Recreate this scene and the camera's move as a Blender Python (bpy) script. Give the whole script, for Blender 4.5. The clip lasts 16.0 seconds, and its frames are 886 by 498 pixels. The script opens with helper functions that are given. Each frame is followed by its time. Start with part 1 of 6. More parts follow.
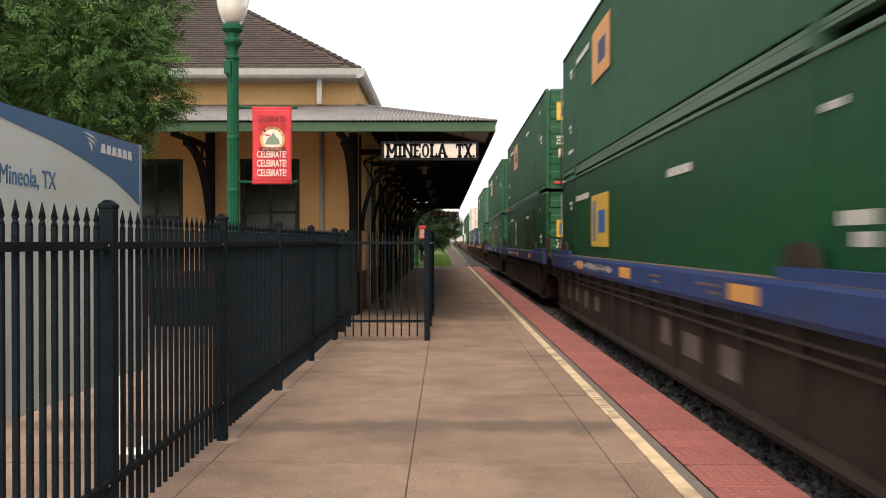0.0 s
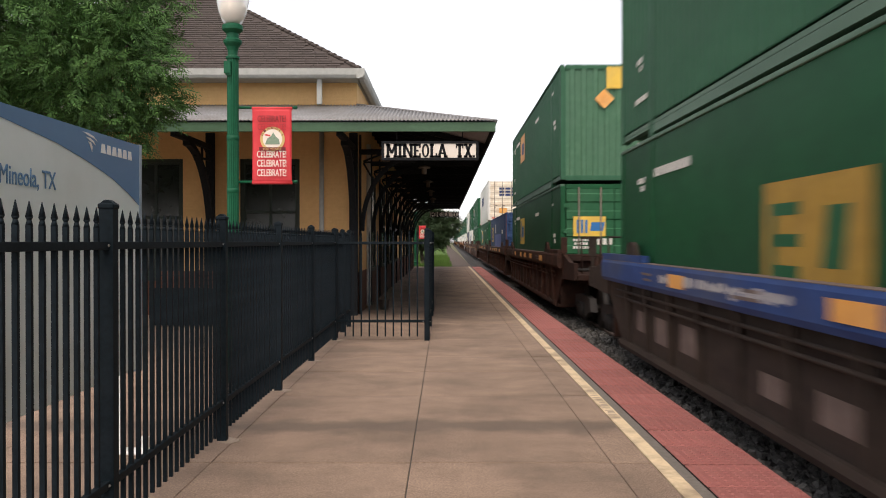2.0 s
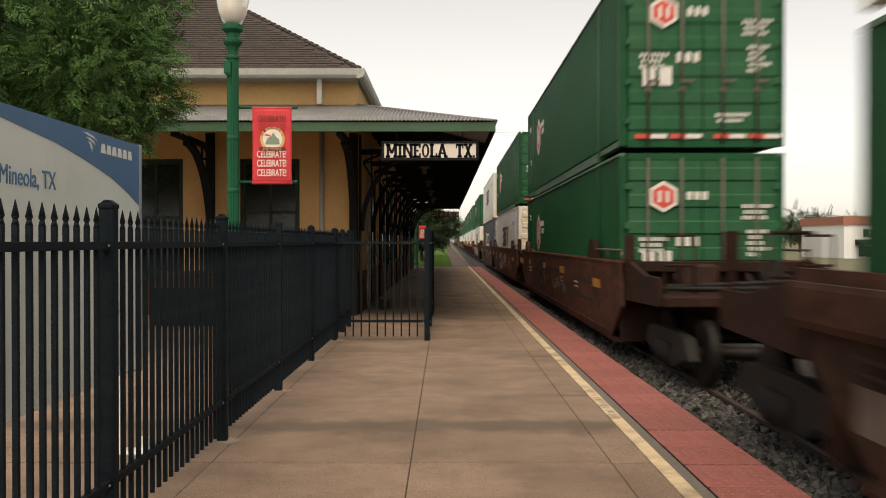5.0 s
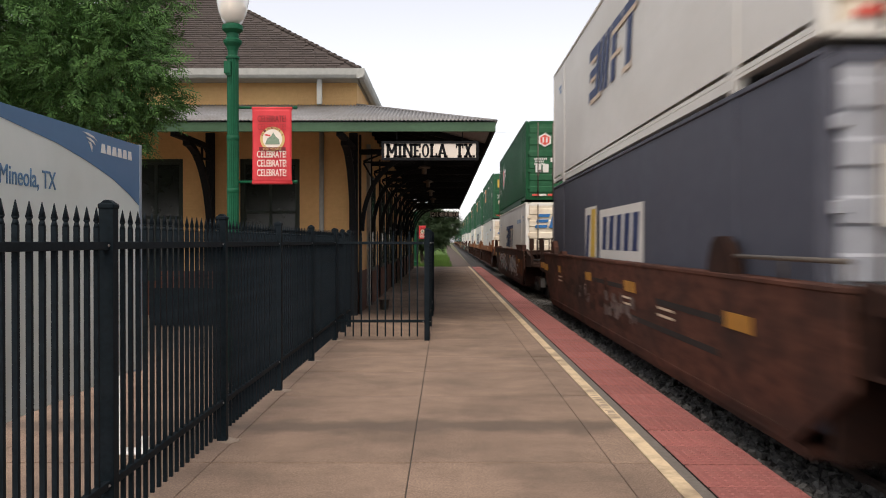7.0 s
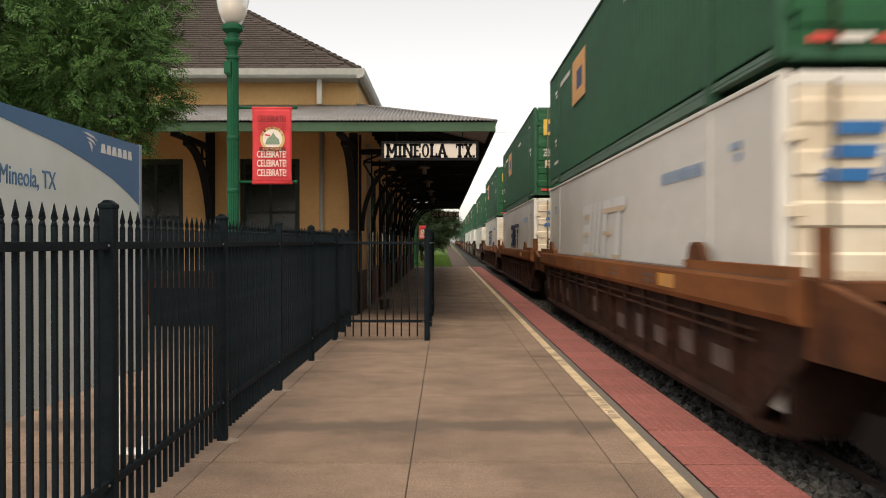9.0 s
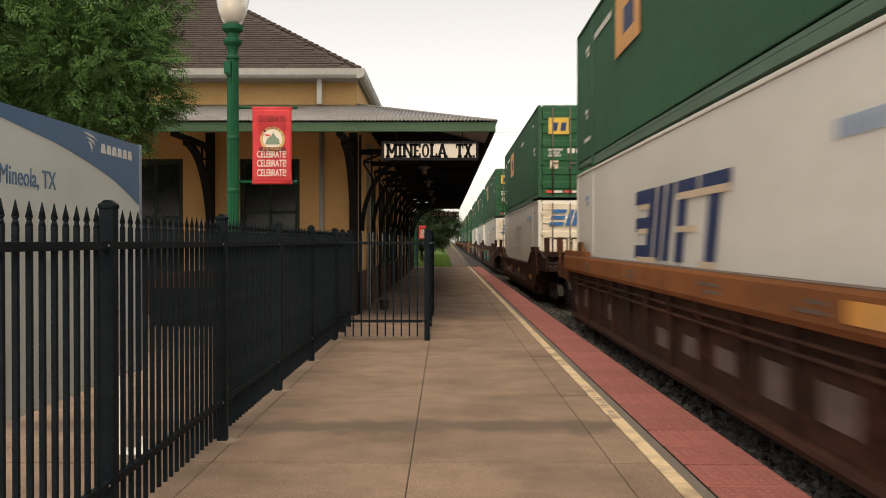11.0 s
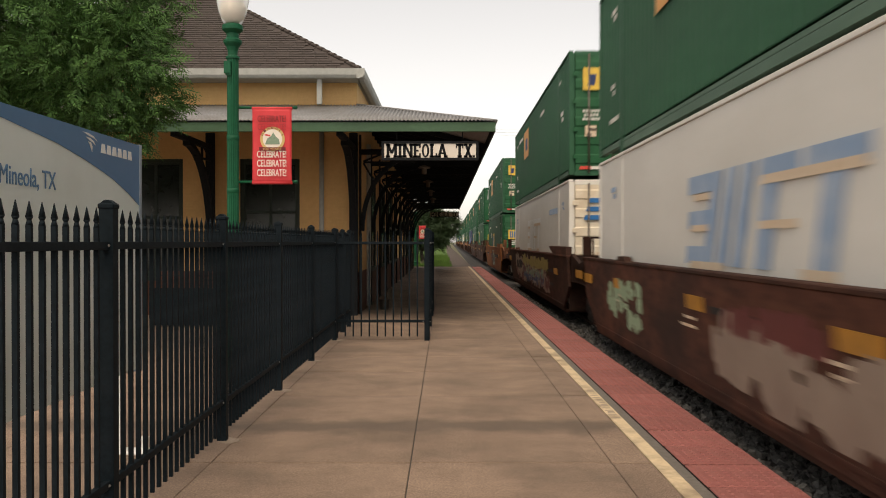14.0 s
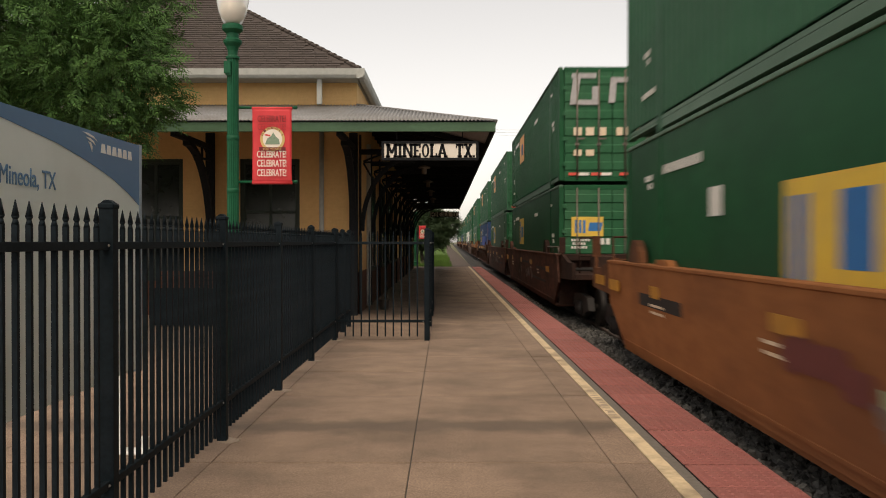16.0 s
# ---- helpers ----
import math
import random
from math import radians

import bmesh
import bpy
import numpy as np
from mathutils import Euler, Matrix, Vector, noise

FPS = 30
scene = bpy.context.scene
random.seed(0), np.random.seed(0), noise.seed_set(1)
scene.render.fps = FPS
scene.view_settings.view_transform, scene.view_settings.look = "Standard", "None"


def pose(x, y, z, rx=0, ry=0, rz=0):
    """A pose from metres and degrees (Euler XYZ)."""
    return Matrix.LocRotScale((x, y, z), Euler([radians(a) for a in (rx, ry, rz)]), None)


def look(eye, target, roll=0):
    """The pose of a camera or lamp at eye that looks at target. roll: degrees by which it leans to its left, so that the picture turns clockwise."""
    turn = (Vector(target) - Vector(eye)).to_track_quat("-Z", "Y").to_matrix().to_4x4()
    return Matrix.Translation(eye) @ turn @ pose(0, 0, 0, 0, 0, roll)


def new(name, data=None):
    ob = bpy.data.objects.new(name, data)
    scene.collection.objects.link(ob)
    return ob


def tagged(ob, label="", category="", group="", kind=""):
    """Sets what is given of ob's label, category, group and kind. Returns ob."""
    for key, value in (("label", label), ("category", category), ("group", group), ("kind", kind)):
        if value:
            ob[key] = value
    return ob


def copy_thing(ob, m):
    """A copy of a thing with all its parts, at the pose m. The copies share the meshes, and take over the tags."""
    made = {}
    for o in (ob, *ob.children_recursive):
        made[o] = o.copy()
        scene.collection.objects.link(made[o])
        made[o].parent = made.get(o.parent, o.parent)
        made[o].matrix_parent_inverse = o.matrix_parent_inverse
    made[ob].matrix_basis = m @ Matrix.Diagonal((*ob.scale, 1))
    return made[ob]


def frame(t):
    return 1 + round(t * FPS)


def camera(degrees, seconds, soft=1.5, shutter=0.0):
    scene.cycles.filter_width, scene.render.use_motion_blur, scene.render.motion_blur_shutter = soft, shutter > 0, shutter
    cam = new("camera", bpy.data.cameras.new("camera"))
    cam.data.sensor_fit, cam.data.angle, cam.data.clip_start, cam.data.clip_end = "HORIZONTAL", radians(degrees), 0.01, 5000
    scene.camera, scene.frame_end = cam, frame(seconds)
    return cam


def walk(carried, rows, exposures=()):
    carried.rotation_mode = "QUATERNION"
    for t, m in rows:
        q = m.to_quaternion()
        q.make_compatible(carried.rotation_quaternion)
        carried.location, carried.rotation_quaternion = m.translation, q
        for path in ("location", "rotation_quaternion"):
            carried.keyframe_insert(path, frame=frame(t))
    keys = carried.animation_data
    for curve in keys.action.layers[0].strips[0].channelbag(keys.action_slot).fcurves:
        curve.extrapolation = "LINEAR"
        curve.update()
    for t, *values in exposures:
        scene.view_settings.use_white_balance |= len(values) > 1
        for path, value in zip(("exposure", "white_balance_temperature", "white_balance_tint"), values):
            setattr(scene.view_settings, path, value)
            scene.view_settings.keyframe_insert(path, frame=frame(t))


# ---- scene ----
SPEED = 23.7          # train speed, m/s
TRACK = pose(0, 0, 0, 0, 0, -0.37)   # direction of the track against the platform
RAIL_Z = -0.12        # top of the rails; the platform is 0
TRACK_X = 3.975       # middle of the track

cam = camera(54.3, 16.0, 1.0, 0.38)
EYE = (0, 0, 1.7)
AIM = look(EYE, (-0.0020 * 100, 100, 1.7 - 0.0085 * 100))
EXPOSURES = [(0.0, 1.0, 6850, 15), (1.5, 0.84, 6500, 15), (2.4, 0.8, 6500, 15), (3.0, 0.62, 6650, 15), (3.6, 0.48, 7250, 12), (4.2, 0.42, 7800, 10), (5.2, 0.52, 7200, 12), (6.3, 0.64, 6500, 14), (7.5, 0.62, 6450, 14), (8.6, 0.58, 6850, 13), (9.2, 0.58, 7150, 11), (11.5, 0.53, 7450, 12), (13.0, 0.5, 7200, 12), (14.5, 0.5, 7200, 12), (15.4, 0.58, 7150, 12), (16.0, 0.43, 7250, 12)]
walk(cam, [(0.0, AIM), (16.0, AIM)], EXPOSURES)

# ---- light ----
world = bpy.data.worlds.new("hazy_sky")
scene.world = world
world.use_nodes = True
wn = world.node_tree.nodes
wl = world.node_tree.links
sky = wn.new("ShaderNodeTexSky")
sky.sky_type = "NISHITA"
sky.sun_disc = False
sky.sun_elevation = radians(57)
sky.sun_rotation = radians(187)
sky.dust_density = 1.2
haze = wn.new("ShaderNodeHueSaturation")
haze.inputs["Saturation"].default_value = 0.18
wl.new(sky.outputs[0], haze.inputs["Color"])
wl.new(haze.outputs[0], wn["Background"].inputs["Color"])
wn["Background"].inputs["Strength"].default_value = 0.132
sun_data = bpy.data.lights.new("sun", "SUN")
sun_data.energy = 1.5
sun_data.angle = radians(40)
sun_data.color = (1.0, 0.86, 0.68)
sun = new("sun", sun_data)
sun.matrix_world = look((-1.5, -12, 19), (0, 0, 0))


# ---- materials ----
def surf(name, c1, c2, scale=8.0, rough=0.7, metal=0.0, bump=0.15, stain=None, stain_amt=0.4, stain_scale=0.8,
         stretch=(1, 1, 1), rough2=None, islands=0.0, objects=0.0, depth=0.01, spec=0.5):
    m = bpy.data.materials.new(name)
    m.use_nodes = True
    n, l = m.node_tree.nodes, m.node_tree.links
    b = n["Principled BSDF"]
    tc = n.new("ShaderNodeTexCoord")
    mp = n.new("ShaderNodeMapping")
    mp.inputs["Scale"].default_value = stretch
    l.new(tc.outputs["Object"], mp.inputs["Vector"])
    fine = n.new("ShaderNodeTexNoise")
    fine.inputs["Scale"].default_value = scale
    fine.inputs["Detail"].default_value = 8
    fine.inputs["Roughness"].default_value = 0.65
    l.new(mp.outputs[0], fine.inputs["Vector"])
    ramp = n.new("ShaderNodeValToRGB")
    ramp.color_ramp.elements[0].position, ramp.color_ramp.elements[1].position = 0.3, 0.7
    ramp.color_ramp.elements[0].color, ramp.color_ramp.elements[1].color = (*c1, 1), (*c2, 1)
    l.new(fine.outputs["Fac"], ramp.inputs["Fac"])
    out = ramp.outputs["Color"]
    coarse = n.new("ShaderNodeTexNoise")
    coarse.inputs["Scale"].default_value = stain_scale
    coarse.inputs["Detail"].default_value = 6
    l.new(mp.outputs[0], coarse.inputs["Vector"])
    if stain:
        r2 = n.new("ShaderNodeValToRGB")
        r2.color_ramp.elements[0].position, r2.color_ramp.elements[1].position = 0.42, 0.68
        r2.color_ramp.elements[0].color, r2.color_ramp.elements[1].color = (0, 0, 0, 1), (stain_amt,) * 3 + (1,)
        l.new(coarse.outputs["Fac"], r2.inputs["Fac"])
        mx = n.new("ShaderNodeMixRGB")
        mx.inputs["Color2"].default_value = (*stain, 1)
        l.new(r2.outputs["Color"], mx.inputs["Fac"])
        l.new(out, mx.inputs["Color1"])
        out = mx.outputs["Color"]
    if islands or objects:
        if objects:
            src = n.new("ShaderNodeObjectInfo").outputs["Random"]
        else:
            src = n.new("ShaderNodeNewGeometry").outputs["Random Per Island"]
        mr = n.new("ShaderNodeMapRange")
        amt = islands or objects
        mr.inputs["To Min"].default_value, mr.inputs["To Max"].default_value = 1 - amt, 1 + amt
        l.new(src, mr.inputs["Value"])
        hs = n.new("ShaderNodeHueSaturation")
        l.new(mr.outputs[0], hs.inputs["Value"])
        l.new(out, hs.inputs["Color"])
        out = hs.outputs["Color"]
    l.new(out, b.inputs["Base Color"])
    b.inputs["Metallic"].default_value = metal
    b.inputs["Specular IOR Level"].default_value = spec
    rr = n.new("ShaderNodeMapRange")
    rr.inputs["To Min"].default_value, rr.inputs["To Max"].default_value = rough, rough2 or min(1.0, rough + 0.2)
    l.new(coarse.outputs["Fac"], rr.inputs["Value"])
    l.new(rr.outputs[0], b.inputs["Roughness"])
    if bump:
        bp = n.new("ShaderNodeBump")
        bp.inputs["Strength"].default_value = bump
        bp.inputs["Distance"].default_value = depth
        l.new(fine.outputs["Fac"], bp.inputs["Height"])
        l.new(bp.outputs[0], b.inputs["Normal"])
    return m


M = {}
M["concrete"] = surf("concrete", (0.165, 0.114, 0.083), (0.37, 0.262, 0.192), 60, 0.8, bump=0.5, stain=(0.13, 0.095, 0.072), stain_amt=0.6, stain_scale=0.9, objects=0.05)
cn, cl = M["concrete"].node_tree.nodes, M["concrete"].node_tree.links
tcn = cn.new("ShaderNodeTexCoord")
sep = cn.new("ShaderNodeSeparateXYZ")
cl.new(tcn.outputs["Object"], sep.inputs[0])
wob = cn.new("ShaderNodeTexNoise")
wob.inputs["Scale"].default_value, wob.inputs["Detail"].default_value = 2.2, 7
cl.new(tcn.outputs["Object"], wob.inputs["Vector"])


def calc(op, a, b):
    n = cn.new("ShaderNodeMath")
    n.operation = op
    for i, v in enumerate((a, b)):
        if isinstance(v, (int, float)):
            n.inputs[i].default_value = v
        else:
            cl.new(v, n.inputs[i])
    return n.outputs[0]


def puddle(y0, half, amt):
    """A long water stain across the platform."""
    d = calc("ABSOLUTE", calc("SUBTRACT", sep.outputs["Y"], y0), 0.0)
    d = calc("SUBTRACT", half + 0.35, calc("ADD", d, calc("MULTIPLY", wob.outputs["Fac"], 0.7)))
    n = cn.new("ShaderNodeMapRange")
    n.inputs["From Min"].default_value, n.inputs["From Max"].default_value = -0.07, 0.13
    n.inputs["To Max"].default_value = amt
    cl.new(d, n.inputs["Value"])
    return n.outputs[0]


wet = calc("ADD", puddle(7.95, 0.26, 0.72), puddle(9.5, 0.05, 0.25))
wet = calc("ADD", wet, puddle(13.4, 0.12, 0.25))
old = cn["Principled BSDF"].inputs["Base Color"].links[0].from_socket
for sc, dt, lo, hi in ((170, 2, 0.72, 1.3), (2.6, 9, 0.84, 1.14)):
    # aggregate speckle, then weathered mottling
    gr = cn.new("ShaderNodeTexNoise")
    gr.inputs["Scale"].default_value, gr.inputs["Detail"].default_value, gr.inputs["Roughness"].default_value = sc, dt, 0.7
    cl.new(tcn.outputs["Object"], gr.inputs["Vector"])
    mr = cn.new("ShaderNodeMapRange")
    mr.inputs["From Min"].default_value, mr.inputs["From Max"].default_value = 0.34, 0.66
    mr.inputs["To Min"].default_value, mr.inputs["To Max"].default_value = lo, hi
    cl.new(gr.outputs["Fac"], mr.inputs["Value"])
    hv = cn.new("ShaderNodeHueSaturation")
    cl.new(mr.outputs[0], hv.inputs["Value"])
    cl.new(old, hv.inputs["Color"])
    old = hv.outputs["Color"]
mixn = cn.new("ShaderNodeMixRGB")
mixn.inputs["Color2"].default_value = (0.105, 0.08, 0.063, 1)
cl.new(wet, mixn.inputs["Fac"])
cl.new(old, mixn.inputs["Color1"])
cl.new(mixn.outputs[0], cn["Principled BSDF"].inputs["Base Color"])
M["joint"] = surf("joint_filler", (0.05, 0.045, 0.04), (0.09, 0.08, 0.07), 20, 0.9)
M["kerb"] = surf("edge_concrete", (0.13, 0.115, 0.1), (0.2, 0.175, 0.15), 16, 0.85, stain=(0.12, 0.1, 0.09))
M["tile_bed"] = surf("tile_bed_near_black", (0.012, 0.009, 0.008), (0.03, 0.022, 0.02), 20, 0.95, spec=0.1)
M["footing"] = surf("pale_mortar", (0.3, 0.235, 0.18), (0.42, 0.34, 0.27), 18, 0.85, bump=0.4, stain=(0.2, 0.15, 0.11), stain_scale=6)
M["yellow_line"] = surf("worn_yellow_paint", (0.62, 0.48, 0.3), (0.78, 0.62, 0.41), 20, 0.7, stain=(0.28, 0.21, 0.14), stain_amt=0.85, stain_scale=3.2)
M["tactile"] = surf("tactile_red", (0.27, 0.085, 0.075), (0.37, 0.13, 0.11), 10, 0.65, stain=(0.22, 0.1, 0.085), stain_scale=2.5, objects=0.13)
M["black_steel"] = surf("black_painted_steel", (0.0030, 0.0068, 0.0100), (0.0078, 0.0155, 0.0215), 30, 0.6, spec=0.14, bump=0.05, stain=(0.026, 0.032, 0.04), stain_amt=0.35, stain_scale=4)
M["bolt"] = surf("zinc_bolt", (0.3, 0.3, 0.3), (0.5, 0.5, 0.5), 30, 0.35, 0.9)
M["sign_grey"] = surf("sign_panel_grey", (0.73, 0.785, 0.745), (0.78, 0.825, 0.79), 3, 0.4, bump=0.02, stain=(0.58, 0.61, 0.55), stain_scale=1.0, spec=0.5)
M["sign_blue"] = surf("sign_blue", (0.065, 0.17, 0.34), (0.075, 0.19, 0.36), 4, 0.35, bump=0.02)
M["sign_edge"] = surf("sign_aluminium_edge", (0.3, 0.36, 0.43), (0.36, 0.42, 0.5), 12, 0.4, 0.3)
M["sign_text"] = surf("sign_lettering_blue", (0.09, 0.2, 0.36), (0.1, 0.22, 0.38), 5, 0.4)
M["white"] = surf("white_paint", (0.74, 0.74, 0.72), (0.82, 0.82, 0.8), 12, 0.5, bump=0.04)
M["lamp_green"] = surf("lamp_green_paint", (0.004, 0.08, 0.036), (0.008, 0.11, 0.052), 15, 0.45, bump=0.05, stain=(0.008, 0.06, 0.03), stain_scale=3, spec=0.25)
M["banner_red"] = surf("banner_red_vinyl", (0.62, 0.035, 0.045), (0.7, 0.05, 0.06), 5, 0.55, bump=0.05, stain=(0.5, 0.03, 0.035), stain_scale=4)
M["banner_dark"] = surf("banner_dark_print", (0.14, 0.012, 0.015), (0.18, 0.018, 0.02), 8, 0.55)
M["banner_faded"] = surf("banner_faded_print", (0.4, 0.024, 0.03), (0.46, 0.034, 0.04), 8, 0.55)
M["banner_white"] = surf("banner_cream_print", (0.78, 0.7, 0.6), (0.85, 0.78, 0.7), 8, 0.55)
M["print_green"] = surf("print_green", (0.12, 0.2, 0.13), (0.3, 0.38, 0.28), 40, 0.55)
M["print_gold"] = surf("print_gold", (0.6, 0.42, 0.16), (0.7, 0.5, 0.2), 30, 0.55)
M["stucco"] = surf("yellow_painted_brick", (0.7, 0.42, 0.17), (0.78, 0.49, 0.21), 9, 0.75, bump=0.2, stain=(0.56, 0.34, 0.15), stain_scale=0.9)
for key in ("stucco",):
    bn, bl = M[key].node_tree.nodes, M[key].node_tree.links
    co = bn.new("ShaderNodeTexCoord")
    sx = bn.new("ShaderNodeSeparateXYZ")
    add = bn.new("ShaderNodeMath")
    cb = bn.new("ShaderNodeCombineXYZ")
    br = bn.new("ShaderNodeTexBrick")
    br.inputs["Scale"].default_value = 1.0
    br.inputs["Brick Width"].default_value, br.inputs["Row Height"].default_value, br.inputs["Mortar Size"].default_value = 0.21, 0.075, 0.006
    bl.new(co.outputs["Object"], sx.inputs[0])
    bl.new(sx.outputs["X"], add.inputs[0])
    bl.new(sx.outputs["Y"], add.inputs[1])
    bl.new(add.outputs[0], cb.inputs["X"])
    bl.new(sx.outputs["Z"], cb.inputs["Y"])
    bl.new(cb.outputs[0], br.inputs["Vector"])
    b2 = bn.new("ShaderNodeBump")
    b2.invert = True
    b2.inputs["Strength"].default_value, b2.inputs["Distance"].default_value = 0.5, 0.01
    bl.new(br.outputs["Fac"], b2.inputs["Height"])
    bl.new(bn["Principled BSDF"].inputs["Normal"].links[0].from_socket, b2.inputs["Normal"])
    bl.new(b2.outputs[0], bn["Principled BSDF"].inputs["Normal"])
M["wainscot"] = surf("brown_painted_brick", (0.085, 0.034, 0.02), (0.125, 0.05, 0.028), 9, 0.7, bump=0.2, stain=(0.07, 0.035, 0.025), objects=0.08, spec=0.3)
M["dark_green"] = surf("dark_green_timber", (0.007, 0.017, 0.011), (0.012, 0.027, 0.017), 20, 0.5, stretch=(1, 1, 0.2))
M["fascia"] = surf("green_fascia", (0.045, 0.105, 0.055), (0.06, 0.135, 0.07), 10, 0.55, stain=(0.03, 0.06, 0.035), stain_scale=1.2)
M["bracket"] = surf("black_timber", (0.01, 0.011, 0.013), (0.02, 0.022, 0.025), 20, 0.7, spec=0.16, bump=0.1)
M["soffit"] = surf("grey_boards", (0.3, 0.3, 0.31), (0.42, 0.42, 0.43), 12, 0.8, spec=0.2)
M["shingle"] = surf("brown_shingles", (0.048, 0.038, 0.033), (0.085, 0.067, 0.058), 40, 0.95, bump=0.3, objects=0.14)
M["shingle_rest"] = surf("brown_shingles_far", (0.048, 0.038, 0.033), (0.085, 0.067, 0.058), 40, 0.95, bump=0.3, islands=0.14)
M["galv"] = surf("corrugated_galvanised", (0.2, 0.2, 0.2), (0.3, 0.3, 0.3), 6, 0.55, 0.2, bump=0.05, stain=(0.16, 0.15, 0.14), stain_scale=1.2)
M["gutter"] = surf("grey_gutter", (0.36, 0.37, 0.34), (0.45, 0.45, 0.42), 8, 0.6, 0.1, stain=(0.27, 0.27, 0.25))
M["glass_dark"] = surf("dark_window_glass", (0.01, 0.014, 0.012), (0.015, 0.02, 0.018), 3, 0.08, bump=0)
M["ballast"] = surf("ballast_stone", (0.036, 0.034, 0.031), (0.125, 0.12, 0.112), 30, 0.9, islands=0.65, bump=0.3, spec=0.3)
M["gravel"] = surf("ballast_bed", (0.015, 0.013, 0.012), (0.06, 0.055, 0.05), 26, 0.95, bump=0.9, depth=0.03)
M["rail"] = surf("rail_steel", (0.1, 0.07, 0.055), (0.16, 0.12, 0.1), 20, 0.45, 0.6)
M["tie"] = surf("timber_tie", (0.05, 0.04, 0.034), (0.1, 0.085, 0.07), 14, 0.9, stretch=(0.2, 1, 1))
M["grass"] = surf("grass", (0.055, 0.12, 0.02), (0.12, 0.2, 0.045), 30, 0.9, islands=0.3, spec=0.2)
M["soil"] = surf("far_ground", (0.09, 0.1, 0.045), (0.16, 0.15, 0.08), 3, 0.95, stain=(0.2, 0.17, 0.13), stain_scale=0.05)
M["leaf"] = surf("leaf", (0.026, 0.074, 0.018), (0.085, 0.17, 0.045), 6, 0.6, islands=0.5, bump=0, spec=0.2)
M["leaf_far"] = surf("leaf_far", (0.016, 0.036, 0.011), (0.034, 0.066, 0.019), 3, 0.6, islands=0.4, bump=0)
M["bark"] = surf("bark", (0.06, 0.045, 0.035), (0.13, 0.1, 0.08), 14, 0.9, bump=0.5, stretch=(1, 1, 0.3))
M["c_green"] = surf("container_green", (0.006, 0.066, 0.024), (0.011, 0.09, 0.034), 5, 0.45, bump=0.03, stain=(0.014, 0.05, 0.026), stain_amt=0.5, stain_scale=0.6, stretch=(1, 0.4, 1), spec=0.18)
M["c_green_old"] = surf("container_green_faded", (0.026, 0.098, 0.052), (0.038, 0.122, 0.066), 5, 0.55, bump=0.03, stain=(0.04, 0.085, 0.058), stain_amt=0.5, stain_scale=0.5, stretch=(1, 0.4, 1), spec=0.22)
# the _end paints are lighter than their sides: light on end faces put into colour
M["c_green_end"] = surf("container_green_end_lit", (0.013, 0.083, 0.034), (0.021, 0.112, 0.048), 5, 0.5, bump=0.03, stain=(0.05, 0.13, 0.07), spec=0.22)
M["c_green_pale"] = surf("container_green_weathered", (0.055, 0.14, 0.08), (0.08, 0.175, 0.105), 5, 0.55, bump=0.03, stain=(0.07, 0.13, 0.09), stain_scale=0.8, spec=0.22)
M["c_white"] = surf("container_white", (0.73, 0.71, 0.65), (0.81, 0.785, 0.73), 4, 0.5, bump=0.03, stain=(0.55, 0.52, 0.46), stain_amt=0.5, stain_scale=0.5, stretch=(1, 0.4, 1), spec=0.25)
M["c_white_end"] = surf("container_white_end_lit", (0.76, 0.68, 0.54), (0.84, 0.76, 0.62), 4, 0.5, bump=0.03, stain=(0.5, 0.36, 0.22), stain_amt=0.5, stain_scale=1.6, spec=0.25)
M["c_grey"] = surf("container_grey", (0.075, 0.078, 0.1), (0.095, 0.1, 0.125), 4, 0.5, bump=0.03, stain=(0.1, 0.1, 0.12), spec=0.2)
M["c_grey_end"] = surf("container_grey_end_lit", (0.3, 0.31, 0.34), (0.38, 0.39, 0.42), 4, 0.5, bump=0.03)
M["c_blue"] = surf("container_blue", (0.024, 0.052, 0.13), (0.034, 0.068, 0.16), 4, 0.5, bump=0.03, stain=(0.04, 0.075, 0.14), stain_scale=0.5, spec=0.18)
M["c_blue_new"] = surf("container_blue_patch", (0.01, 0.035, 0.28), (0.014, 0.045, 0.33), 4, 0.4, bump=0.02)
M["c_red"] = surf("container_red_post", (0.2, 0.035, 0.028), (0.28, 0.06, 0.045), 8, 0.6)
M["rail_green"] = surf("container_rail_green", (0.075, 0.15, 0.1), (0.12, 0.2, 0.145), 8, 0.5, stain=(0.05, 0.1, 0.07), stain_scale=1.2, stretch=(1, 0.3, 1), spec=0.3)
M["smear"] = surf("overpainted_smear", (0.008, 0.05, 0.02), (0.05, 0.032, 0.02), 2.2, 0.6, stain=(0.012, 0.06, 0.026), stain_amt=0.9, stain_scale=1.5, spec=0.15)
M["path_gravel"] = surf("path_gravel", (0.07, 0.056, 0.05), (0.15, 0.122, 0.11), 14, 0.95, bump=0.6, depth=0.03, spec=0.1)
M["rail_grey"] = surf("container_rail", (0.09, 0.125, 0.11), (0.16, 0.2, 0.175), 8, 0.5, 0.2)
M["mark_yellow"] = surf("mark_yellow", (0.66, 0.42, 0.045), (0.75, 0.5, 0.07), 8, 0.5, stain=(0.5, 0.34, 0.1), stain_scale=3)
M["mark_dull"] = surf("mark_dull_yellow", (0.32, 0.19, 0.035), (0.44, 0.27, 0.055), 8, 0.55, stain=(0.22, 0.14, 0.05), stain_scale=3, spec=0.2)
M["mark_orange"] = surf("mark_orange", (0.7, 0.3, 0.05), (0.8, 0.4, 0.1), 8, 0.5, stain=(0.5, 0.3, 0.15), stain_scale=3)
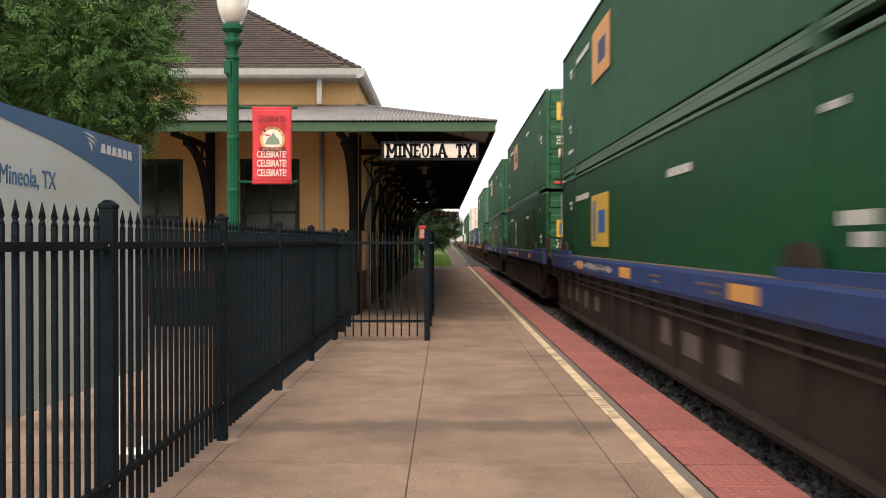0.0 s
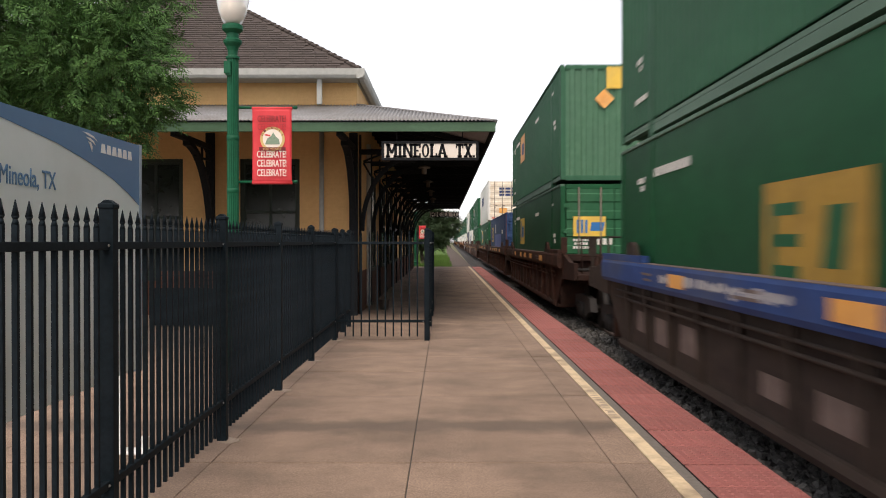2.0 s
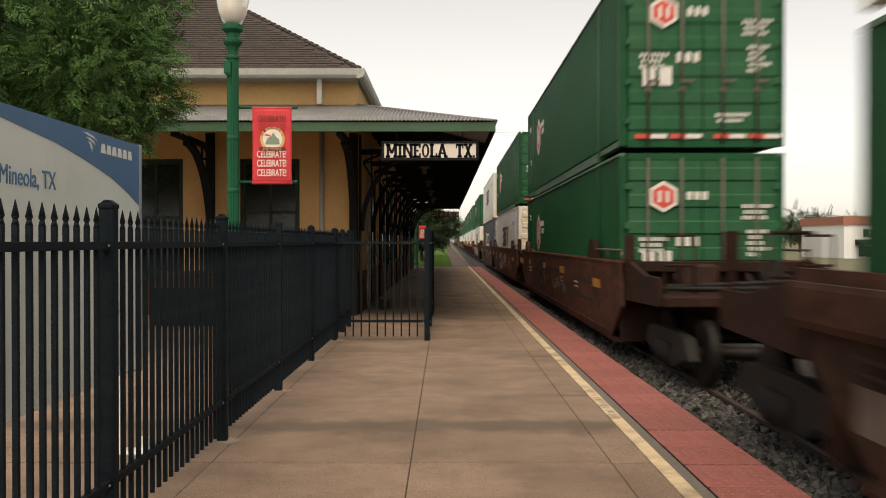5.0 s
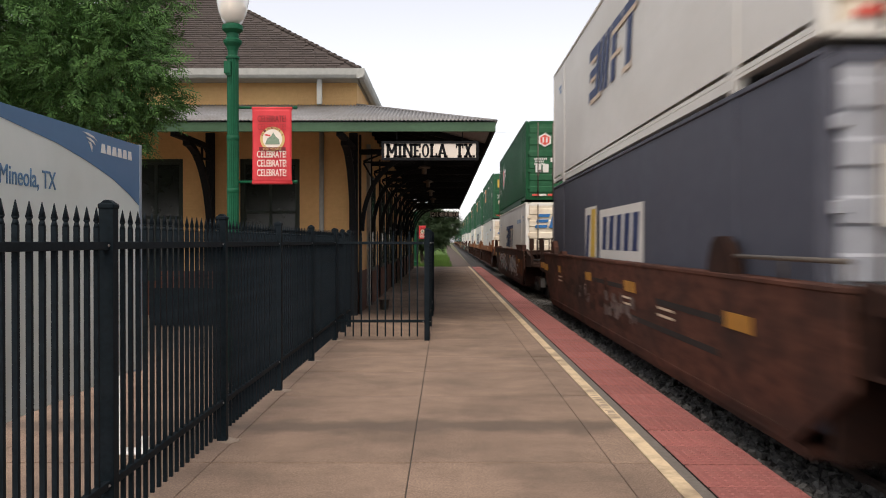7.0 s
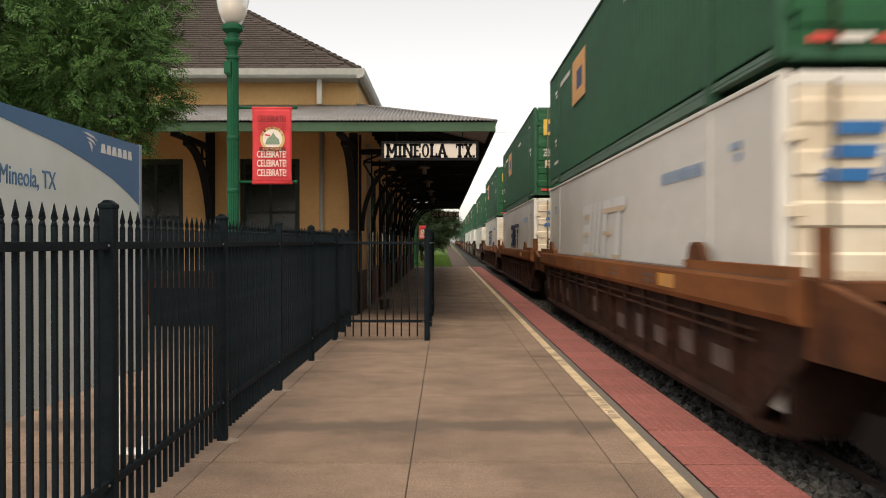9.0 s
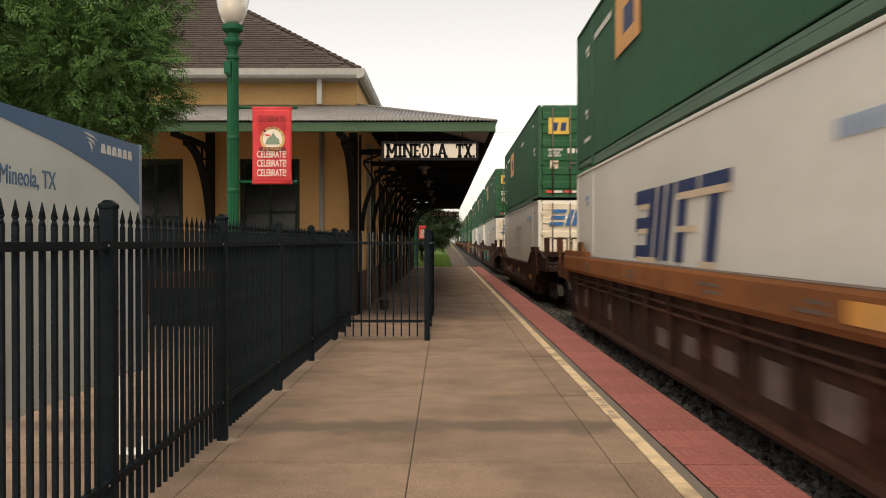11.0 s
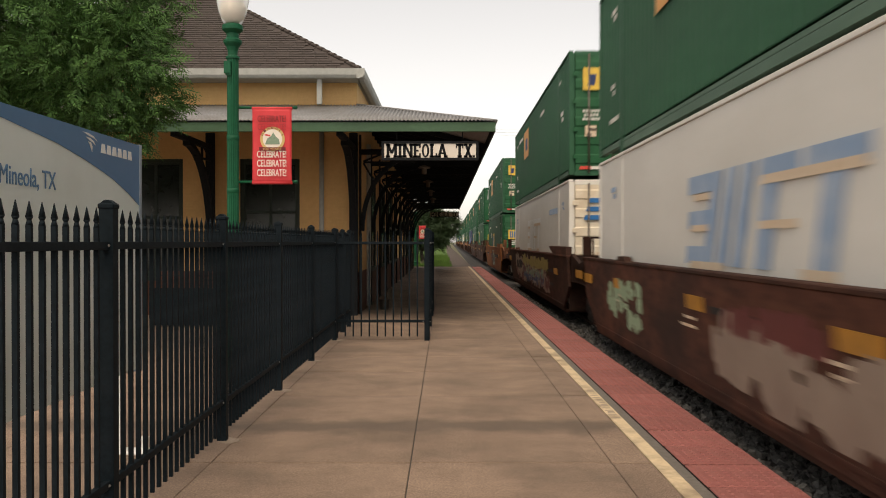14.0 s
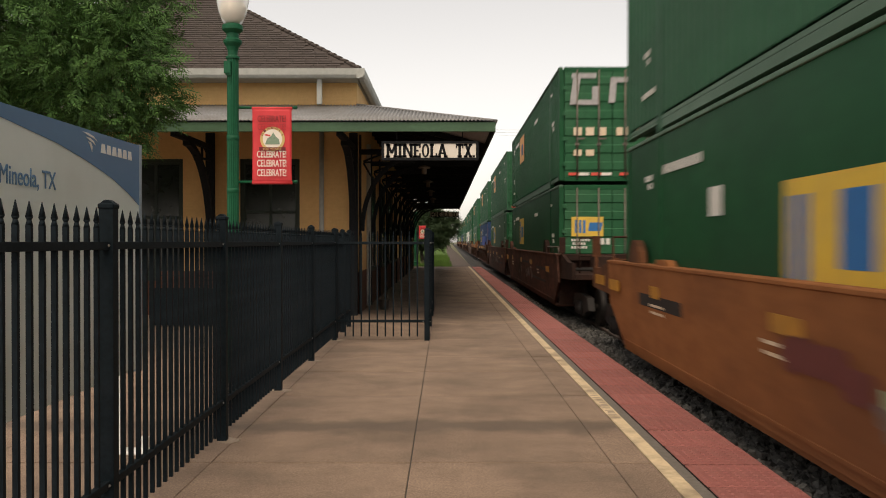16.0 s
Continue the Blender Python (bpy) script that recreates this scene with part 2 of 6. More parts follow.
M["mark_blue"] = surf("mark_blue", (0.012, 0.12, 0.34), (0.02, 0.16, 0.42), 8, 0.5)
M["mark_navy"] = surf("mark_navy", (0.012, 0.028, 0.1), (0.02, 0.045, 0.14), 8, 0.5)
M["faded_blue"] = surf("mark_faded_blue", (0.2, 0.32, 0.5), (0.42, 0.5, 0.6), 3, 0.55)
M["mark_pale"] = surf("mark_faded_white", (0.66, 0.64, 0.58), (0.74, 0.71, 0.66), 8, 0.55)
M["mark_peel"] = surf("mark_peeled", (0.62, 0.46, 0.3), (0.72, 0.6, 0.46), 8, 0.6)
M["mark_red"] = surf("mark_red", (0.6, 0.06, 0.04), (0.7, 0.1, 0.07), 8, 0.5)
M["lock_rod"] = surf("galvanised_rod", (0.1, 0.085, 0.07), (0.2, 0.17, 0.14), 15, 0.45, 0.6)
M["w_blue"] = surf("well_car_blue", (0.016, 0.04, 0.14), (0.028, 0.065, 0.2), 6, 0.65, stain=(0.07, 0.075, 0.09), stain_amt=0.6, stain_scale=1.2, stretch=(1, 0.4, 1), spec=0.25)
M["w_dark"] = surf("well_car_grime", (0.022, 0.017, 0.015), (0.045, 0.034, 0.028), 6, 0.75, stain=(0.06, 0.042, 0.03), stain_scale=1.0, stretch=(1, 0.5, 1), spec=0.15)
M["w_brown"] = surf("well_car_brown", (0.02, 0.0095, 0.0075), (0.092, 0.04, 0.026), 7, 0.7, stain=(0.03, 0.02, 0.016), stain_amt=0.85, stain_scale=1.3, stretch=(1, 0.4, 1), spec=0.15)
M["w_orange"] = surf("well_car_rust_orange", (0.22, 0.082, 0.03), (0.32, 0.125, 0.046), 6, 0.7, stain=(0.13, 0.055, 0.03), stain_amt=0.6, stain_scale=0.8, stretch=(1, 0.4, 1), spec=0.15)
M["w_orange_end"] = surf("well_car_end_orange", (0.1, 0.04, 0.02), (0.2, 0.08, 0.035), 8, 0.75, stain=(0.04, 0.022, 0.016), stain_amt=0.8, stain_scale=1.6, spec=0.15)
M["w_red"] = surf("well_car_oxide_red", (0.042, 0.018, 0.013), (0.15, 0.062, 0.04), 7, 0.7, stain=(0.036, 0.024, 0.02), stain_amt=0.85, stain_scale=1.3, stretch=(1, 0.4, 1), spec=0.15)
M["reflector"] = surf("reflector_amber", (0.42, 0.19, 0.02), (0.55, 0.25, 0.03), 8, 0.45, stain=(0.2, 0.11, 0.04), stain_scale=3)
M["w_end"] = surf("well_car_end_rust", (0.018, 0.01, 0.008), (0.05, 0.022, 0.014), 8, 0.75, stain=(0.025, 0.016, 0.013), stain_amt=0.7, stain_scale=1.8, spec=0.15)
M["bogie"] = surf("bogie_steel", (0.01, 0.009, 0.008), (0.025, 0.02, 0.017), 10, 0.7, 0.2)
M["wheel"] = surf("wheel_steel", (0.01, 0.0085, 0.0075), (0.025, 0.02, 0.017), 10, 0.5, 0.6)
M["graffiti_a"] = surf("spray_white", (0.3, 0.285, 0.285), (0.44, 0.42, 0.42), 10, 0.6)
M["graffiti_b"] = surf("spray_teal", (0.02, 0.2, 0.18), (0.04, 0.3, 0.25), 10, 0.6)
M["graffiti_c"] = surf("spray_pale_green", (0.22, 0.32, 0.2), (0.35, 0.45, 0.3), 10, 0.6)
M["graffiti_d"] = surf("spray_tan", (0.4, 0.28, 0.15), (0.5, 0.37, 0.22), 10, 0.6)
M["graffiti_e"] = surf("spray_beige", (0.24, 0.18, 0.14), (0.36, 0.28, 0.22), 4, 0.65, stain=(0.2, 0.13, 0.1), stain_scale=2)
M["graffiti_f"] = surf("spray_dark_red", (0.1, 0.022, 0.02), (0.15, 0.035, 0.03), 6, 0.6)
M["graffiti_g"] = surf("spray_blue", (0.035, 0.06, 0.13), (0.06, 0.09, 0.19), 6, 0.6)
M["graffiti_h"] = surf("spray_yellow", (0.28, 0.22, 0.06), (0.4, 0.33, 0.1), 6, 0.6)
M["patch_faded"] = surf("faded_patch", (0.12, 0.09, 0.08), (0.2, 0.155, 0.135), 5, 0.7, stain=(0.07, 0.055, 0.05), stain_scale=3, spec=0.15)
M["wood_pole"] = surf("pole_wood", (0.09, 0.07, 0.055), (0.16, 0.13, 0.1), 10, 0.85, stretch=(1, 1, 0.1))
M["brick_far"] = surf("far_brick", (0.3, 0.12, 0.08), (0.38, 0.16, 0.11), 3, 0.8)
M["wire"] = surf("wire", (0.03, 0.03, 0.03), (0.05, 0.05, 0.05), 5, 0.6)

gl = bpy.data.materials.new("frosted_globe")
gl.use_nodes = True
gb = gl.node_tree.nodes["Principled BSDF"]
gb.inputs["Base Color"].default_value = (0.9, 0.9, 0.87, 1)
gb.inputs["Roughness"].default_value = 0.12
gb.inputs["Transmission Weight"].default_value = 0.72
gb.inputs["IOR"].default_value = 1.08
M["globe"] = gl


# ---- mesh helpers ----
def box(bm, x0, x1, y0, y1, z0, z1, bevel=0.0):
    v = [bm.verts.new(p) for p in ((x0, y0, z0), (x1, y0, z0), (x1, y1, z0), (x0, y1, z0),
                                   (x0, y0, z1), (x1, y0, z1), (x1, y1, z1), (x0, y1, z1))]
    fs = [bm.faces.new([v[i] for i in q]) for q in ((3, 2, 1, 0), (4, 5, 6, 7), (0, 1, 5, 4), (1, 2, 6, 5), (2, 3, 7, 6), (3, 0, 4, 7))]
    if bevel:
        es = list({e for f in fs for e in f.edges})
        bmesh.ops.bevel(bm, geom=es, offset=bevel, segments=1, affect="EDGES", profile=0.5)


def prism(bm, pts, axis, a, b):
    """A flat outline pushed from a to b along an axis; pts are in the two other axes, in order."""
    def at(p, w):
        return {"x": (w, p[0], p[1]), "y": (p[0], w, p[1]), "z": (p[0], p[1], w)}[axis]
    lo = [bm.verts.new(at(p, a)) for p in pts]
    hi = [bm.verts.new(at(p, b)) for p in pts]
    bm.faces.new(lo)
    bm.faces.new(hi[::-1])
    n = len(pts)
    for i in range(n):
        j = (i + 1) % n
        bm.faces.new((lo[j], lo[i], hi[i], hi[j]))
    bmesh.ops.recalc_face_normals(bm, faces=bm.faces[:])


def rod(bm, p, q, r0, r1=None, seg=10):
    p, q = Vector(p), Vector(q)
    r1 = r0 if r1 is None else r1
    d = (q - p).normalized()
    u = d.orthogonal().normalized()
    w = d.cross(u)
    lo, hi = [], []
    for i in range(seg):
        a = 2 * math.pi * i / seg
        o = u * math.cos(a) + w * math.sin(a)
        lo.append(bm.verts.new(p + o * r0))
        hi.append(bm.verts.new(q + o * r1))
    bm.faces.new(lo[::-1])
    bm.faces.new(hi)
    for i in range(seg):
        j = (i + 1) % seg
        bm.faces.new((lo[i], lo[j], hi[j], hi[i])).smooth = True


def lathe(bm, prof, cx=0, cy=0, seg=20):
    rings = []
    for r, z in prof:
        rings.append([bm.verts.new((cx + r * math.cos(2 * math.pi * i / seg), cy + r * math.sin(2 * math.pi * i / seg), z)) for i in range(seg)])
    for a, b in zip(rings, rings[1:]):
        for i in range(seg):
            j = (i + 1) % seg
            bm.faces.new((a[i], a[j], b[j], b[i])).smooth = True
    bm.faces.new(rings[0][::-1])
    bm.faces.new(rings[-1])


def strip(bm, pts, w, t, axis="y"):
    """A bar of width w and thickness t along points in the x-z plane (axis y) or the y-z plane (axis x)."""
    for p, q in zip(pts, pts[1:]):
        d = (Vector(q) - Vector(p)).normalized()
        nrm = Vector((-d[1], d[0])) * t / 2
        quad = [Vector(p) + nrm, Vector(q) + nrm, Vector(q) - nrm, Vector(p) - nrm]
        prism(bm, [tuple(c) for c in quad], axis, w[0], w[1])


def to_mesh(name, bm, material):
    me = bpy.data.meshes.new(name)
    bm.to_mesh(me)
    bm.free()
    me.materials.append(material)
    return me


def thing(name, m, label, category, group="", kind=""):
    ob = new(name)
    ob.matrix_world = m
    ob.empty_display_size = 0.2
    return tagged(ob, label, category, group, kind)


def part(name, bm, material, parent, label=""):
    ob = new(name, to_mesh(name, bm, material))
    ob.parent = parent
    return tagged(ob, label)


def share(name, me, parent, m, label=""):
    ob = new(name, me)
    ob.parent = parent
    ob.matrix_basis = m
    return tagged(ob, label)


def solid(name, bm, material, label, category, group="", kind="", m=None):
    ob = new(name, to_mesh(name, bm, material))
    if m is not None:
        ob.matrix_world = m
    return tagged(ob, label, category, group, kind)


def text_mesh(s, height, width, thick=0.004, bold=0.0):
    """Letters of the built-in font as a mesh, fitted into width by height, lower left corner at the origin, facing -y."""
    cu = bpy.data.curves.new("lettering", "FONT")
    cu.body = s
    cu.extrude = thick / 2
    cu.offset = bold
    ob = bpy.data.objects.new("lettering", cu)
    scene.collection.objects.link(ob)
    bpy.context.view_layer.update()
    me = bpy.data.meshes.new_from_object(ob.evaluated_get(bpy.context.evaluated_depsgraph_get()))
    bpy.data.objects.remove(ob)
    bpy.data.curves.remove(cu)
    co = np.array([v.co[:] for v in me.vertices])
    lo, hi = co.min(0), co.max(0)
    for v in me.vertices:
        x = (v.co.x - lo[0]) / (hi[0] - lo[0]) * width
        z = (v.co.y - lo[1]) / (hi[1] - lo[1]) * height
        v.co = (x, -v.co.z, z)
    return me


def lettering(s, height, width, material, parent, m, label="", thick=0.004, bold=0.012):
    me = text_mesh(s, height, width, thick, bold)
    me.materials.clear()
    me.materials.append(material)
    ob = new("lettering", me)
    ob.parent = parent
    ob.matrix_basis = m
    return tagged(ob, label)


# ---- ground, platform, track ----
bm = bmesh.new()
box(bm, -1500, 1500, -300, 2500, -1.4, -0.62)
solid("ground", bm, M["soil"], "flat ground of dry grass and dirt reaching the horizon", "ground", kind="structure")

PLAT_END = 59.0
platform = thing("platform", pose(0, 0, 0), "tan concrete station platform with worn joints and stains", "platform", kind="structure")
bm = bmesh.new()
box(bm, -16, 1.715, -12, PLAT_END, -0.6, -0.012)
part("joint_bed", bm, M["joint"], platform, "dark joint filler under the slabs")
xs = [-16.0, -11.6, -7.2, -3.6, -1.80, -0.262, 1.285, 1.59]
ys = [-12.0, -9.2, -6.2, -3.2, -0.9, 0.7, 2.2, 3.7, 5.2, 6.63, 9.56, 11.3, 12.8, 14.95]
while ys[-1] < PLAT_END - 3.2:
    ys.append(ys[-1] + 3.05)
ys.append(PLAT_END)
rng = random.Random(4)
GAP = [0.004, 0.004, 0.004, 0.004, 0.0016, 0.0045, 0.004, 0.003]
for i in range(len(xs) - 1):
    for j in range(len(ys) - 1):
        bm = bmesh.new()
        gy = 0.015
        gl0, gl1 = GAP[i], GAP[i + 1]
        box(bm, xs[i] + gl0, xs[i + 1] - gl1, ys[j] + gy, ys[j + 1] - gy, -0.06, rng.uniform(-0.002, 0.001), 0.004)
        part("slab", bm, M["concrete"], platform)
bm = bmesh.new()
box(bm, 1.592, 1.712, -12, PLAT_END, -0.06, 0.003)
part("edge_line", bm, M["yellow_line"], platform, "worn yellow painted warning line")
bm = bmesh.new()
y = 8.3
while y < 9.9:
    n = rng.uniform(0.015, 0.04)
    box(bm, 1.592 + rng.uniform(0.01, 0.04), 1.69, y, y + n, 0.003, 0.0045)
    y += n + rng.uniform(0.03, 0.12)
tagged(part("worn_stencil", bm, M["footing"], platform, "worn dark stencil bars on the yellow line"), kind="stuff")
bm = bmesh.new()
box(bm, 1.716, 1.812, -12, PLAT_END, -0.6, -0.004, 0.004)
part("kerb_band", bm, M["kerb"], platform, "grey concrete band beside the tactile paving")
# near-black bed just below the tile tops, so the joints read as dark lines
bm = bmesh.new()
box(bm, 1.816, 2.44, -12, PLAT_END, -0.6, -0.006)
part("edge_beam", bm, M["tile_bed"], platform, "near-black concrete platform edge under the tiles")
# tactile tiles with truncated domes
bm = bmesh.new()
box(bm, 0.004, 0.612, 0.017, 0.593, -0.034, 0.0, 0.005)
for a in range(9):
    for b in range(9):
        cx, cy = 0.042 + a * 0.066, 0.04 + b * 0.066
        lo = [bm.verts.new((cx + dx * 0.014, cy + dy * 0.014, 0.0)) for dx, dy in ((-1, -1), (1, -1), (1, 1), (-1, 1))]
        hi = [bm.verts.new((cx + dx * 0.008, cy + dy * 0.008, 0.006)) for dx, dy in ((-1, -1), (1, -1), (1, 1), (-1, 1))]
        bm.faces.new(hi)
        for k in range(4):
            bm.faces.new((lo[k], lo[(k + 1) % 4], hi[(k + 1) % 4], hi[k]))
tile_me = to_mesh("tactile_tile", bm, M["tactile"])
y = -3.79
while y < PLAT_END - 0.61:
    share("tactile_tile", tile_me, platform, pose(1.822, y, rng.uniform(-0.002, 0.004), rng.uniform(-0.2, 0.2), rng.uniform(-0.3, 0.3), 0))
    y += 0.61

# ballast, ties and rails
bm = bmesh.new()
prism(bm, [(1.9, -0.62), (2.2, -0.24), (2.9, -0.22), (3.2, -0.26), (4.75, -0.26), (5.3, -0.24), (7.6, -0.26), (9.0, -0.6)], "y", -40, 700)
solid("ballast_bed", bm, M["gravel"], "grey crushed stone ballast under the track", "ballast", kind="structure", m=TRACK)
nr = np.random.default_rng(7)
verts, faces = [], []
cube = np.array([(-1, -1, -1), (1, -1, -1), (1, 1, -1), (-1, 1, -1), (-1, -1, 1), (1, -1, 1), (1, 1, 1), (-1, 1, 1)], float)
quads = [(3, 2, 1, 0), (4, 5, 6, 7), (0, 1, 5, 4), (1, 2, 6, 5), (2, 3, 7, 6), (3, 0, 4, 7)]
for i in range(13000):
    yy = 3.0 + 33 * nr.random() ** 1.7
    xx = 2.28 + 0.98 * nr.random() if nr.random() < 0.72 else 3.3 + 1.4 * nr.random()
    r = 0.016 + 0.02 * nr.random()
    q = Euler(nr.random(3) * 6.28).to_matrix()
    p = cube * r * (0.7 + 0.6 * nr.random((8, 3))) * np.array((1, 1.25, 0.75))
    p = p @ np.array(q) + (xx, yy, -0.225 + 0.03 * nr.random())
    k = len(verts)
    verts.extend(p.tolist())
    faces.extend([tuple(k + c for c in f) for f in quads])
me = bpy.data.meshes.new("ballast_stones")
me.from_pydata(verts, [], faces)
me.materials.append(M["ballast"])
ob = new("ballast_stones", me)
ob.matrix_world = TRACK
tagged(ob, "loose grey ballast stones between platform edge and rail", "ballast", kind="stuff")
bm = bmesh.new()
box(bm, -1.3, 1.3, -0.115, 0.115, -0.2, -0.1, 0.01)
tie_me = to_mesh("tie", bm, M["tie"])
track = thing("railway_track", TRACK @ pose(TRACK_X, 0, 0), "railway track with steel rails on dark timber ties", "track", kind="structure")
for i in range(150):
    share("tie", tie_me, track, pose(0, -6 + i * 0.53, -0.14))
for sx in (-0.7525, 0.7525):
    bm = bmesh.new()
    pr = [(-0.07, -0.17), (0.07, -0.17), (0.07, -0.155), (0.012, -0.14), (0.012, -0.04), (0.036, -0.03), (0.036, 0), (-0.036, 0), (-0.036, -0.03), (-0.012, -0.04), (-0.012, -0.14), (-0.07, -0.155)]
    prism(bm, [(sx + a, RAIL_Z + b) for a, b in pr], "y", -40, 700)
    part("rail", bm, M["rail"], track, "rust-brown steel rail")

# ---- fence ----
PICK = 0.0125
bm = bmesh.new()
box(bm, -PICK, PICK, -PICK, PICK, 0.07, 1.775)
for dz0, dz1, r0, r1 in ((1.775, 1.80, 0.0177, 0.011), (1.80, 1.813, 0.011, 0.018), (1.813, 1.887, 0.018, 0.002)):
    rod(bm, (0, 0, dz0), (0, 0, dz1), r0, r1, 4)
picket_me = to_mesh("picket", bm, M["black_steel"])
bm = bmesh.new()
box(bm, -0.04, 0.04, -0.04, 0.04, 0.0, 1.89)
box(bm, -0.046, 0.046, -0.046, 0.046, 1.885, 1.915, 0.006)
prism(bm, [(-0.04, 1.915), (0.04, 1.915), (0.012, 1.935), (-0.012, 1.935)], "y", -0.03, 0.03)
post_me = to_mesh("post", bm, M["black_steel"])
bm = bmesh.new()
rod(bm, (0, 0, 0), (0, -0.008, 0), 0.009, 0.006, 8)
bolt_me = to_mesh("bolt", bm, M["bolt"])


def fence_run(p, q, posts, label, spacing=0.1272, first=True):
    """A fence from p to q; posts: distances along it."""
    p, q = Vector((*p, 0)), Vector((*q, 0))
    d = q - p
    n = d.length
    f = thing("fence", Matrix.Translation(p) @ Matrix.Rotation(math.atan2(d.y, d.x) - math.pi / 2, 4, "Z"), label, "fence", group="black picket fence round the station")
    for z0, z1 in ((1.655, 1.70), (0.31, 0.355)):
        bm = bmesh.new()
        box(bm, -0.02, 0.02, 0.0, n, z0, z1, 0.003)
        part("rail", bm, M["black_steel"], f)
    for a in posts:
        share("post", post_me, f, pose(0, a, 0))
        for z in (1.678, 0.333):
            for s in (-0.06, 0.06):
                share("bolt", bolt_me, f, pose(0.021, a + s, z, 0, 0, 90))
    k = 1
    while k * spacing < n:
        a = k * spacing
        if all(abs(a - b) > 0.07 for b in posts):
            share("picket", picket_me, f, pose(0, a, 0))
        k += 1
    return f


FX = -1.90
fence_run((FX, 2.42), (FX, 14.86), [0, 2.46, 4.95, 7.43, 9.87, 12.44], "black steel picket fence with spear finials along the platform")
fence_run((FX + 0.05, 14.86), (-0.31, 14.86), [1.54], "short black steel picket fence across the platform", 0.138)
fence_run((-0.30, 14.95), (-0.30, 21.2), [0.06, 2.4, 4.8, 6.2], "black steel picket fence beside the open platform")
fence_run((FX - 0.02, 15.0), (FX - 0.02, 17.3), [0.2, 1.2, 2.3], "black steel picket gate folded back towards the depot")

for k, a in enumerate((0, 2.46, 4.95, 7.43, 9.87, 12.44)):
    bm = bmesh.new()
    prism(bm, [((0.075 + 0.06 * rng.random()) * math.cos(t) + 0.05, (0.06 + 0.07 * rng.random()) * math.sin(t)) for t in [2 * math.pi * i / 11 for i in range(11)]], "z", -0.01, 0.0045)
    ob = part("post_footing", bm, M["footing"], platform, "pale mortar round a fence post")
    ob.location = (FX, 2.42 + a, 0)

# ---- station name sign ----
SX = -2.54
sign = thing("station_sign", pose(SX, 7.17, 0), "grey and blue station name sign on white posts", "sign")
# profile in sign space: u from 0 at the far edge towards the camera, standing in the y-z plane
U = 3.3
def arch(u):
    return 2.497
us = [U * i / 24 for i in range(25)]
bm = bmesh.new()
prism(bm, [(-u, arch(u)) for u in us] + [(-U, 0.65), (0, 0.65)], "x", -0.05, 0.0)
part("panel", bm, M["sign_grey"], sign)
def swoosh(u):
    return float(np.interp(u, (0.0, 0.1, 0.3, 0.55, 0.8, 1.07, 1.51, 2.23, 3.3), (2.0, 2.037, 2.105, 2.175, 2.228, 2.278, 2.345, 2.414, 2.45)))
bm = bmesh.new()
prism(bm, [(-u, arch(u)) for u in us] + [(-u, max(swoosh(u), 0.7)) for u in us[::-1]], "x", 0.0005, 0.004)
part("blue_header", bm, M["sign_blue"], sign, "blue curved header band")
bm = bmesh.new()
box(bm, -0.055, 0.008, 0.0, 0.055, 0.62, 2.505, 0.004)
part("edge_trim", bm, M["sign_edge"], sign, "pale aluminium edge trim")
for yy in (-0.225, -2.9):
    bm = bmesh.new()
    box(bm, -0.085, -0.05, yy - 0.05, yy + 0.06, 0, 2.3, 0.004)
    part("post", bm, M["white"], sign, "white sign post")
    bm = bmesh.new()
    box(bm, -0.16, 0.16, yy - 0.09, yy + 0.10, 0, 0.02, 0.004)
    box(bm, 0.06, 0.15, yy - 0.02, yy + 0.03, 0.02, 0.13, 0.004)
    part("base_plate", bm, M["white"], sign, "white steel base plate with a lug")
lettering("Mineola, TX", 0.132, 0.715, M["sign_text"], sign, pose(0.003, -2.25, 2.018, 0, 0, 90), "blue station name lettering", 0.004, 0.0)
# operator's mark: three white sweeps and a row of plain bars of lettering size
for pts in ([(-1.12, 2.472), (-1.03, 2.474), (-0.94, 2.462), (-0.86, 2.43), (-0.93, 2.447), (-1.02, 2.455)],
            [(-1.07, 2.443), (-0.99, 2.441), (-0.93, 2.425), (-0.90, 2.398), (-0.95, 2.415), (-1.01, 2.425)],
            [(-1.03, 2.414), (-0.98, 2.41), (-0.955, 2.385), (-0.96, 2.345), (-0.985, 2.375), (-1.0, 2.395)]):
    bm = bmesh.new()
    prism(bm, pts, "x", 0.0045, 0.007)
    part("mark", bm, M["white"], sign, "white sweeping operator mark")
for k in range(6):
    bm = bmesh.new()
    a = -0.80 + k * 0.108
    prism(bm, [(a, 2.356), (a + 0.084, 2.356), (a + 0.07, 2.424), (a + 0.014, 2.424)], "x", 0.0045, 0.008)
    part("mark_bar", bm, M["white"], sign, "white bar beside the mark")

# ---- street lamp and banner ----
LX, LY = -2.585, 10.55
lamp = thing("street_lamp", pose(LX, LY, 0), "green cast-metal street lamp with frosted acorn globe", "street lamp")
bm = bmesh.new()
lathe(bm, [(0.19, 0), (0.19, 0.12), (0.15, 0.18), (0.13, 0.7), (0.15, 0.74), (0.1, 0.8), (0.078, 0.95), (0.0725, 0.96), (0.072, 2.2), (0.0695, 3.9), (0.069, 3.925), (0.083, 3.928), (0.083, 3.952), (0.069, 3.956),
           (0.058, 3.972), (0.06, 4.02), (0.075, 4.07), (0.1, 4.105), (0.109, 4.12), (0.111, 4.15), (0.09, 4.163), (0.075, 4.18), (0.075, 4.235), (0.1, 4.255), (0.126, 4.278), (0.126, 4.33), (0.09, 4.35)], seg=64)
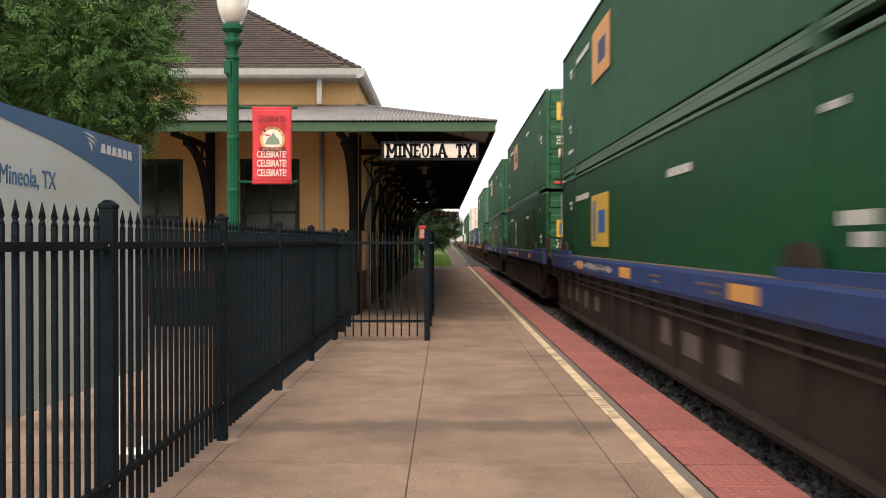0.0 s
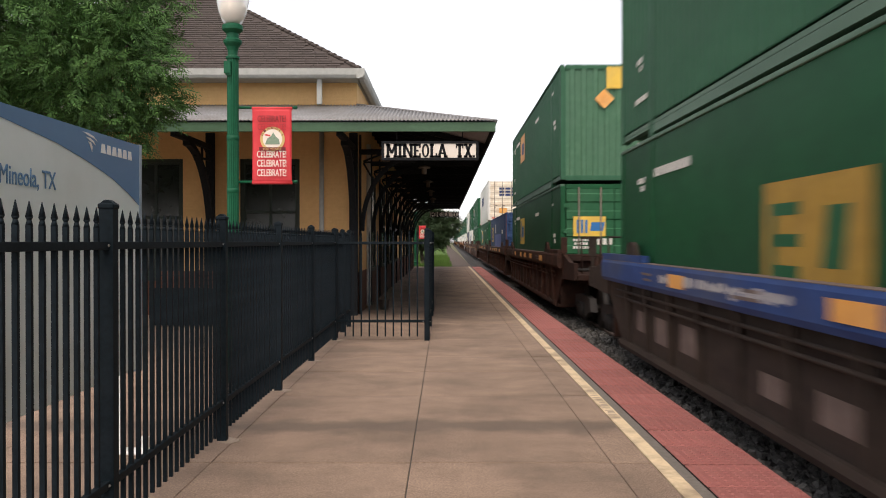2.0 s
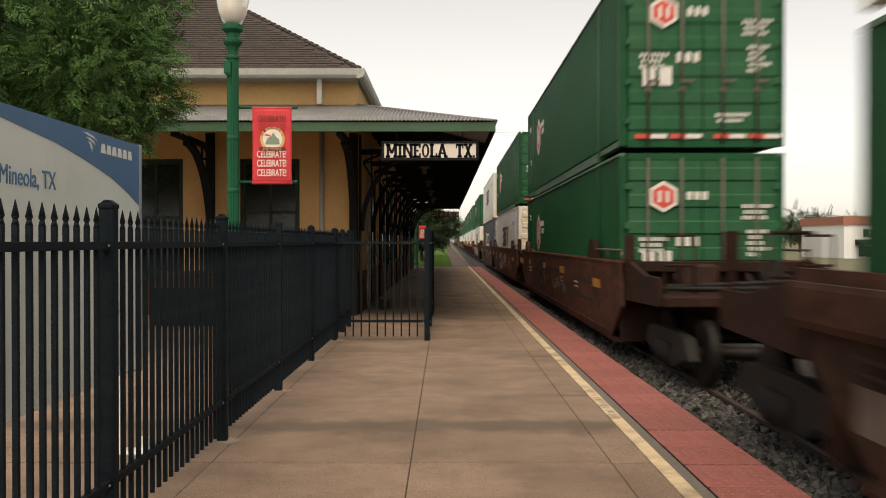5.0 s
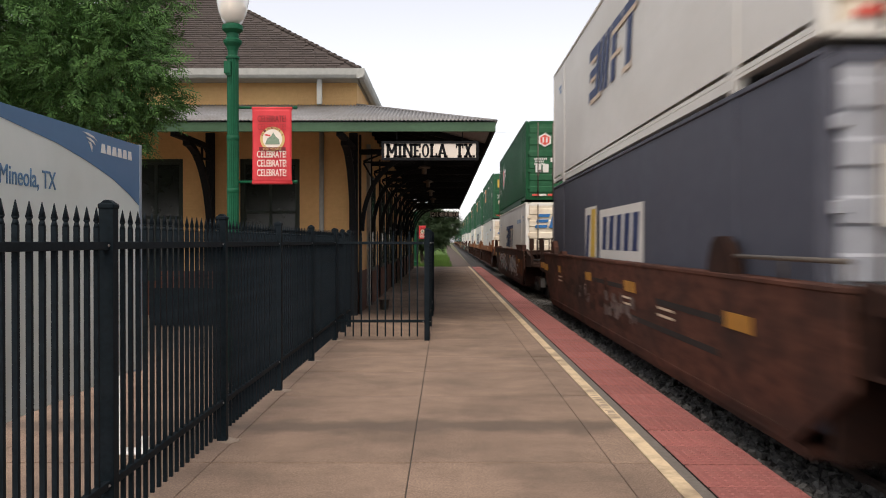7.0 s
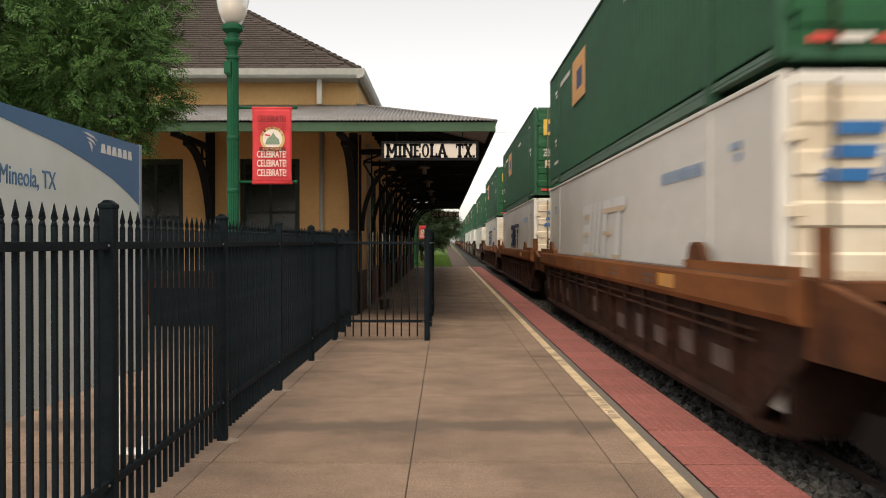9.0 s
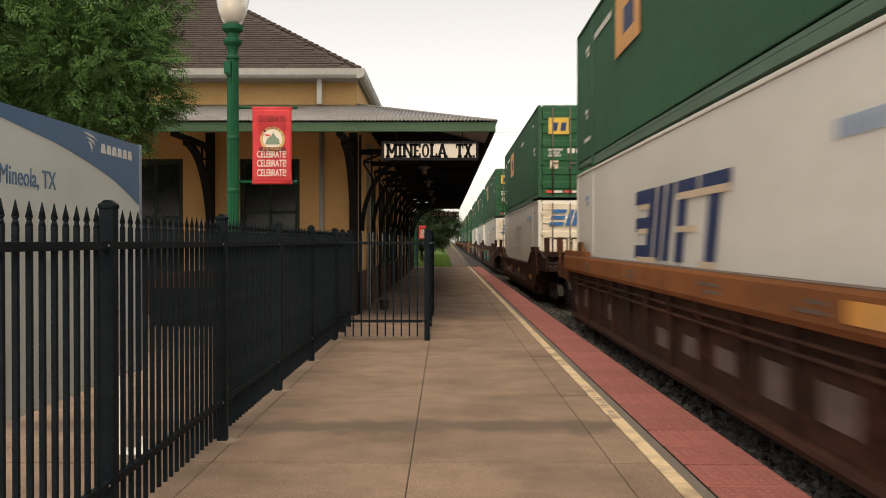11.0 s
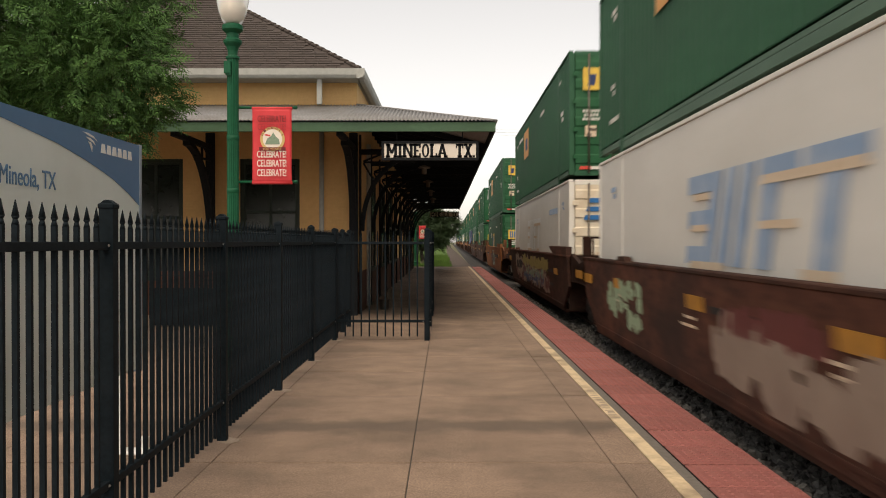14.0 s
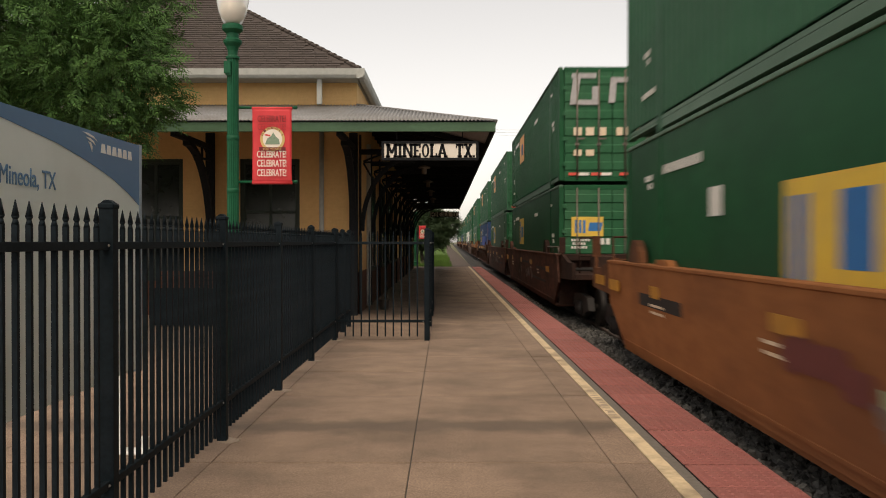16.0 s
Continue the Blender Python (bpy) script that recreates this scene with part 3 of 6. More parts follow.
for v in bm.verts:
    # shallow flutes up the shaft
    if 0.955 < v.co.z < 3.91:
        k = 1 - 0.09 * max(0.0, math.cos(16 * math.atan2(v.co.y, v.co.x)))
        v.co.x, v.co.y = v.co.x * k, v.co.y * k
for f in bm.faces:
    f.smooth = False
part("pole", bm, M["lamp_green"], lamp)
bm = bmesh.new()
lathe(bm, [(0.1, 4.34), (0.125, 4.38), (0.17, 4.5), (0.2, 4.66), (0.19, 4.8), (0.14, 4.92), (0.05, 5.0), (0.03, 5.06)], seg=28)
part("globe", bm, M["globe"], lamp, "frosted acorn globe")
bm = bmesh.new()
lathe(bm, [(0.06, 4.36), (0.13, 4.44), (0.148, 4.56), (0.13, 4.6), (0.1, 4.62)], seg=20)
part("reflector", bm, M["banner_white"], lamp, "pale inner reflector")
bm = bmesh.new()
box(bm, -0.085, 0.0, -0.11, -0.06, 3.735, 3.885, 0.006)
box(bm, -0.065, 0.005, -0.1, -0.06, 3.715, 3.735, 0.003)
part("junction_box", bm, M["lamp_green"], lamp)
for z in (2.96, 2.30 + 0.02):
    bm = bmesh.new()
    lathe(bm, [(0.072, z - 0.03), (0.076, z - 0.026), (0.076, z + 0.026), (0.072, z + 0.03)], seg=20)
    part("clamp", bm, M["lamp_green"], lamp)
for z in (3.335, 2.43):
    bm = bmesh.new()
    rod(bm, (0.06, 0, z), (0.75, 0, z), 0.016, 0.016, 10)
    lathe(bm, [(0.02, z - 0.02), (0.026, z), (0.02, z + 0.02)], 0.765, 0, 12)
    part("banner_arm", bm, M["lamp_green"], lamp, "thin green banner arm")
banner = thing("banner", pose(LX + 0.245, LY - 0.02, 2.42), "red cloth celebration banner hung between two arms", "banner")
nx, nz = 14, 24
bm = bmesh.new()
gv = [[None] * (nx + 1) for _ in range(nz + 1)]
for j in range(nz + 1):
    for i in range(nx + 1):
        u, w = i / nx, j / nz
        gv[j][i] = bm.verts.new((u * 0.478, -0.018 + 0.012 * math.sin(5 * u + 2 * w) * math.sin(math.pi * w), w * 0.90))
for j in range(nz):
    for i in range(nx):
        bm.faces.new((gv[j][i], gv[j][i + 1], gv[j + 1][i + 1], gv[j + 1][i])).smooth = True
ob = part("cloth", bm, M["banner_red"], banner)
sol = ob.modifiers.new("thickness", "SOLIDIFY")
sol.thickness = 0.003
for z in (0.0, 0.90):
    bm = bmesh.new()
    rod(bm, (-0.005, 0.0, z), (0.483, 0.0, z), 0.022, 0.022, 12)
    part("sleeve", bm, M["banner_red"], banner)
YF = -0.042
lettering("CELEBRATE!", 0.075, 0.34, M["banner_dark"], banner, pose(0.07, YF, 0.735), "dark red lettering", 0.004, 0.0)
for k, z in enumerate((0.30, 0.19, 0.075)):
    lettering("CELEBRATE!", 0.085, 0.355, M["banner_white"], banner, pose(0.062, YF, z), "cream lettering")
def disc(bm, cx, cz, r, y0, y1, sx=1.0, seg=28):
    prism(bm, [(cx + sx * r * math.cos(2 * math.pi * i / seg), cz + r * math.sin(2 * math.pi * i / seg)) for i in range(seg)], "y", y0, y1)
bm = bmesh.new(); disc(bm, 0.25, 0.525, 0.15, YF - 0.002, YF + 0.002); part("emblem_ring", bm, M["print_gold"], banner, "gold round emblem")
bm = bmesh.new(); disc(bm, 0.25, 0.525, 0.118, YF - 0.005, YF - 0.002); part("emblem_field", bm, M["banner_white"], banner)
bm = bmesh.new()
prism(bm, [(0.16, 0.46), (0.34, 0.46), (0.33, 0.52), (0.29, 0.56), (0.26, 0.605), (0.235, 0.56), (0.19, 0.53)], "y", YF - 0.008, YF - 0.005)
part("emblem_shape", bm, M["print_green"], banner)
bm = bmesh.new(); box(bm, 0.09, 0.41, YF - 0.010, YF - 0.006, 0.385, 0.425); part("emblem_band", bm, M["banner_dark"], banner)

lettering("100 YEARS", 0.03, 0.22, M["print_gold"], banner, pose(0.14, YF - 0.011, 0.39), "gold lettering on the band", 0.003, 0.0)
lettering("CELEBRATE!", 0.075, 0.34, M["banner_faded"], banner, pose(0.07, YF, 0.635), "faded dark red lettering", 0.004, 0.0)
for k, ch in enumerate("MINEOLA"):
    a = radians(-66 + 22 * k)
    lettering(ch, 0.026, 0.026, M["banner_dark"], banner, pose(0.25 + 0.121 * math.sin(a) - 0.013 * math.cos(a), YF - 0.0065, 0.525 + 0.121 * math.cos(a) + 0.013 * math.sin(a), 0, math.degrees(a), 0), "dark letter round the emblem", 0.003, 0.0)
bm = bmesh.new(); prism(bm, [(0.15, 0.575), (0.17, 0.585), (0.225, 0.575), (0.225, 0.555), (0.17, 0.565)], "y", YF - 0.008, YF - 0.005); part("emblem_shape", bm, M["banner_red"], banner)

far_lamp = copy_thing(lamp, pose(-1.8 - 0.3, 62, -0.5))
far_banner = copy_thing(banner, pose(-1.8 - 0.05, 61.98, 1.92))

# ---- depot ----
WX, WY, WE = -2.03, 20.0, 56.0         # corner of the walls, far end
WL = -12.3
EZ = 5.37                              # eaves
depot = thing("depot", pose(0, 0, 0), "yellow painted brick railway depot with hipped roof", "building")


def wall_front(name, y0, y1, holes, z_lo, z_hi, material, label=""):
    """The wall towards the camera, x from WL to WX, built round its openings (x0, x1, z0, z1)."""
    bm = bmesh.new()
    gx = sorted({WL, WX, *(h[0] for h in holes), *(h[1] for h in holes)})
    gz = sorted({z_lo, z_hi, *(min(max(z, z_lo), z_hi) for h in holes for z in h[2:])})
    solid_cell = {}
    for i in range(len(gx) - 1):
        for j in range(len(gz) - 1):
            cx, cz = (gx[i] + gx[i + 1]) / 2, (gz[j] + gz[j + 1]) / 2
            solid_cell[i, j] = not any(h[0] < cx < h[1] and h[2] < cz < h[3] for h in holes)
    vs = {}

    def v(i, j, k):
        if (i, j, k) not in vs:
            vs[i, j, k] = bm.verts.new((gx[i], (y0, y1)[k], gz[j]))
        return vs[i, j, k]
    for (i, j), ok in solid_cell.items():
        if not ok:
            continue
        bm.faces.new((v(i, j, 0), v(i + 1, j, 0), v(i + 1, j + 1, 0), v(i, j + 1, 0)))
        bm.faces.new((v(i, j + 1, 1), v(i + 1, j + 1, 1), v(i + 1, j, 1), v(i, j, 1)))
        for di, dj, p, q in ((-1, 0, (i, j), (i, j + 1)), (1, 0, (i + 1, j + 1), (i + 1, j)), (0, -1, (i + 1, j), (i, j)), (0, 1, (i, j + 1), (i + 1, j + 1))):
            if not solid_cell.get((i + di, j + dj), False):
                bm.faces.new((v(*p, 0), v(*q, 0), v(*q, 1), v(*p, 1)))
    bmesh.ops.recalc_face_normals(bm, faces=bm.faces[:])
    return part(name, bm, material, depot, label)


HOLES = [(-11.0, -9.6, 0.9, 3.62), (-7.95, -6.06, 0.9, 3.62), (-4.75, -3.36, 0.02, 3.62)]
wall_front("wall", WY, WY + 0.3, HOLES, 0.99, EZ + 0.2, M["stucco"], "yellow painted brick wall")
wall_front("wainscot", WY - 0.02, WY + 0.28, HOLES, 0.0, 0.99, M["wainscot"], "brown painted brick wainscot")
bm = bmesh.new()
box(bm, WX - 0.3, WX, WY + 0.302, WE, 0.99, EZ + 0.2)
part("wall", bm, M["stucco"], depot, "yellow painted brick wall")
bm = bmesh.new()
box(bm, WX - 0.28, WX + 0.02, WY + 0.282, WE, 0.0, 0.99)
part("wainscot", bm, M["wainscot"], depot, "brown painted brick wainscot")
bm = bmesh.new()
box(bm, WL, WX, WE - 0.3, WE, 0, EZ + 0.2)
box(bm, WL, WL + 0.3, WY + 0.3, WE - 0.3, 0, EZ + 0.2)
part("rear_wall", bm, M["stucco"], depot)


def window(x0, x1, z0, z1, mullion, rows, is_door=False):
    w = new("door" if is_door else "window")
    w.parent = depot
    yf = WY + 0.07
    bm = bmesh.new()
    f = 0.09
    for a, b, c, d in ((x0, x0 + f, z0, z1), (x1 - f, x1, z0, z1), (x0 + f, x1 - f, z1 - f, z1), (x0 + f, x1 - f, z0, z0 + f)):
        box(bm, a, b, yf, yf + 0.12, c, d, 0.006)
    part("frame", bm, M["dark_green"], w, "dark green painted timber frame")
    xsn = [x0 + f + (x1 - x0 - 2 * f) * i / mullion for i in range(mullion + 1)]
    zsn = [z0 + f + (z1 - z0 - 2 * f) * i / rows for i in range(rows + 1)]
    for i in range(mullion):
        for j in range(rows):
            bm = bmesh.new()
            a, b, c, d = xsn[i], xsn[i + 1], zsn[j], zsn[j + 1]
            e = 0.035
            for q in ((a, a + e, c, d), (b - e, b, c, d), (a + e, b - e, d - e, d), (a + e, b - e, c, c + e)):
                box(bm, q[0], q[1], yf + 0.03, yf + 0.09, q[2], q[3], 0.004)
            part("sash", bm, M["dark_green"], w)
            bm = bmesh.new()
            box(bm, a + e, b - e, yf + 0.055, yf + 0.065, c + e, d - e)
            part("pane", bm, M["glass_dark"], w, "dark reflecting pane")
    if not is_door:
        bm = bmesh.new()
        box(bm, x0 - 0.06, x1 + 0.06, WY - 0.06, WY + 0.1, z0 - 0.1, z0, 0.01)
        part("sill", bm, M["dark_green"], w)


window(-11.0, -9.6, 0.9, 3.62, 2, 2)
window(-7.95, -6.06, 0.9, 3.62, 3, 2)
window(-4.75, -3.36, 0.02, 3.62, 2, 3, True)
# side-wall windows and doors, proud dark frames in shallow reveals
for k, yy in enumerate((23.2, 27.0, 30.6, 34.4, 38.2, 42.0, 46.2, 50.4)):
    w = new("window")
    w.parent = depot
    bm = bmesh.new()
    for a, b, c, d in ((yy, yy + 0.1, 0.9, 3.5), (yy + 1.4, yy + 1.5, 0.9, 3.5), (yy + 0.1, yy + 1.4, 3.4, 3.5), (yy + 0.1, yy + 1.4, 0.9, 1.0), (yy + 0.1, yy + 1.4, 2.15, 2.22)):
        box(bm, WX - 0.02, WX + 0.06, a, b, c, d, 0.006)
    part("frame", bm, M["dark_green"], w, "dark green painted timber frame")
    bm = bmesh.new()
    box(bm, WX - 0.01, WX + 0.025, yy + 0.1, yy + 1.4, 1.0, 3.4)
    part("pane", bm, M["glass_dark"], w)
# eaves, gutter
OV = 0.45
EX, EY = -1.95, WY - OV
bm = bmesh.new()
box(bm, WL - 0.3, EX, EY + 0.02, WE + 0.4, EZ, EZ + 0.06)
part("soffit", bm, M["gutter"], depot, "grey soffit boards")
def gutter(p, q, horiz):
    bm = bmesh.new()
    pr = [(0, 0.0), (-0.10, 0.02), (-0.14, 0.08), (-0.15, 0.22), (-0.13, 0.22), (-0.12, 0.1), (-0.02, 0.06), (0, 0.22), (0.03, 0.22), (0.03, 0.0)]
    if horiz:
        prism(bm, [(EY + a, EZ + b) for a, b in pr], "x", p, q)
    else:
        prism(bm, [(EX - a, EZ + b) for a, b in pr], "y", p, q)
    return bm
part("gutter", gutter(WL - 0.3, EX + 0.15, True), M["gutter"], depot, "pale grey metal gutter")
part("gutter", gutter(EY - 0.15, WE + 0.4, False), M["gutter"], depot, "pale grey metal gutter")
# roof deck
HW = (EX + 0.04 - (WL - 0.4)) / 2
XR, XL, YF0, YB = EX + 0.04, WL - 0.4, EY - 0.1, WE + 0.5
RISE = 0.66
RZ = EZ + 0.2
XM = (XR + XL) / 2
bm = bmesh.new()
c = [bm.verts.new(p) for p in ((XL, YF0, RZ), (XR, YF0, RZ), (XR, YB, RZ), (XL, YB, RZ), (XM, YF0 + HW, RZ + HW * RISE), (XM, YB - HW, RZ + HW * RISE))]
for q in ((0, 1, 4), (1, 2, 5, 4), (2, 3, 5), (3, 0, 4, 5), (3, 2, 1, 0)):
    bm.faces.new([c[i] for i in q])
roof = part("roof", bm, M["shingle_rest"], depot, "brown asphalt shingle hipped roof")
# shingles on the slope towards the camera
slope = math.hypot(1, RISE)
tilt = math.degrees(math.atan(RISE))
bm = bmesh.new()
prism(bm, [(0, 0.004), (0.2, 0.004), (0.2, 0.01), (0, 0.034)], "x", 0.006, 0.294)
tab_me = to_mesh("shingle", bm, M["shingle"])
rest = bmesh.new()
made = 0
row = 0
while True:
    d = row * 0.145                      # along the slope
    up = d / slope
    left, right = XL + up + 0.1, XR - up - 0.1
    if right - left < 0.5:
        break
    x = left - rng.uniform(0, 0.3)
    while x < right - 0.26:
        m = pose(x, YF0 + up, RZ + up * RISE + rng.uniform(0, 0.004), tilt, 0, 0)
        if made < 300 and -6.6 < x < -2.2:
            share("shingle", tab_me, roof, m)
            made += 1
        elif x > -10.5:
            k = len(rest.verts)
            vs = [rest.verts.new(m @ Vector(q)) for q in ((0.006, 0, 0.004), (0.294, 0, 0.004), (0.294, 0, 0.034), (0.006, 0, 0.034), (0.006, 0.2, 0.01), (0.294, 0.2, 0.01))]
            for q in ((0, 1, 2, 3), (3, 2, 5, 4), (0, 3, 4), (1, 5, 2)):
                rest.faces.new([vs[i] for i in q])
        x += 0.3
    row += 1
tagged(part("shingle_rest", rest, M["shingle_rest"], roof), kind="stuff")
for p, q in (((XR, YF0), (XM, YF0 + HW)), ((XL, YF0), (XM, YF0 + HW))):
    bm = bmesh.new()
    for k in range(34):
        f0, f1 = k / 34, (k + 1.2) / 34
        rod(bm, (p[0] + (q[0] - p[0]) * f0, p[1] + (q[1] - p[1]) * f0, RZ + 0.03 + HW * RISE * f0), (p[0] + (q[0] - p[0]) * f1, p[1] + (q[1] - p[1]) * f1, RZ + 0.01 + HW * RISE * f1), 0.055, 0.042, 6)
    tagged(part("hip_shingle", bm, M["shingle_rest"], roof), kind="stuff")
# canopy round the depot
CX, CY, CE, CL = 1.0, 17.0, 58.8, -15.3
CZ = 4.055
TOP = 4.86
canopy = thing("canopy", pose(0, 0, 0), "corrugated metal canopy on black timber brackets with green fascia", "canopy")


def corrugated(name, outer0, outer1, inner0, inner1, pitch=0.0762, amp=0.019):
    """A corrugated sheet between an outer edge and an inner edge (each a pair of ends); ridges run from outer to inner."""
    o0, o1, i0, i1 = (Vector(p) for p in (outer0, outer1, inner0, inner1))
    n = int((o1 - o0).length / pitch * 4)
    bm = bmesh.new()
    prev = None
    for k in range(n + 1):
        t = k / n
        a, b = o0.lerp(o1, t), None
        # ridges run straight in from the outer edge and end at the hip
        along = (o1 - o0).normalized()
        s = (a - i0).dot(along)
        L = (i1 - i0).length
        if s < 0:
            f = 1 + s / max(1e-6, (i0 - o0).dot(along))
        elif s > L:
            f = 1 - (s - L) / max(1e-6, (o1 - i1).dot(along))
        else:
            f = 1
        f = min(1, max(0.0, f))
        perp = (i0 - o0) - along * (i0 - o0).dot(along)
        b = a + perp * f
        z = Vector((0, 0, amp * math.sin(2 * math.pi * k / 4 + 0.4)))
        cur = [bm.verts.new(a + z), bm.verts.new(b + z)]
        if prev:
            bm.faces.new((prev[0], cur[0], cur[1], prev[1])).smooth = True
        prev = cur
    ob = part(name, bm, M["galv"], canopy, "corrugated galvanised roofing")
    m = ob.modifiers.new("thickness", "SOLIDIFY")
    m.thickness = 0.004
    return ob


corrugated("roofing", (CL, CY - 0.04, CZ + 0.03), (CX, CY - 0.04, CZ + 0.03), (WL, WY, TOP), (WX, WY, TOP))
corrugated("roofing", (CX + 0.04, CY, CZ + 0.03), (CX + 0.04, CE, CZ + 0.03), (WX, WY, TOP), (WX, WE, TOP))
bm = bmesh.new()
rod(bm, (CX, CY, CZ + 0.022), (WX, WY, TOP + 0.004), 0.03, 0.03, 8)
part("hip_cap", bm, M["galv"], canopy)
bm = bmesh.new()
box(bm, CL, CX, CY, CY + 0.04, CZ - 0.19, CZ - 0.003, 0.004)
part("fascia", bm, M["fascia"], canopy, "green painted fascia board")
bm = bmesh.new()
box(bm, CX - 0.04, CX, CY + 0.042, CE, CZ - 0.19, CZ - 0.003, 0.004)
part("fascia", bm, M["bracket"], canopy, "dark painted fascia board")
# boards under the roofing
bm = bmesh.new()
c = [bm.verts.new(p) for p in ((CL, CY + 0.05, CZ - 0.02), (CX - 0.05, CY + 0.05, CZ - 0.02), (WX, WY, TOP - 0.05), (WL, WY, TOP - 0.05), (CX - 0.05, CE, CZ - 0.02), (WX, CE, TOP - 0.05))]
bm.faces.new([c[i] for i in (3, 2, 1, 0)])
bm.faces.new([c[i] for i in (2, 5, 4, 1)])
part("board_ceiling", bm, M["soffit"], canopy, "weathered grey ceiling boards")
yy = 20.4
while yy < CE:
    bm = bmesh.new()
    prism(bm, [(WX + 0.01, TOP - 0.07), (CX - 0.05, CZ - 0.04), (CX - 0.05, CZ - 0.16), (WX + 0.01, TOP - 0.22)], "y", yy, yy + 0.07)
    part("rafter", bm, M["bracket"], canopy)
    yy += 0.9
xx = -11.6
while xx < WX:
    bm = bmesh.new()
    prism(bm, [(WY - 0.01, TOP - 0.07), (CY + 0.05, CZ - 0.04), (CY + 0.05, CZ - 0.16), (WY - 0.01, TOP - 0.22)], "x", xx, xx + 0.07)
    part("rafter", bm, M["bracket"], canopy)
    xx += 0.9
bm = bmesh.new()
box(bm, WX + 0.4, CX - 0.06, CE - 0.05, CE, CZ - 0.1, CZ + 0.3)
part("fascia", bm, M["fascia"], canopy)


def bracket_mesh(front):
    """Wall post, curved brace, top arm and spandrel; out along +y from the wall at y = 0."""
    bm = bmesh.new()
    if front:
        half, reach, foot, rise, arm, w, t = 0.095, 1.85, 1.65, 2.12, 3.8, 0.075, 0.1
    else:
        half, reach, foot, rise, arm, w, t = 0.05, 1.25, 1.95, 1.75, 3.74, 0.05, 0.1
    box(bm, -half, half, 0.0, 0.14 if front else 0.05, 0.0, 4.2, 0.006)
    box(bm, -0.055, 0.055, 0.05, 2.8, arm, arm + 0.12, 0.006)
    pts = []
    for i in range(13):
        a = math.pi / 2 * i / 12
        pts.append((0.07 + reach * (1 - math.cos(a)), foot + rise * math.sin(a)))
    strip(bm, pts, (-w, w), t, "x")
    strip(bm, [(0.1, 3.56), (1.3, 3.56)], (-0.025, 0.025), 0.04, "x")
    strip(bm, [(0.1, 3.54), (0.36, 3.1)], (-0.025, 0.025), 0.04, "x")
    strip(bm, [(0.1, 3.58), (0.5, arm)], (-0.025, 0.025), 0.04, "x")
    strip(bm, [(0.75, 3.5), (0.75, arm)], (-0.025, 0.025), 0.04, "x")
    return bm


front_me = to_mesh("front_bracket", bracket_mesh(True), M["bracket"])
br_me = to_mesh("bracket", bracket_mesh(False), M["bracket"])
for xx in (-8.95, -5.4, -2.1):
    share("bracket", front_me, canopy, pose(xx, WY - 0.025, 0, 0, 0, 180), "black curved timber bracket")
yy = 20.25
while yy < 55.5:
    share("bracket", br_me, canopy, pose(WX + 0.025, yy, 0, 0, 0, -90), "black curved timber bracket")
    yy += 3.05
for px in ((-2.84, WY - 0.06), ):
    bm = bmesh.new()
    rod(bm, (px[0], px[1], 0.1), (px[0], px[1], 4.5), 0.055, 0.055, 12)
    part("downspout", bm, M["gutter"], depot, "grey metal downspout")
bm = bmesh.new()
box(bm, -2.90, -2.78, EY + 0.02, EY + 0.1, TOP - 0.05, EZ + 0.02, 0.01)
part("downspout", bm, M["gutter"], depot, "grey metal downspout")
bm = bmesh.new()
box(bm, WX + 0.02, WX + 0.12, 22.2, 22.32, 0.05, 4.2, 0.01)
part("downspout", bm, M["gutter"], depot, "grey metal downspout")
# bench behind the fence, bucket by the wall
bench = thing("bench", pose(-5.9, 17.6, 0), "dark slatted bench with a black panelled base under the canopy", "bench")
for k in range(5):
    bm = bmesh.new(); box(bm, 0, 1.75, 0.02, 0.05, 0.62 + k * 0.1, 0.70 + k * 0.1, 0.006); part("back_slat", bm, M["wainscot"], bench)
for k in range(4):
    bm = bmesh.new(); box(bm, 0, 1.75, -0.42 + k * 0.11, -0.33 + k * 0.11, 0.44, 0.47, 0.006); part("seat_slat", bm, M["bracket"], bench)
for x in (0.05, 0.85, 1.65):
    bm = bmesh.new()
    box(bm, x, x + 0.05, 0.05, 0.09, 0, 1.12); box(bm, x, x + 0.05, -0.42, 0.05, 0.39, 0.438); box(bm, x, x + 0.05, -0.42, -0.37, 0, 0.39)
    part("iron_end", bm, M["black_steel"], bench, "black iron end")
for k in range(6):
    bm = bmesh.new(); box(bm, 0.02 + k * 0.288, 0.295 + k * 0.288, -0.44, -0.425, 0.03, 0.78, 0.004); part("base_panel", bm, M["black_steel"], bench, "black base panel")
bin_box = thing("waste_bin", pose(-7.2, 17.4, 0), "dark metal waste bin under the canopy", "bin")
bm = bmesh.new(); lathe(bm, [(0.24, 0), (0.27, 0.05), (0.28, 0.85), (0.3, 0.9), (0.2, 1.02)], seg=18); part("body", bm, M["bracket"], bin_box)
bucket = thing("bucket", pose(-1.52, 21.7, 0), "small grey metal bucket by the depot wall", "bucket")
bm = bmesh.new(); lathe(bm, [(0.1, 0), (0.13, 0.24), (0.14, 0.25)], seg=16); part("body", bm, M["lock_rod"], bucket)
bm = bmesh.new(); limb_pts = [(0.13 * math.cos(a), 0, 0.25 + 0.12 * math.sin(a)) for a in [math.pi * i / 8 for i in range(9)]]
for p, q in zip(limb_pts, limb_pts[1:]):
    rod(bm, p, q, 0.006, 0.006, 5)
part("handle", bm, M["lock_rod"], bucket)
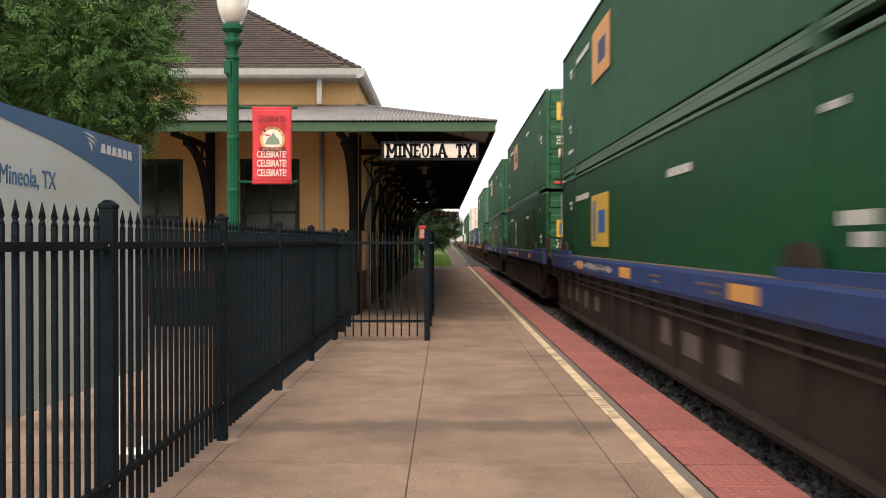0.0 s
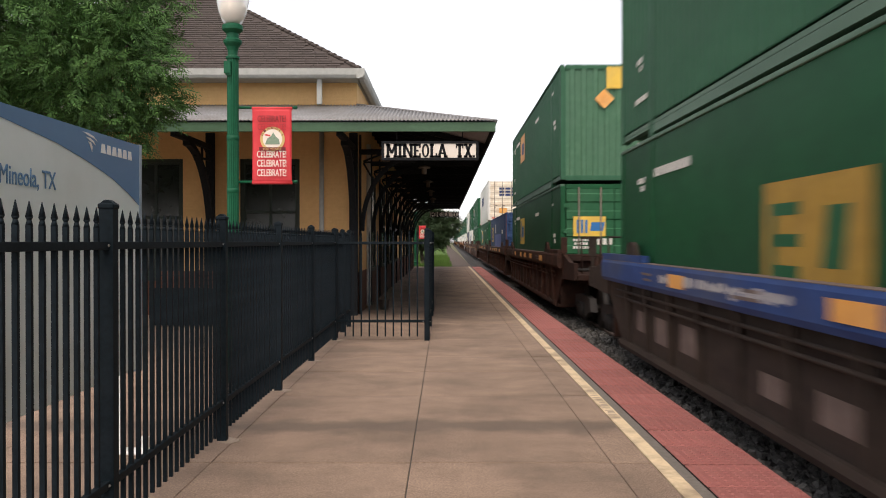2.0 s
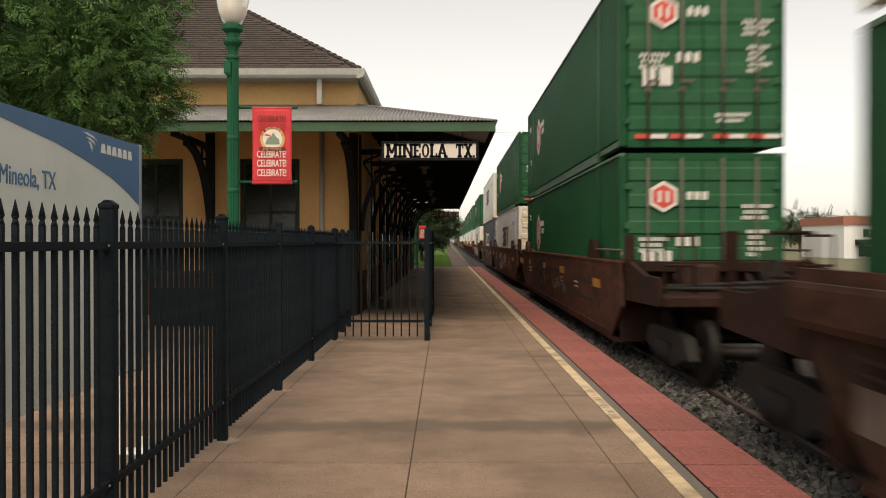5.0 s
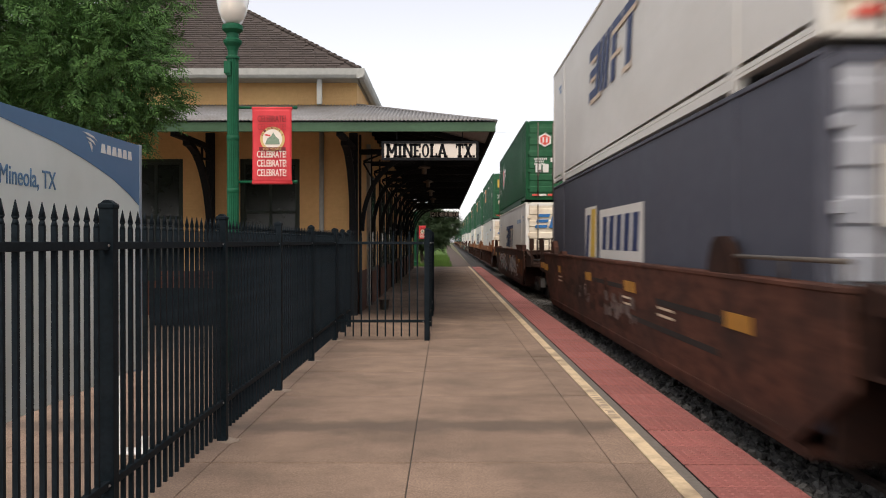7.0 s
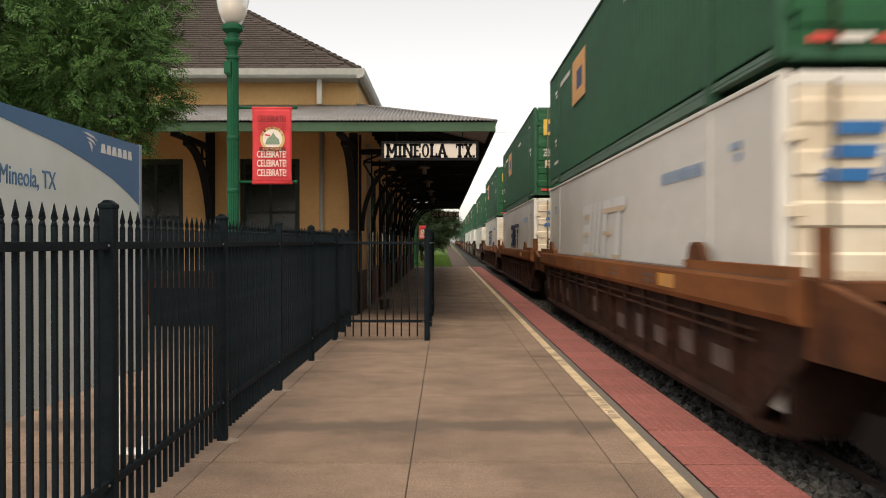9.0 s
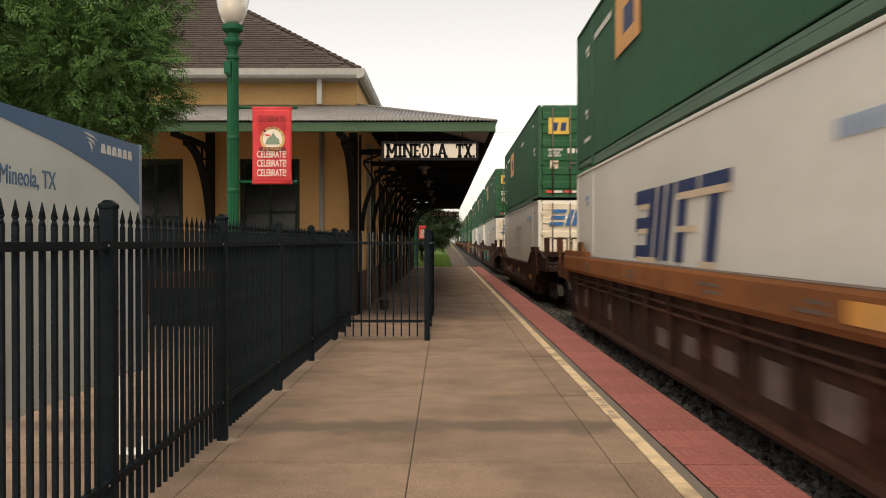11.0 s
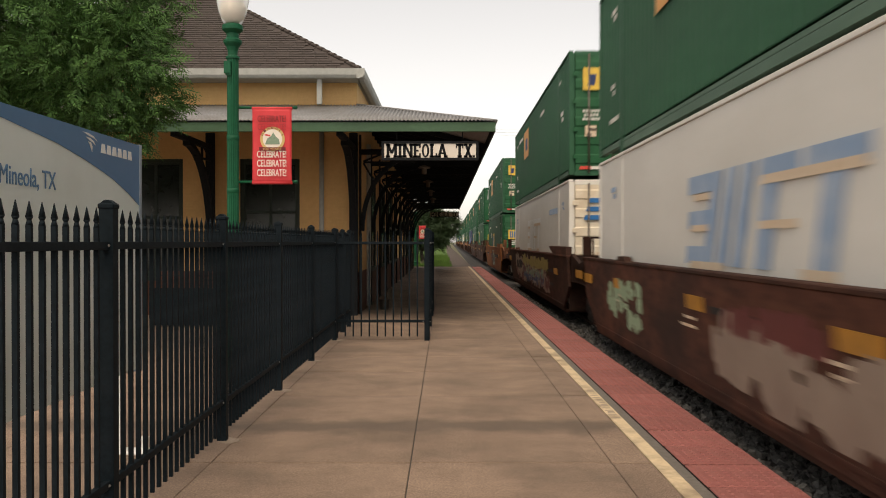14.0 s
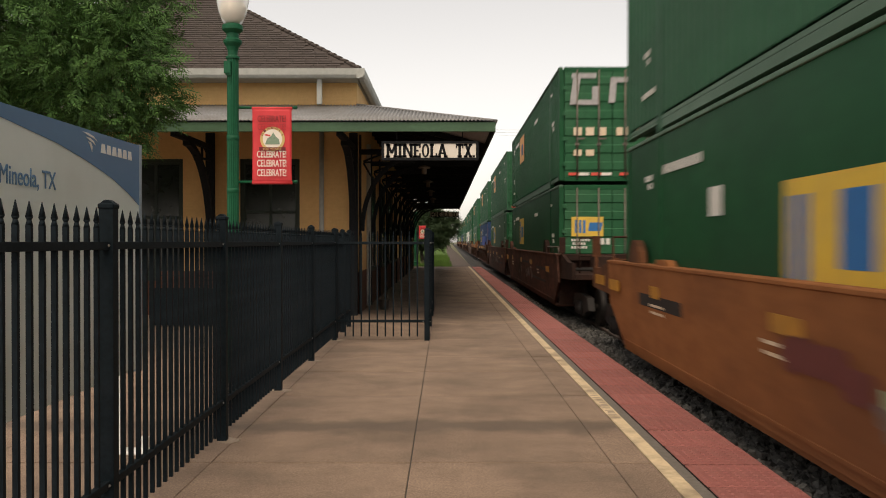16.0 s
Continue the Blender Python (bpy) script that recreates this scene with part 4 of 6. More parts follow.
# name board and hanging lamps
def slab_letter(bm, ch, w, h=0.272, t=0.054, f=0.042):
    """A heavy slab-serif capital, w wide and h high, from its strokes."""
    def bar(x0, x1, z0, z1):
        prism(bm, [(x0, z0), (x1, z0), (x1, z1), (x0, z1)], "y", 0.0, 0.007)

    def diag(xa, xb, z0=0.0, z1=None, d=0.05):
        prism(bm, [(xa, z0), (xa + d, z0), (xb + d, z1 or h), (xb, z1 or h)], "y", 0.0, 0.0066)

    def stem(x, foot=True, head=True):
        bar(x, x + t, 0, h)
        if foot:
            bar(x - 0.016, x + t + 0.016, 0, f)
        if head:
            bar(x - 0.016, x + t + 0.016, h - f, h)
    if ch in "MN":
        stem(0)
        stem(w - t, ch == "M")
        if ch == "M":
            diag(w / 2 - 0.025, 0.0, 0.08)
            diag(w / 2 - 0.025, w - 0.05, 0.08)
        else:
            diag(w - 0.05, 0.0)
    elif ch in "IEL":
        stem(w / 2 - t / 2 if ch == "I" else 0)
        if ch != "I":
            bar(0, w, 0, f)
            bar(w - 0.03, w, 0, 0.085)
        if ch == "E":
            bar(0, w, h - f, h)
            bar(w - 0.03, w, h - 0.085, h)
            bar(t, w * 0.7, h / 2 - 0.018, h / 2 + 0.018)
    elif ch == "O":
        out = [(0.5 + 0.5 * math.cos(2 * math.pi * i / 20), 0.5 + 0.5 * math.sin(2 * math.pi * i / 20)) for i in range(21)]
        for p, q in zip(out, out[1:]):
            k = [(0.5 + (c[0] - 0.5) * 0.44, 0.5 + (c[1] - 0.5) * 0.72) for c in (q, p)]
            prism(bm, [(c[0] * w, c[1] * h) for c in (p, q, *k)], "y", 0.0, 0.007)
    elif ch == "A":
        diag(0.0, w / 2 - 0.025)
        diag(w - 0.05, w / 2 - 0.025)
        bar(w * 0.25, w * 0.75, 0.07, 0.1)
        bar(-0.012, 0.065, 0, f)
        bar(w - 0.065, w + 0.012, 0, f)
    elif ch == "T":
        stem(w / 2 - t / 2, True, False)
        bar(0, w, h - f, h)
        bar(0, 0.026, h - 0.09, h)
        bar(w - 0.026, w, h - 0.09, h)
    elif ch == "X":
        diag(0.0, w - 0.05)
        diag(w - 0.05, 0.0)
        for z in (0, h - f):
            bar(-0.012, 0.062, z, z + f)
            bar(w - 0.062, w + 0.012, z, z + f)
    else:
        bar(0, w, 0, 0.045)


for by, bx in ((CY + 0.12, -1.2), (CE - 1.5, -0.94)):
    nb = thing("name_board", pose(bx, by, 3.36), "cream station name board with dark lettering under the canopy", "sign", group="name boards under the canopy")
    bm = bmesh.new()
    box(bm, 0, 1.82, 0, 0.03, 0, 0.285, 0.004)
    part("board", bm, M["banner_white"], nb)
    for x0, x1, z0, z1 in ((-0.05, 1.87, 0.285, 0.33), (-0.05, 1.87, -0.05, 0.0), (-0.05, 0.0, 0.0, 0.285), (1.82, 1.87, 0.0, 0.285)):
        bm = bmesh.new()
        box(bm, x0, x1, -0.015, 0.04, z0, z1)
        part("frame", bm, M["bracket"], nb, "dark wooden frame")
    for ch, x0, wd in (("M", 0.05, 0.205), ("I", 0.27, 0.09), ("N", 0.375, 0.19), ("E", 0.585, 0.14), ("O", 0.745, 0.15), ("L", 0.915, 0.135), ("A", 1.06, 0.185), ("T", 1.42, 0.15), ("X", 1.59, 0.145), (".", 1.755, 0.04)):
        bm = bmesh.new()
        slab_letter(bm, ch, wd)
        ob = part("lettering", bm, M["bracket"], nb, "dark slab-serif letter")
        ob.location = (x0, -0.008, 0.006)
    for hx in (0.25, 1.55):
        bm = bmesh.new()
        rod(bm, (hx, 0.015, 0.33), (hx, 0.015, 0.70), 0.012, 0.012, 6)
        part("hanger", bm, M["bracket"], nb)
for yy in (21.0, 26.0, 31.0, 36.5):
    hl = thing("hanging_lamp", pose(-0.5, yy, 0), "small brown lantern hanging under the canopy", "lamp", group="lanterns under the canopy")
    bm = bmesh.new()
    rod(bm, (0, 0, 3.55), (0, 0, 4.35), 0.015, 0.015, 6)
    part("stem", bm, M["bracket"], hl)
    bm = bmesh.new()
    lathe(bm, [(0.05, 3.34), (0.06, 3.36), (0.06, 3.47), (0.15, 3.485), (0.15, 3.505), (0.03, 3.56)], seg=14)
    part("shade", bm, M["wood_pole"], hl)


# ---- trees ----
def limb(bm, pts, r0, r1, seg=8):
    n = len(pts) - 1
    for i in range(n):
        rod(bm, pts[i], pts[i + 1], r0 + (r1 - r0) * i / n, r0 + (r1 - r0) * (i + 1) / n, seg)


def crown_mesh(name, blobs, count, size, material, seed, droop=0.3):
    """Leaves in small sprays, gathered round the ends of the boughs; blobs: (x, y, z, rx, ry, rz)."""
    g = np.random.default_rng(seed)
    vol = np.array([b[3] * b[4] * b[5] for b in blobs]) ** 0.75
    vol = vol / vol.sum()
    verts, faces = [], []
    sprays = count // 13
    which = g.choice(len(blobs), sprays, p=vol)
    for w in which:
        b = np.array(blobs[w])
        d = g.normal(size=3)
        d /= np.linalg.norm(d)
        lump = 0.86 + 0.2 * math.sin(5.1 * d[0] + 3 * w) * math.sin(4.3 * d[1] + w) + 0.14 * math.sin(9 * d[2] + 2 * w)
        rad = g.random() ** 0.3 * lump * (0.9 + 0.25 * g.random())
        c = b[:3] + d * b[3:] * rad
        ax = d * np.array((1, 1, 0.5)) + g.normal(size=3) * 0.55
        ax[2] -= droop
        ax /= np.linalg.norm(ax)
        side = np.cross(ax, g.normal(size=3))
        side /= np.linalg.norm(side) + 1e-9
        flat = np.cross(ax, side)
        big = 0.75 + 0.5 * g.random()
        for k in range(13):
            s = size * big * (1.0 - 0.03 * k)
            base = c + ax * (k // 2) * size * 0.42 * big
            dr = ax * 0.75 + side * ((0.8 if k % 2 else -0.8) if k < 12 else 0.0) + g.normal(size=3) * 0.1
            dr[2] -= 0.12
            dr /= np.linalg.norm(dr)
            wd = np.cross(dr, flat)
            wd /= np.linalg.norm(wd) + 1e-9
            i = len(verts)
            verts.extend([base, base + dr * s * 0.45 + wd * s * 0.13, base + dr * s, base + dr * s * 0.45 - wd * s * 0.13])
            faces.append((i, i + 1, i + 2, i + 3))
    me = bpy.data.meshes.new(name)
    me.from_pydata([tuple(v) for v in verts], [], faces)
    me.materials.append(material)
    return me


def tree(m, label, trunk_h, blobs, count, size, material, seed, r=0.16):
    t = thing("tree", m, label, "tree")
    bm = bmesh.new()
    g = random.Random(seed)
    limb(bm, [(0, 0, -0.1), (0.05, 0.02, trunk_h * 0.5), (-0.04, 0.05, trunk_h)], r, r * 0.75, 12)
    for b in blobs:
        mid = (b[0] * 0.45 + g.uniform(-0.2, 0.2), b[1] * 0.45, trunk_h + (b[2] - trunk_h) * 0.55)
        limb(bm, [(-0.04, 0.05, trunk_h * 0.95), mid, (b[0], b[1], b[2])], r * 0.5, r * 0.12, 7)
    part("trunk", bm, M["bark"], t)
    ob = new("crown", crown_mesh("crown", blobs, count, size, material, seed))
    ob.parent = t
    return t


tree(pose(-6.6, 12.6, 0), "leafy green tree with fine drooping foliage beside the depot", 2.3,
     [(0.2, 0, 4.6, 1.7, 1.6, 1.5), (1.6, -0.5, 4.2, 1.05, 1.0, 0.9), (2.35, -0.3, 3.75, 0.55, 0.6, 0.4), (1.75, -0.3, 3.3, 0.65, 0.7, 0.45), (-1.3, 0.2, 4.2, 1.5, 1.4, 1.3), (0.6, -0.6, 3.2, 1.2, 1.0, 0.5),
      (-0.6, 0.4, 5.9, 1.6, 1.5, 1.1), (1.55, 0.3, 5.3, 1.05, 1.0, 0.95), (-2.5, 0, 3.5, 1.3, 1.2, 0.9), (-3.4, 0.3, 4.8, 1.3, 1.3, 1.3), (2.1, -0.1, 4.6, 0.6, 0.6, 0.5)],
     210000, 0.1, M["leaf"], 11)
tree(pose(-1.9, 72, -0.6), "dense green roadside tree past the platform end", 1.5,
     [(0, 0, 3.4, 1.9, 1.8, 1.6), (1.4, 0, 3.1, 1.2, 1.2, 1.2), (-1.2, 0, 2.6, 1.4, 1.2, 1.5), (0.8, 0, 4.3, 1.5, 1.5, 1.1), (2.2, 0.5, 3.8, 1.0, 0.9, 0.9)], 60000, 0.21, M["leaf_far"], 5, 0.2)
tree(pose(-3.2, 96, -0.6), "dark green tree in the distance beside the track", 2.0,
     [(0, 0, 4.0, 2.5, 2.2, 2.5), (1.8, 0, 3.2, 1.6, 1.5, 1.8), (-1.8, 0, 3.2, 1.8, 1.5, 2.0)], 22000, 0.34, M["leaf_far"], 6, 0.25)
for k in range(12):
    kx = 30 + 16 * k + 5 * math.sin(k * 2.3)
    tree(pose(kx * 1.0, 210 + 14 * math.sin(k * 1.7), -0.6), "green tree in the distant tree line", 2.5,
         [(0, 0, 6.0, 4.2, 3.5, 3.2), (3.2, 0, 4.6, 3.0, 2.5, 2.4), (-3.2, 0, 4.8, 3.0, 2.5, 2.6)], 8000, 0.8, M["leaf_far"], 20 + k, 0.3)
# grass past the platform end
g = np.random.default_rng(3)
verts, faces = [], []
for i in range(16000):
    yy = PLAT_END + 0.15 + 60 * g.random() ** 1.6
    xx = -4.5 + 5.2 * g.random()
    if xx > 0.25 + 0.35 * math.sin(yy * 0.7):
        continue
    h = 0.15 + 0.4 * g.random()
    a = g.random() * 6.28
    dx, dy = 0.03 * math.cos(a), 0.03 * math.sin(a)
    k = len(verts)
    verts.extend([(xx - dx, yy - dy, -0.62), (xx + dx, yy + dy, -0.62), (xx + 0.2 * (g.random() - 0.5), yy + 0.2 * (g.random() - 0.5), -0.62 + h + 0.25)])
    faces.append((k, k + 1, k + 2))
me = bpy.data.meshes.new("grass")
me.from_pydata(verts, [], faces)
me.materials.append(M["grass"])
tagged(new("grass", me), "tufts of green grass past the platform end", "grass", kind="stuff")
bm = bmesh.new()
box(bm, -30, 0.4, PLAT_END + 0.02, 500, -0.65, -0.45)
solid("verge", bm, M["grass"], "grassy verge beside the track", "verge", kind="structure")

bm = bmesh.new()
box(bm, 0.45, 2.3, PLAT_END + 0.02, 500, -0.6, -0.42)
solid("gravel_path", bm, M["path_gravel"], "pale gravel strip between verge and track", "gravel", kind="structure")

# ---- across the track ----
shop = thing("shop_building", pose(54.5, 118, -0.6), "white low shop building with brick parapet across the tracks", "building")
bm = bmesh.new(); box(bm, 0, 22, 0, 14, 0, 4.6); part("wall", bm, M["white"], shop)
bm = bmesh.new(); box(bm, -0.2, 22.2, -0.2, 14.2, 4.6, 5.8); part("parapet", bm, M["brick_far"], shop, "red brick parapet")
bm = bmesh.new(); prism(bm, [(-2.5, 1.8), (-0.02, 1.8), (-0.02, 2.6), (-2.4, 2.0)], "x", 1.5, 21); part("awning", bm, M["bracket"], shop, "dark sloping awning")
for k in range(5):
    for j in range(3):
        bm = bmesh.new(); box(bm, 2.6 + k * 3.9 + j * 0.95, 3.4 + k * 3.9 + j * 0.95, -0.08, 0.02, 2.9, 4.0); part("window", bm, M["glass_dark"], shop)
    bm = bmesh.new(); box(bm, 2 + k * 3.9, 5.2 + k * 3.9, -0.08, 0.02, 0.3, 1.7); part("shop_window", bm, M["glass_dark"], shop)
pole = thing("utility_pole", pose(33, 126, -0.6), "weathered wooden utility pole with crossarm and wires", "utility pole")
bm = bmesh.new(); rod(bm, (0, 0, 0), (0, 0, 20.0), 0.2, 0.13, 10); part("shaft", bm, M["wood_pole"], pole)
bm = bmesh.new(); box(bm, -1.5, 1.5, -0.1, 0.1, 18.8, 19.05); part("crossarm", bm, M["wood_pole"], pole)
for wx in (-1.3, 0.0, 1.3):
    bm = bmesh.new()
    pts = [(wx * 0.3 - 40 * i / 8, 0, 19.1 - 3.2 * (1 - (2 * i / 8 - 1) ** 2) * 0.3 - wx * 0.3) for i in range(9)]
    limb(bm, pts, 0.012, 0.012, 5)
    part("wire", bm, M["wire"], pole)

# ---- containers ----
CW, CH, CLN = 1.295, 2.89, 16.15


def ribbed_side(bm, x, sgn, y0, y1, z0, z1, pitch, depth):
    """A pressed side wall: shallow vertical grooves between y0 and y1."""
    ys, xs2 = [y0], [x]
    y = y0 + pitch * 0.5
    while depth and y + pitch * 0.62 < y1:
        ys += [y, y + pitch * 0.12, y + pitch * 0.5, y + pitch * 0.62]
        xs2 += [x, x - sgn * depth, x - sgn * depth, x]
        y += pitch
    ys.append(y1)
    xs2.append(x)
    prev = None
    for a, b in zip(ys, xs2):
        cur = [bm.verts.new((b, a, z0)), bm.verts.new((b, a, z1))]
        if prev:
            q = (prev[0], cur[0], cur[1], prev[1]) if sgn > 0 else (prev[1], cur[1], cur[0], prev[0])
            bm.faces.new(q)
        prev = cur


def mark(bm, y0, y1, z0, z1, slant=0.0, lift=0.006):
    """A flat painted shape on the side towards the platform."""
    prism(bm, [(y0 + slant, z0), (y1 + slant, z0), (y1, z1), (y0, z1)], "x", -CW - lift, -CW - lift + 0.004)


def door_mark(bm, x0, x1, z0, z1, slant=0.0, lift=0.0):
    prism(bm, [(x0, z0), (x1, z0), (x1 + slant, z1), (x0 + slant, z1)], "y", -0.064 - lift, -0.058 - lift)


def pieces(bm):
    """The separate islands of a mesh, each as a mesh of its own."""
    left, out = set(bm.faces), []
    while left:
        todo, got = [left.pop()], []
        while todo:
            f = todo.pop()
            got.append(f)
            for e in f.edges:
                for h in e.link_faces:
                    if h in left:
                        left.remove(h)
                        todo.append(h)
        one, at = bmesh.new(), {}
        for f in got:
            for v in f.verts:
                if v not in at:
                    at[v] = one.verts.new(v.co)
            one.faces.new([at[v] for v in f.verts])
        out.append(one)
    bm.free()
    return out


def container(label, side, end, rib, doors=True, CH=CH, posts=None, rail=None, marks=(), group="stacked containers"):
    """One 16 m box: origin at the middle of its near lower edge. marks: (name, material, outline maker, label)."""
    c = thing("container", pose(0, 0, 0), label, "shipping container", group=group)
    posts = posts or side
    bm = bmesh.new()
    rail = rail or M["rail_grey"]
    for s in (-1, 1):
        ribbed_side(bm, s * (CW - 0.012), s, 0.16, CLN - 0.14, 0.245, CH - 0.052, 0.25, rib)
        part("side_panel", bm, side, c)
        bm = bmesh.new()
    box(bm, -CW + 0.16, CW - 0.16, 0.03, CLN - 0.02, 0.17, CH - 0.02)
    part("body", bm, side, c)
    for s in (-1, 1):
        bm = bmesh.new()
        box(bm, s * (CW - 0.04) - 0.05, s * (CW - 0.04) + 0.05, 0.0, CLN, CH - 0.048, CH, 0.006)
        part("top_rail", bm, posts if posts != M["c_green"] else M["rail_green"], c)
        bm = bmesh.new()
        prism(bm, [(0.1, 0.12), (1.97, 0.12), (1.98, 0.05), (CLN - 1.98, 0.05), (CLN - 1.97, 0.12), (CLN - 0.1, 0.12), (CLN - 0.1, 0.152), (0.1, 0.152)], "x", s * (CW - 0.06) - 0.045, s * (CW - 0.06) + 0.052)
        part("bottom_rail", bm, rail, c, "lower side rail")
        bm = bmesh.new()
        box(bm, s * (CW - 0.06) - 0.045, s * (CW - 0.06) + 0.044, 0.1, CLN - 0.1, 0.158, 0.206)
        part("bottom_flange", bm, rail, c, "flange of the side rail")
        for y0 in (0.0, CLN - 0.15):
            bm = bmesh.new()
            box(bm, s * (CW - 0.06) - 0.064, s * (CW - 0.06) + 0.062, y0 - 0.002, y0 + 0.152, 0.1, CH - 0.05, 0.008)
            part("corner_post", bm, posts, c)
        for y0 in (1.85, CLN - 2.05):
            bm = bmesh.new()
            box(bm, s * (CW - 0.06) - 0.06, s * (CW - 0.06) + 0.066, y0, y0 + 0.2, 0.0, CH + 0.003, 0.006)
            part("stacking_post", bm, posts, c)
    if doors:
        for s in (-1, 1):
            bm = bmesh.new()
            x0, x1 = (0.01, CW - 0.13) if s > 0 else (-CW + 0.13, -0.01)
            pr = [(0.02, 0.2), (-0.03, 0.2)]
            for k in range(6):
                z = 0.34 + k * 0.42
                pr += [(-0.03, z), (-0.052, z + 0.025), (-0.052, z + 0.2), (-0.03, z + 0.225)]
            pr += [(-0.03, CH - 0.12), (0.02, CH - 0.12)]
            prism(bm, pr, "x", x0, x1)
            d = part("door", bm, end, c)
            for f in (0.26, 0.72):
                bm = bmesh.new()
                xx = x0 + (x1 - x0) * f
                rod(bm, (xx, -0.075, 0.14), (xx, -0.075, CH - 0.08), 0.021, 0.021, 6)
                box(bm, xx - 0.05, xx + 0.05, -0.09, -0.05, 0.95, 1.02)
                box(bm, xx - 0.02, xx + 0.18, -0.1, -0.08, 1.1, 1.14)
                part("lock_rod", bm, M["lock_rod"], d)
            for k in range(4):
                bm = bmesh.new()
                xx = x1 if s > 0 else x0
                box(bm, xx - 0.06, xx + 0.06, -0.06, -0.02, 0.45 + k * 0.62, 0.55 + k * 0.62, 0.006)
                part("hinge", bm, end, d)
        bm = bmesh.new()
        for s in (-1, 1):
            for k in range(2):
                door_mark(bm, s * 0.62 - 0.45 + k * 0.55, s * 0.62 - 0.2 + k * 0.55, 0.22, 0.29)
        for piece in pieces(bm):
            part("reflective_strip", piece, M["mark_red"], c, "red reflective strip")
        bm = bmesh.new()
        for s in (-1, 1):
            for k in range(2):
                door_mark(bm, s * 0.62 - 0.2 + k * 0.55, s * 0.62 + 0.05 + k * 0.55, 0.22, 0.29, 0, 0.001)
        for piece in pieces(bm):
            part("reflective_strip", piece, M["mark_pale"], c, "white reflective strip")
    else:
        bm = bmesh.new()
        pr = [(CW - 0.12, 0.03), (-CW + 0.12, 0.03), (-CW + 0.12, 0.0)]
        for k in range(8):
            xx = -CW + 0.2 + k * 0.28
            pr += [(xx, 0.0), (xx + 0.03, -0.03), (xx + 0.12, -0.03), (xx + 0.15, 0.0)]
        pr += [(CW - 0.12, 0.0)]
        prism(bm, pr, "z", 0.15, CH - 0.1)
        part("front_wall", bm, end, c)
    bm = bmesh.new()
    box(bm, -CW + 0.12, CW - 0.12, -0.035, 0.05, CH - 0.12, CH - 0.005, 0.008)
    part("door_header", bm, posts, c)
    bm = bmesh.new()
    box(bm, -CW + 0.12, CW - 0.12, -0.035, 0.05, 0.08, 0.2, 0.008)
    part("door_sill", bm, posts, c)
    for nm, mt, maker, lb in marks:
        bm = bmesh.new()
        maker(bm)
        if nm == "stencil":
            tagged(part(nm, bm, mt, c, lb), kind="stuff")
        else:
            for piece in pieces(bm):
                part(nm, piece, mt, c, lb)
    return c


def bars_side(y0, n, w, gap, z0, z1, slant=0.0, lift=0.006):
    def f(bm):
        for k in range(n):
            mark(bm, y0 + k * (w + gap), y0 + k * (w + gap) + w, z0, z1, slant, lift)
    return f


def bars_door(x0, n, w, gap, z0, z1, slant=0.0, lift=0.0):
    def f(bm):
        for k in range(n):
            door_mark(bm, x0 + k * (w + gap), x0 + k * (w + gap) + w, z0, z1, slant, lift)
    return f


def many(*fs):
    def f(bm):
        for q in fs:
            q(bm)
    return f


def diamond(cx, cz, r):
    def f(bm):
        prism(bm, [(cx - r, cz), (cx, cz - r), (cx + r, cz), (cx, cz + r)], "y", -0.066, -0.06)
    return f


def hexagon_side(cy, cz, rad, lift):
    def f(bm):
        prism(bm, [(cy + rad * math.cos(math.pi * (i + 0.5) / 3), cz + rad * math.sin(math.pi * (i + 0.5) / 3)) for i in range(6)], "x", -CW - lift, -CW - lift + 0.004)
    return f


def hexagon_door(cx, cz, rad, lift):
    def f(bm):
        prism(bm, [(cx + rad * math.cos(math.pi * (i + 0.5) / 3), cz + rad * math.sin(math.pi * (i + 0.5) / 3)) for i in range(6)], "y", -0.064 - lift, -0.058 - lift)
    return f


def wide_mark(y0, y1, z0, z1):
    """A slanting wordmark drawn as bold skewed strokes and bars of its size."""
    L, h = y1 - y0, z1 - z0
    return many(bars_side(y0, 1, L * 0.24, 0, z1 - h * 0.2, z1, 0.03, 0.008), bars_side(y0 + L * 0.08, 1, L * 0.09, 0, z0, z1 - h * 0.2, 0.2),
                bars_side(y0 + L * 0.27, 1, L * 0.2, 0, z1 - h * 0.2, z1, 0.03, 0.008), bars_side(y0 + L * 0.37, 1, L * 0.09, 0, z0, z1 - h * 0.2, 0.2),
                *[bars_side(y0 + L * (0.5 + 0.11 * k), 1, L * 0.075, 0, z0, z1, 0.34) for k in range(3)],
                bars_side(y0 + L * 0.8, 1, L * 0.2, 0, z1 - h * 0.2, z1, 0.03, 0.008), bars_side(y0 + L * 0.81, 1, L * 0.19, 0, z0 + h * 0.4, z0 + h * 0.6, 0.03, 0.008), bars_side(y0 + L * 0.82, 1, L * 0.2, 0, z0, z0 + h * 0.2, 0.03, 0.008))


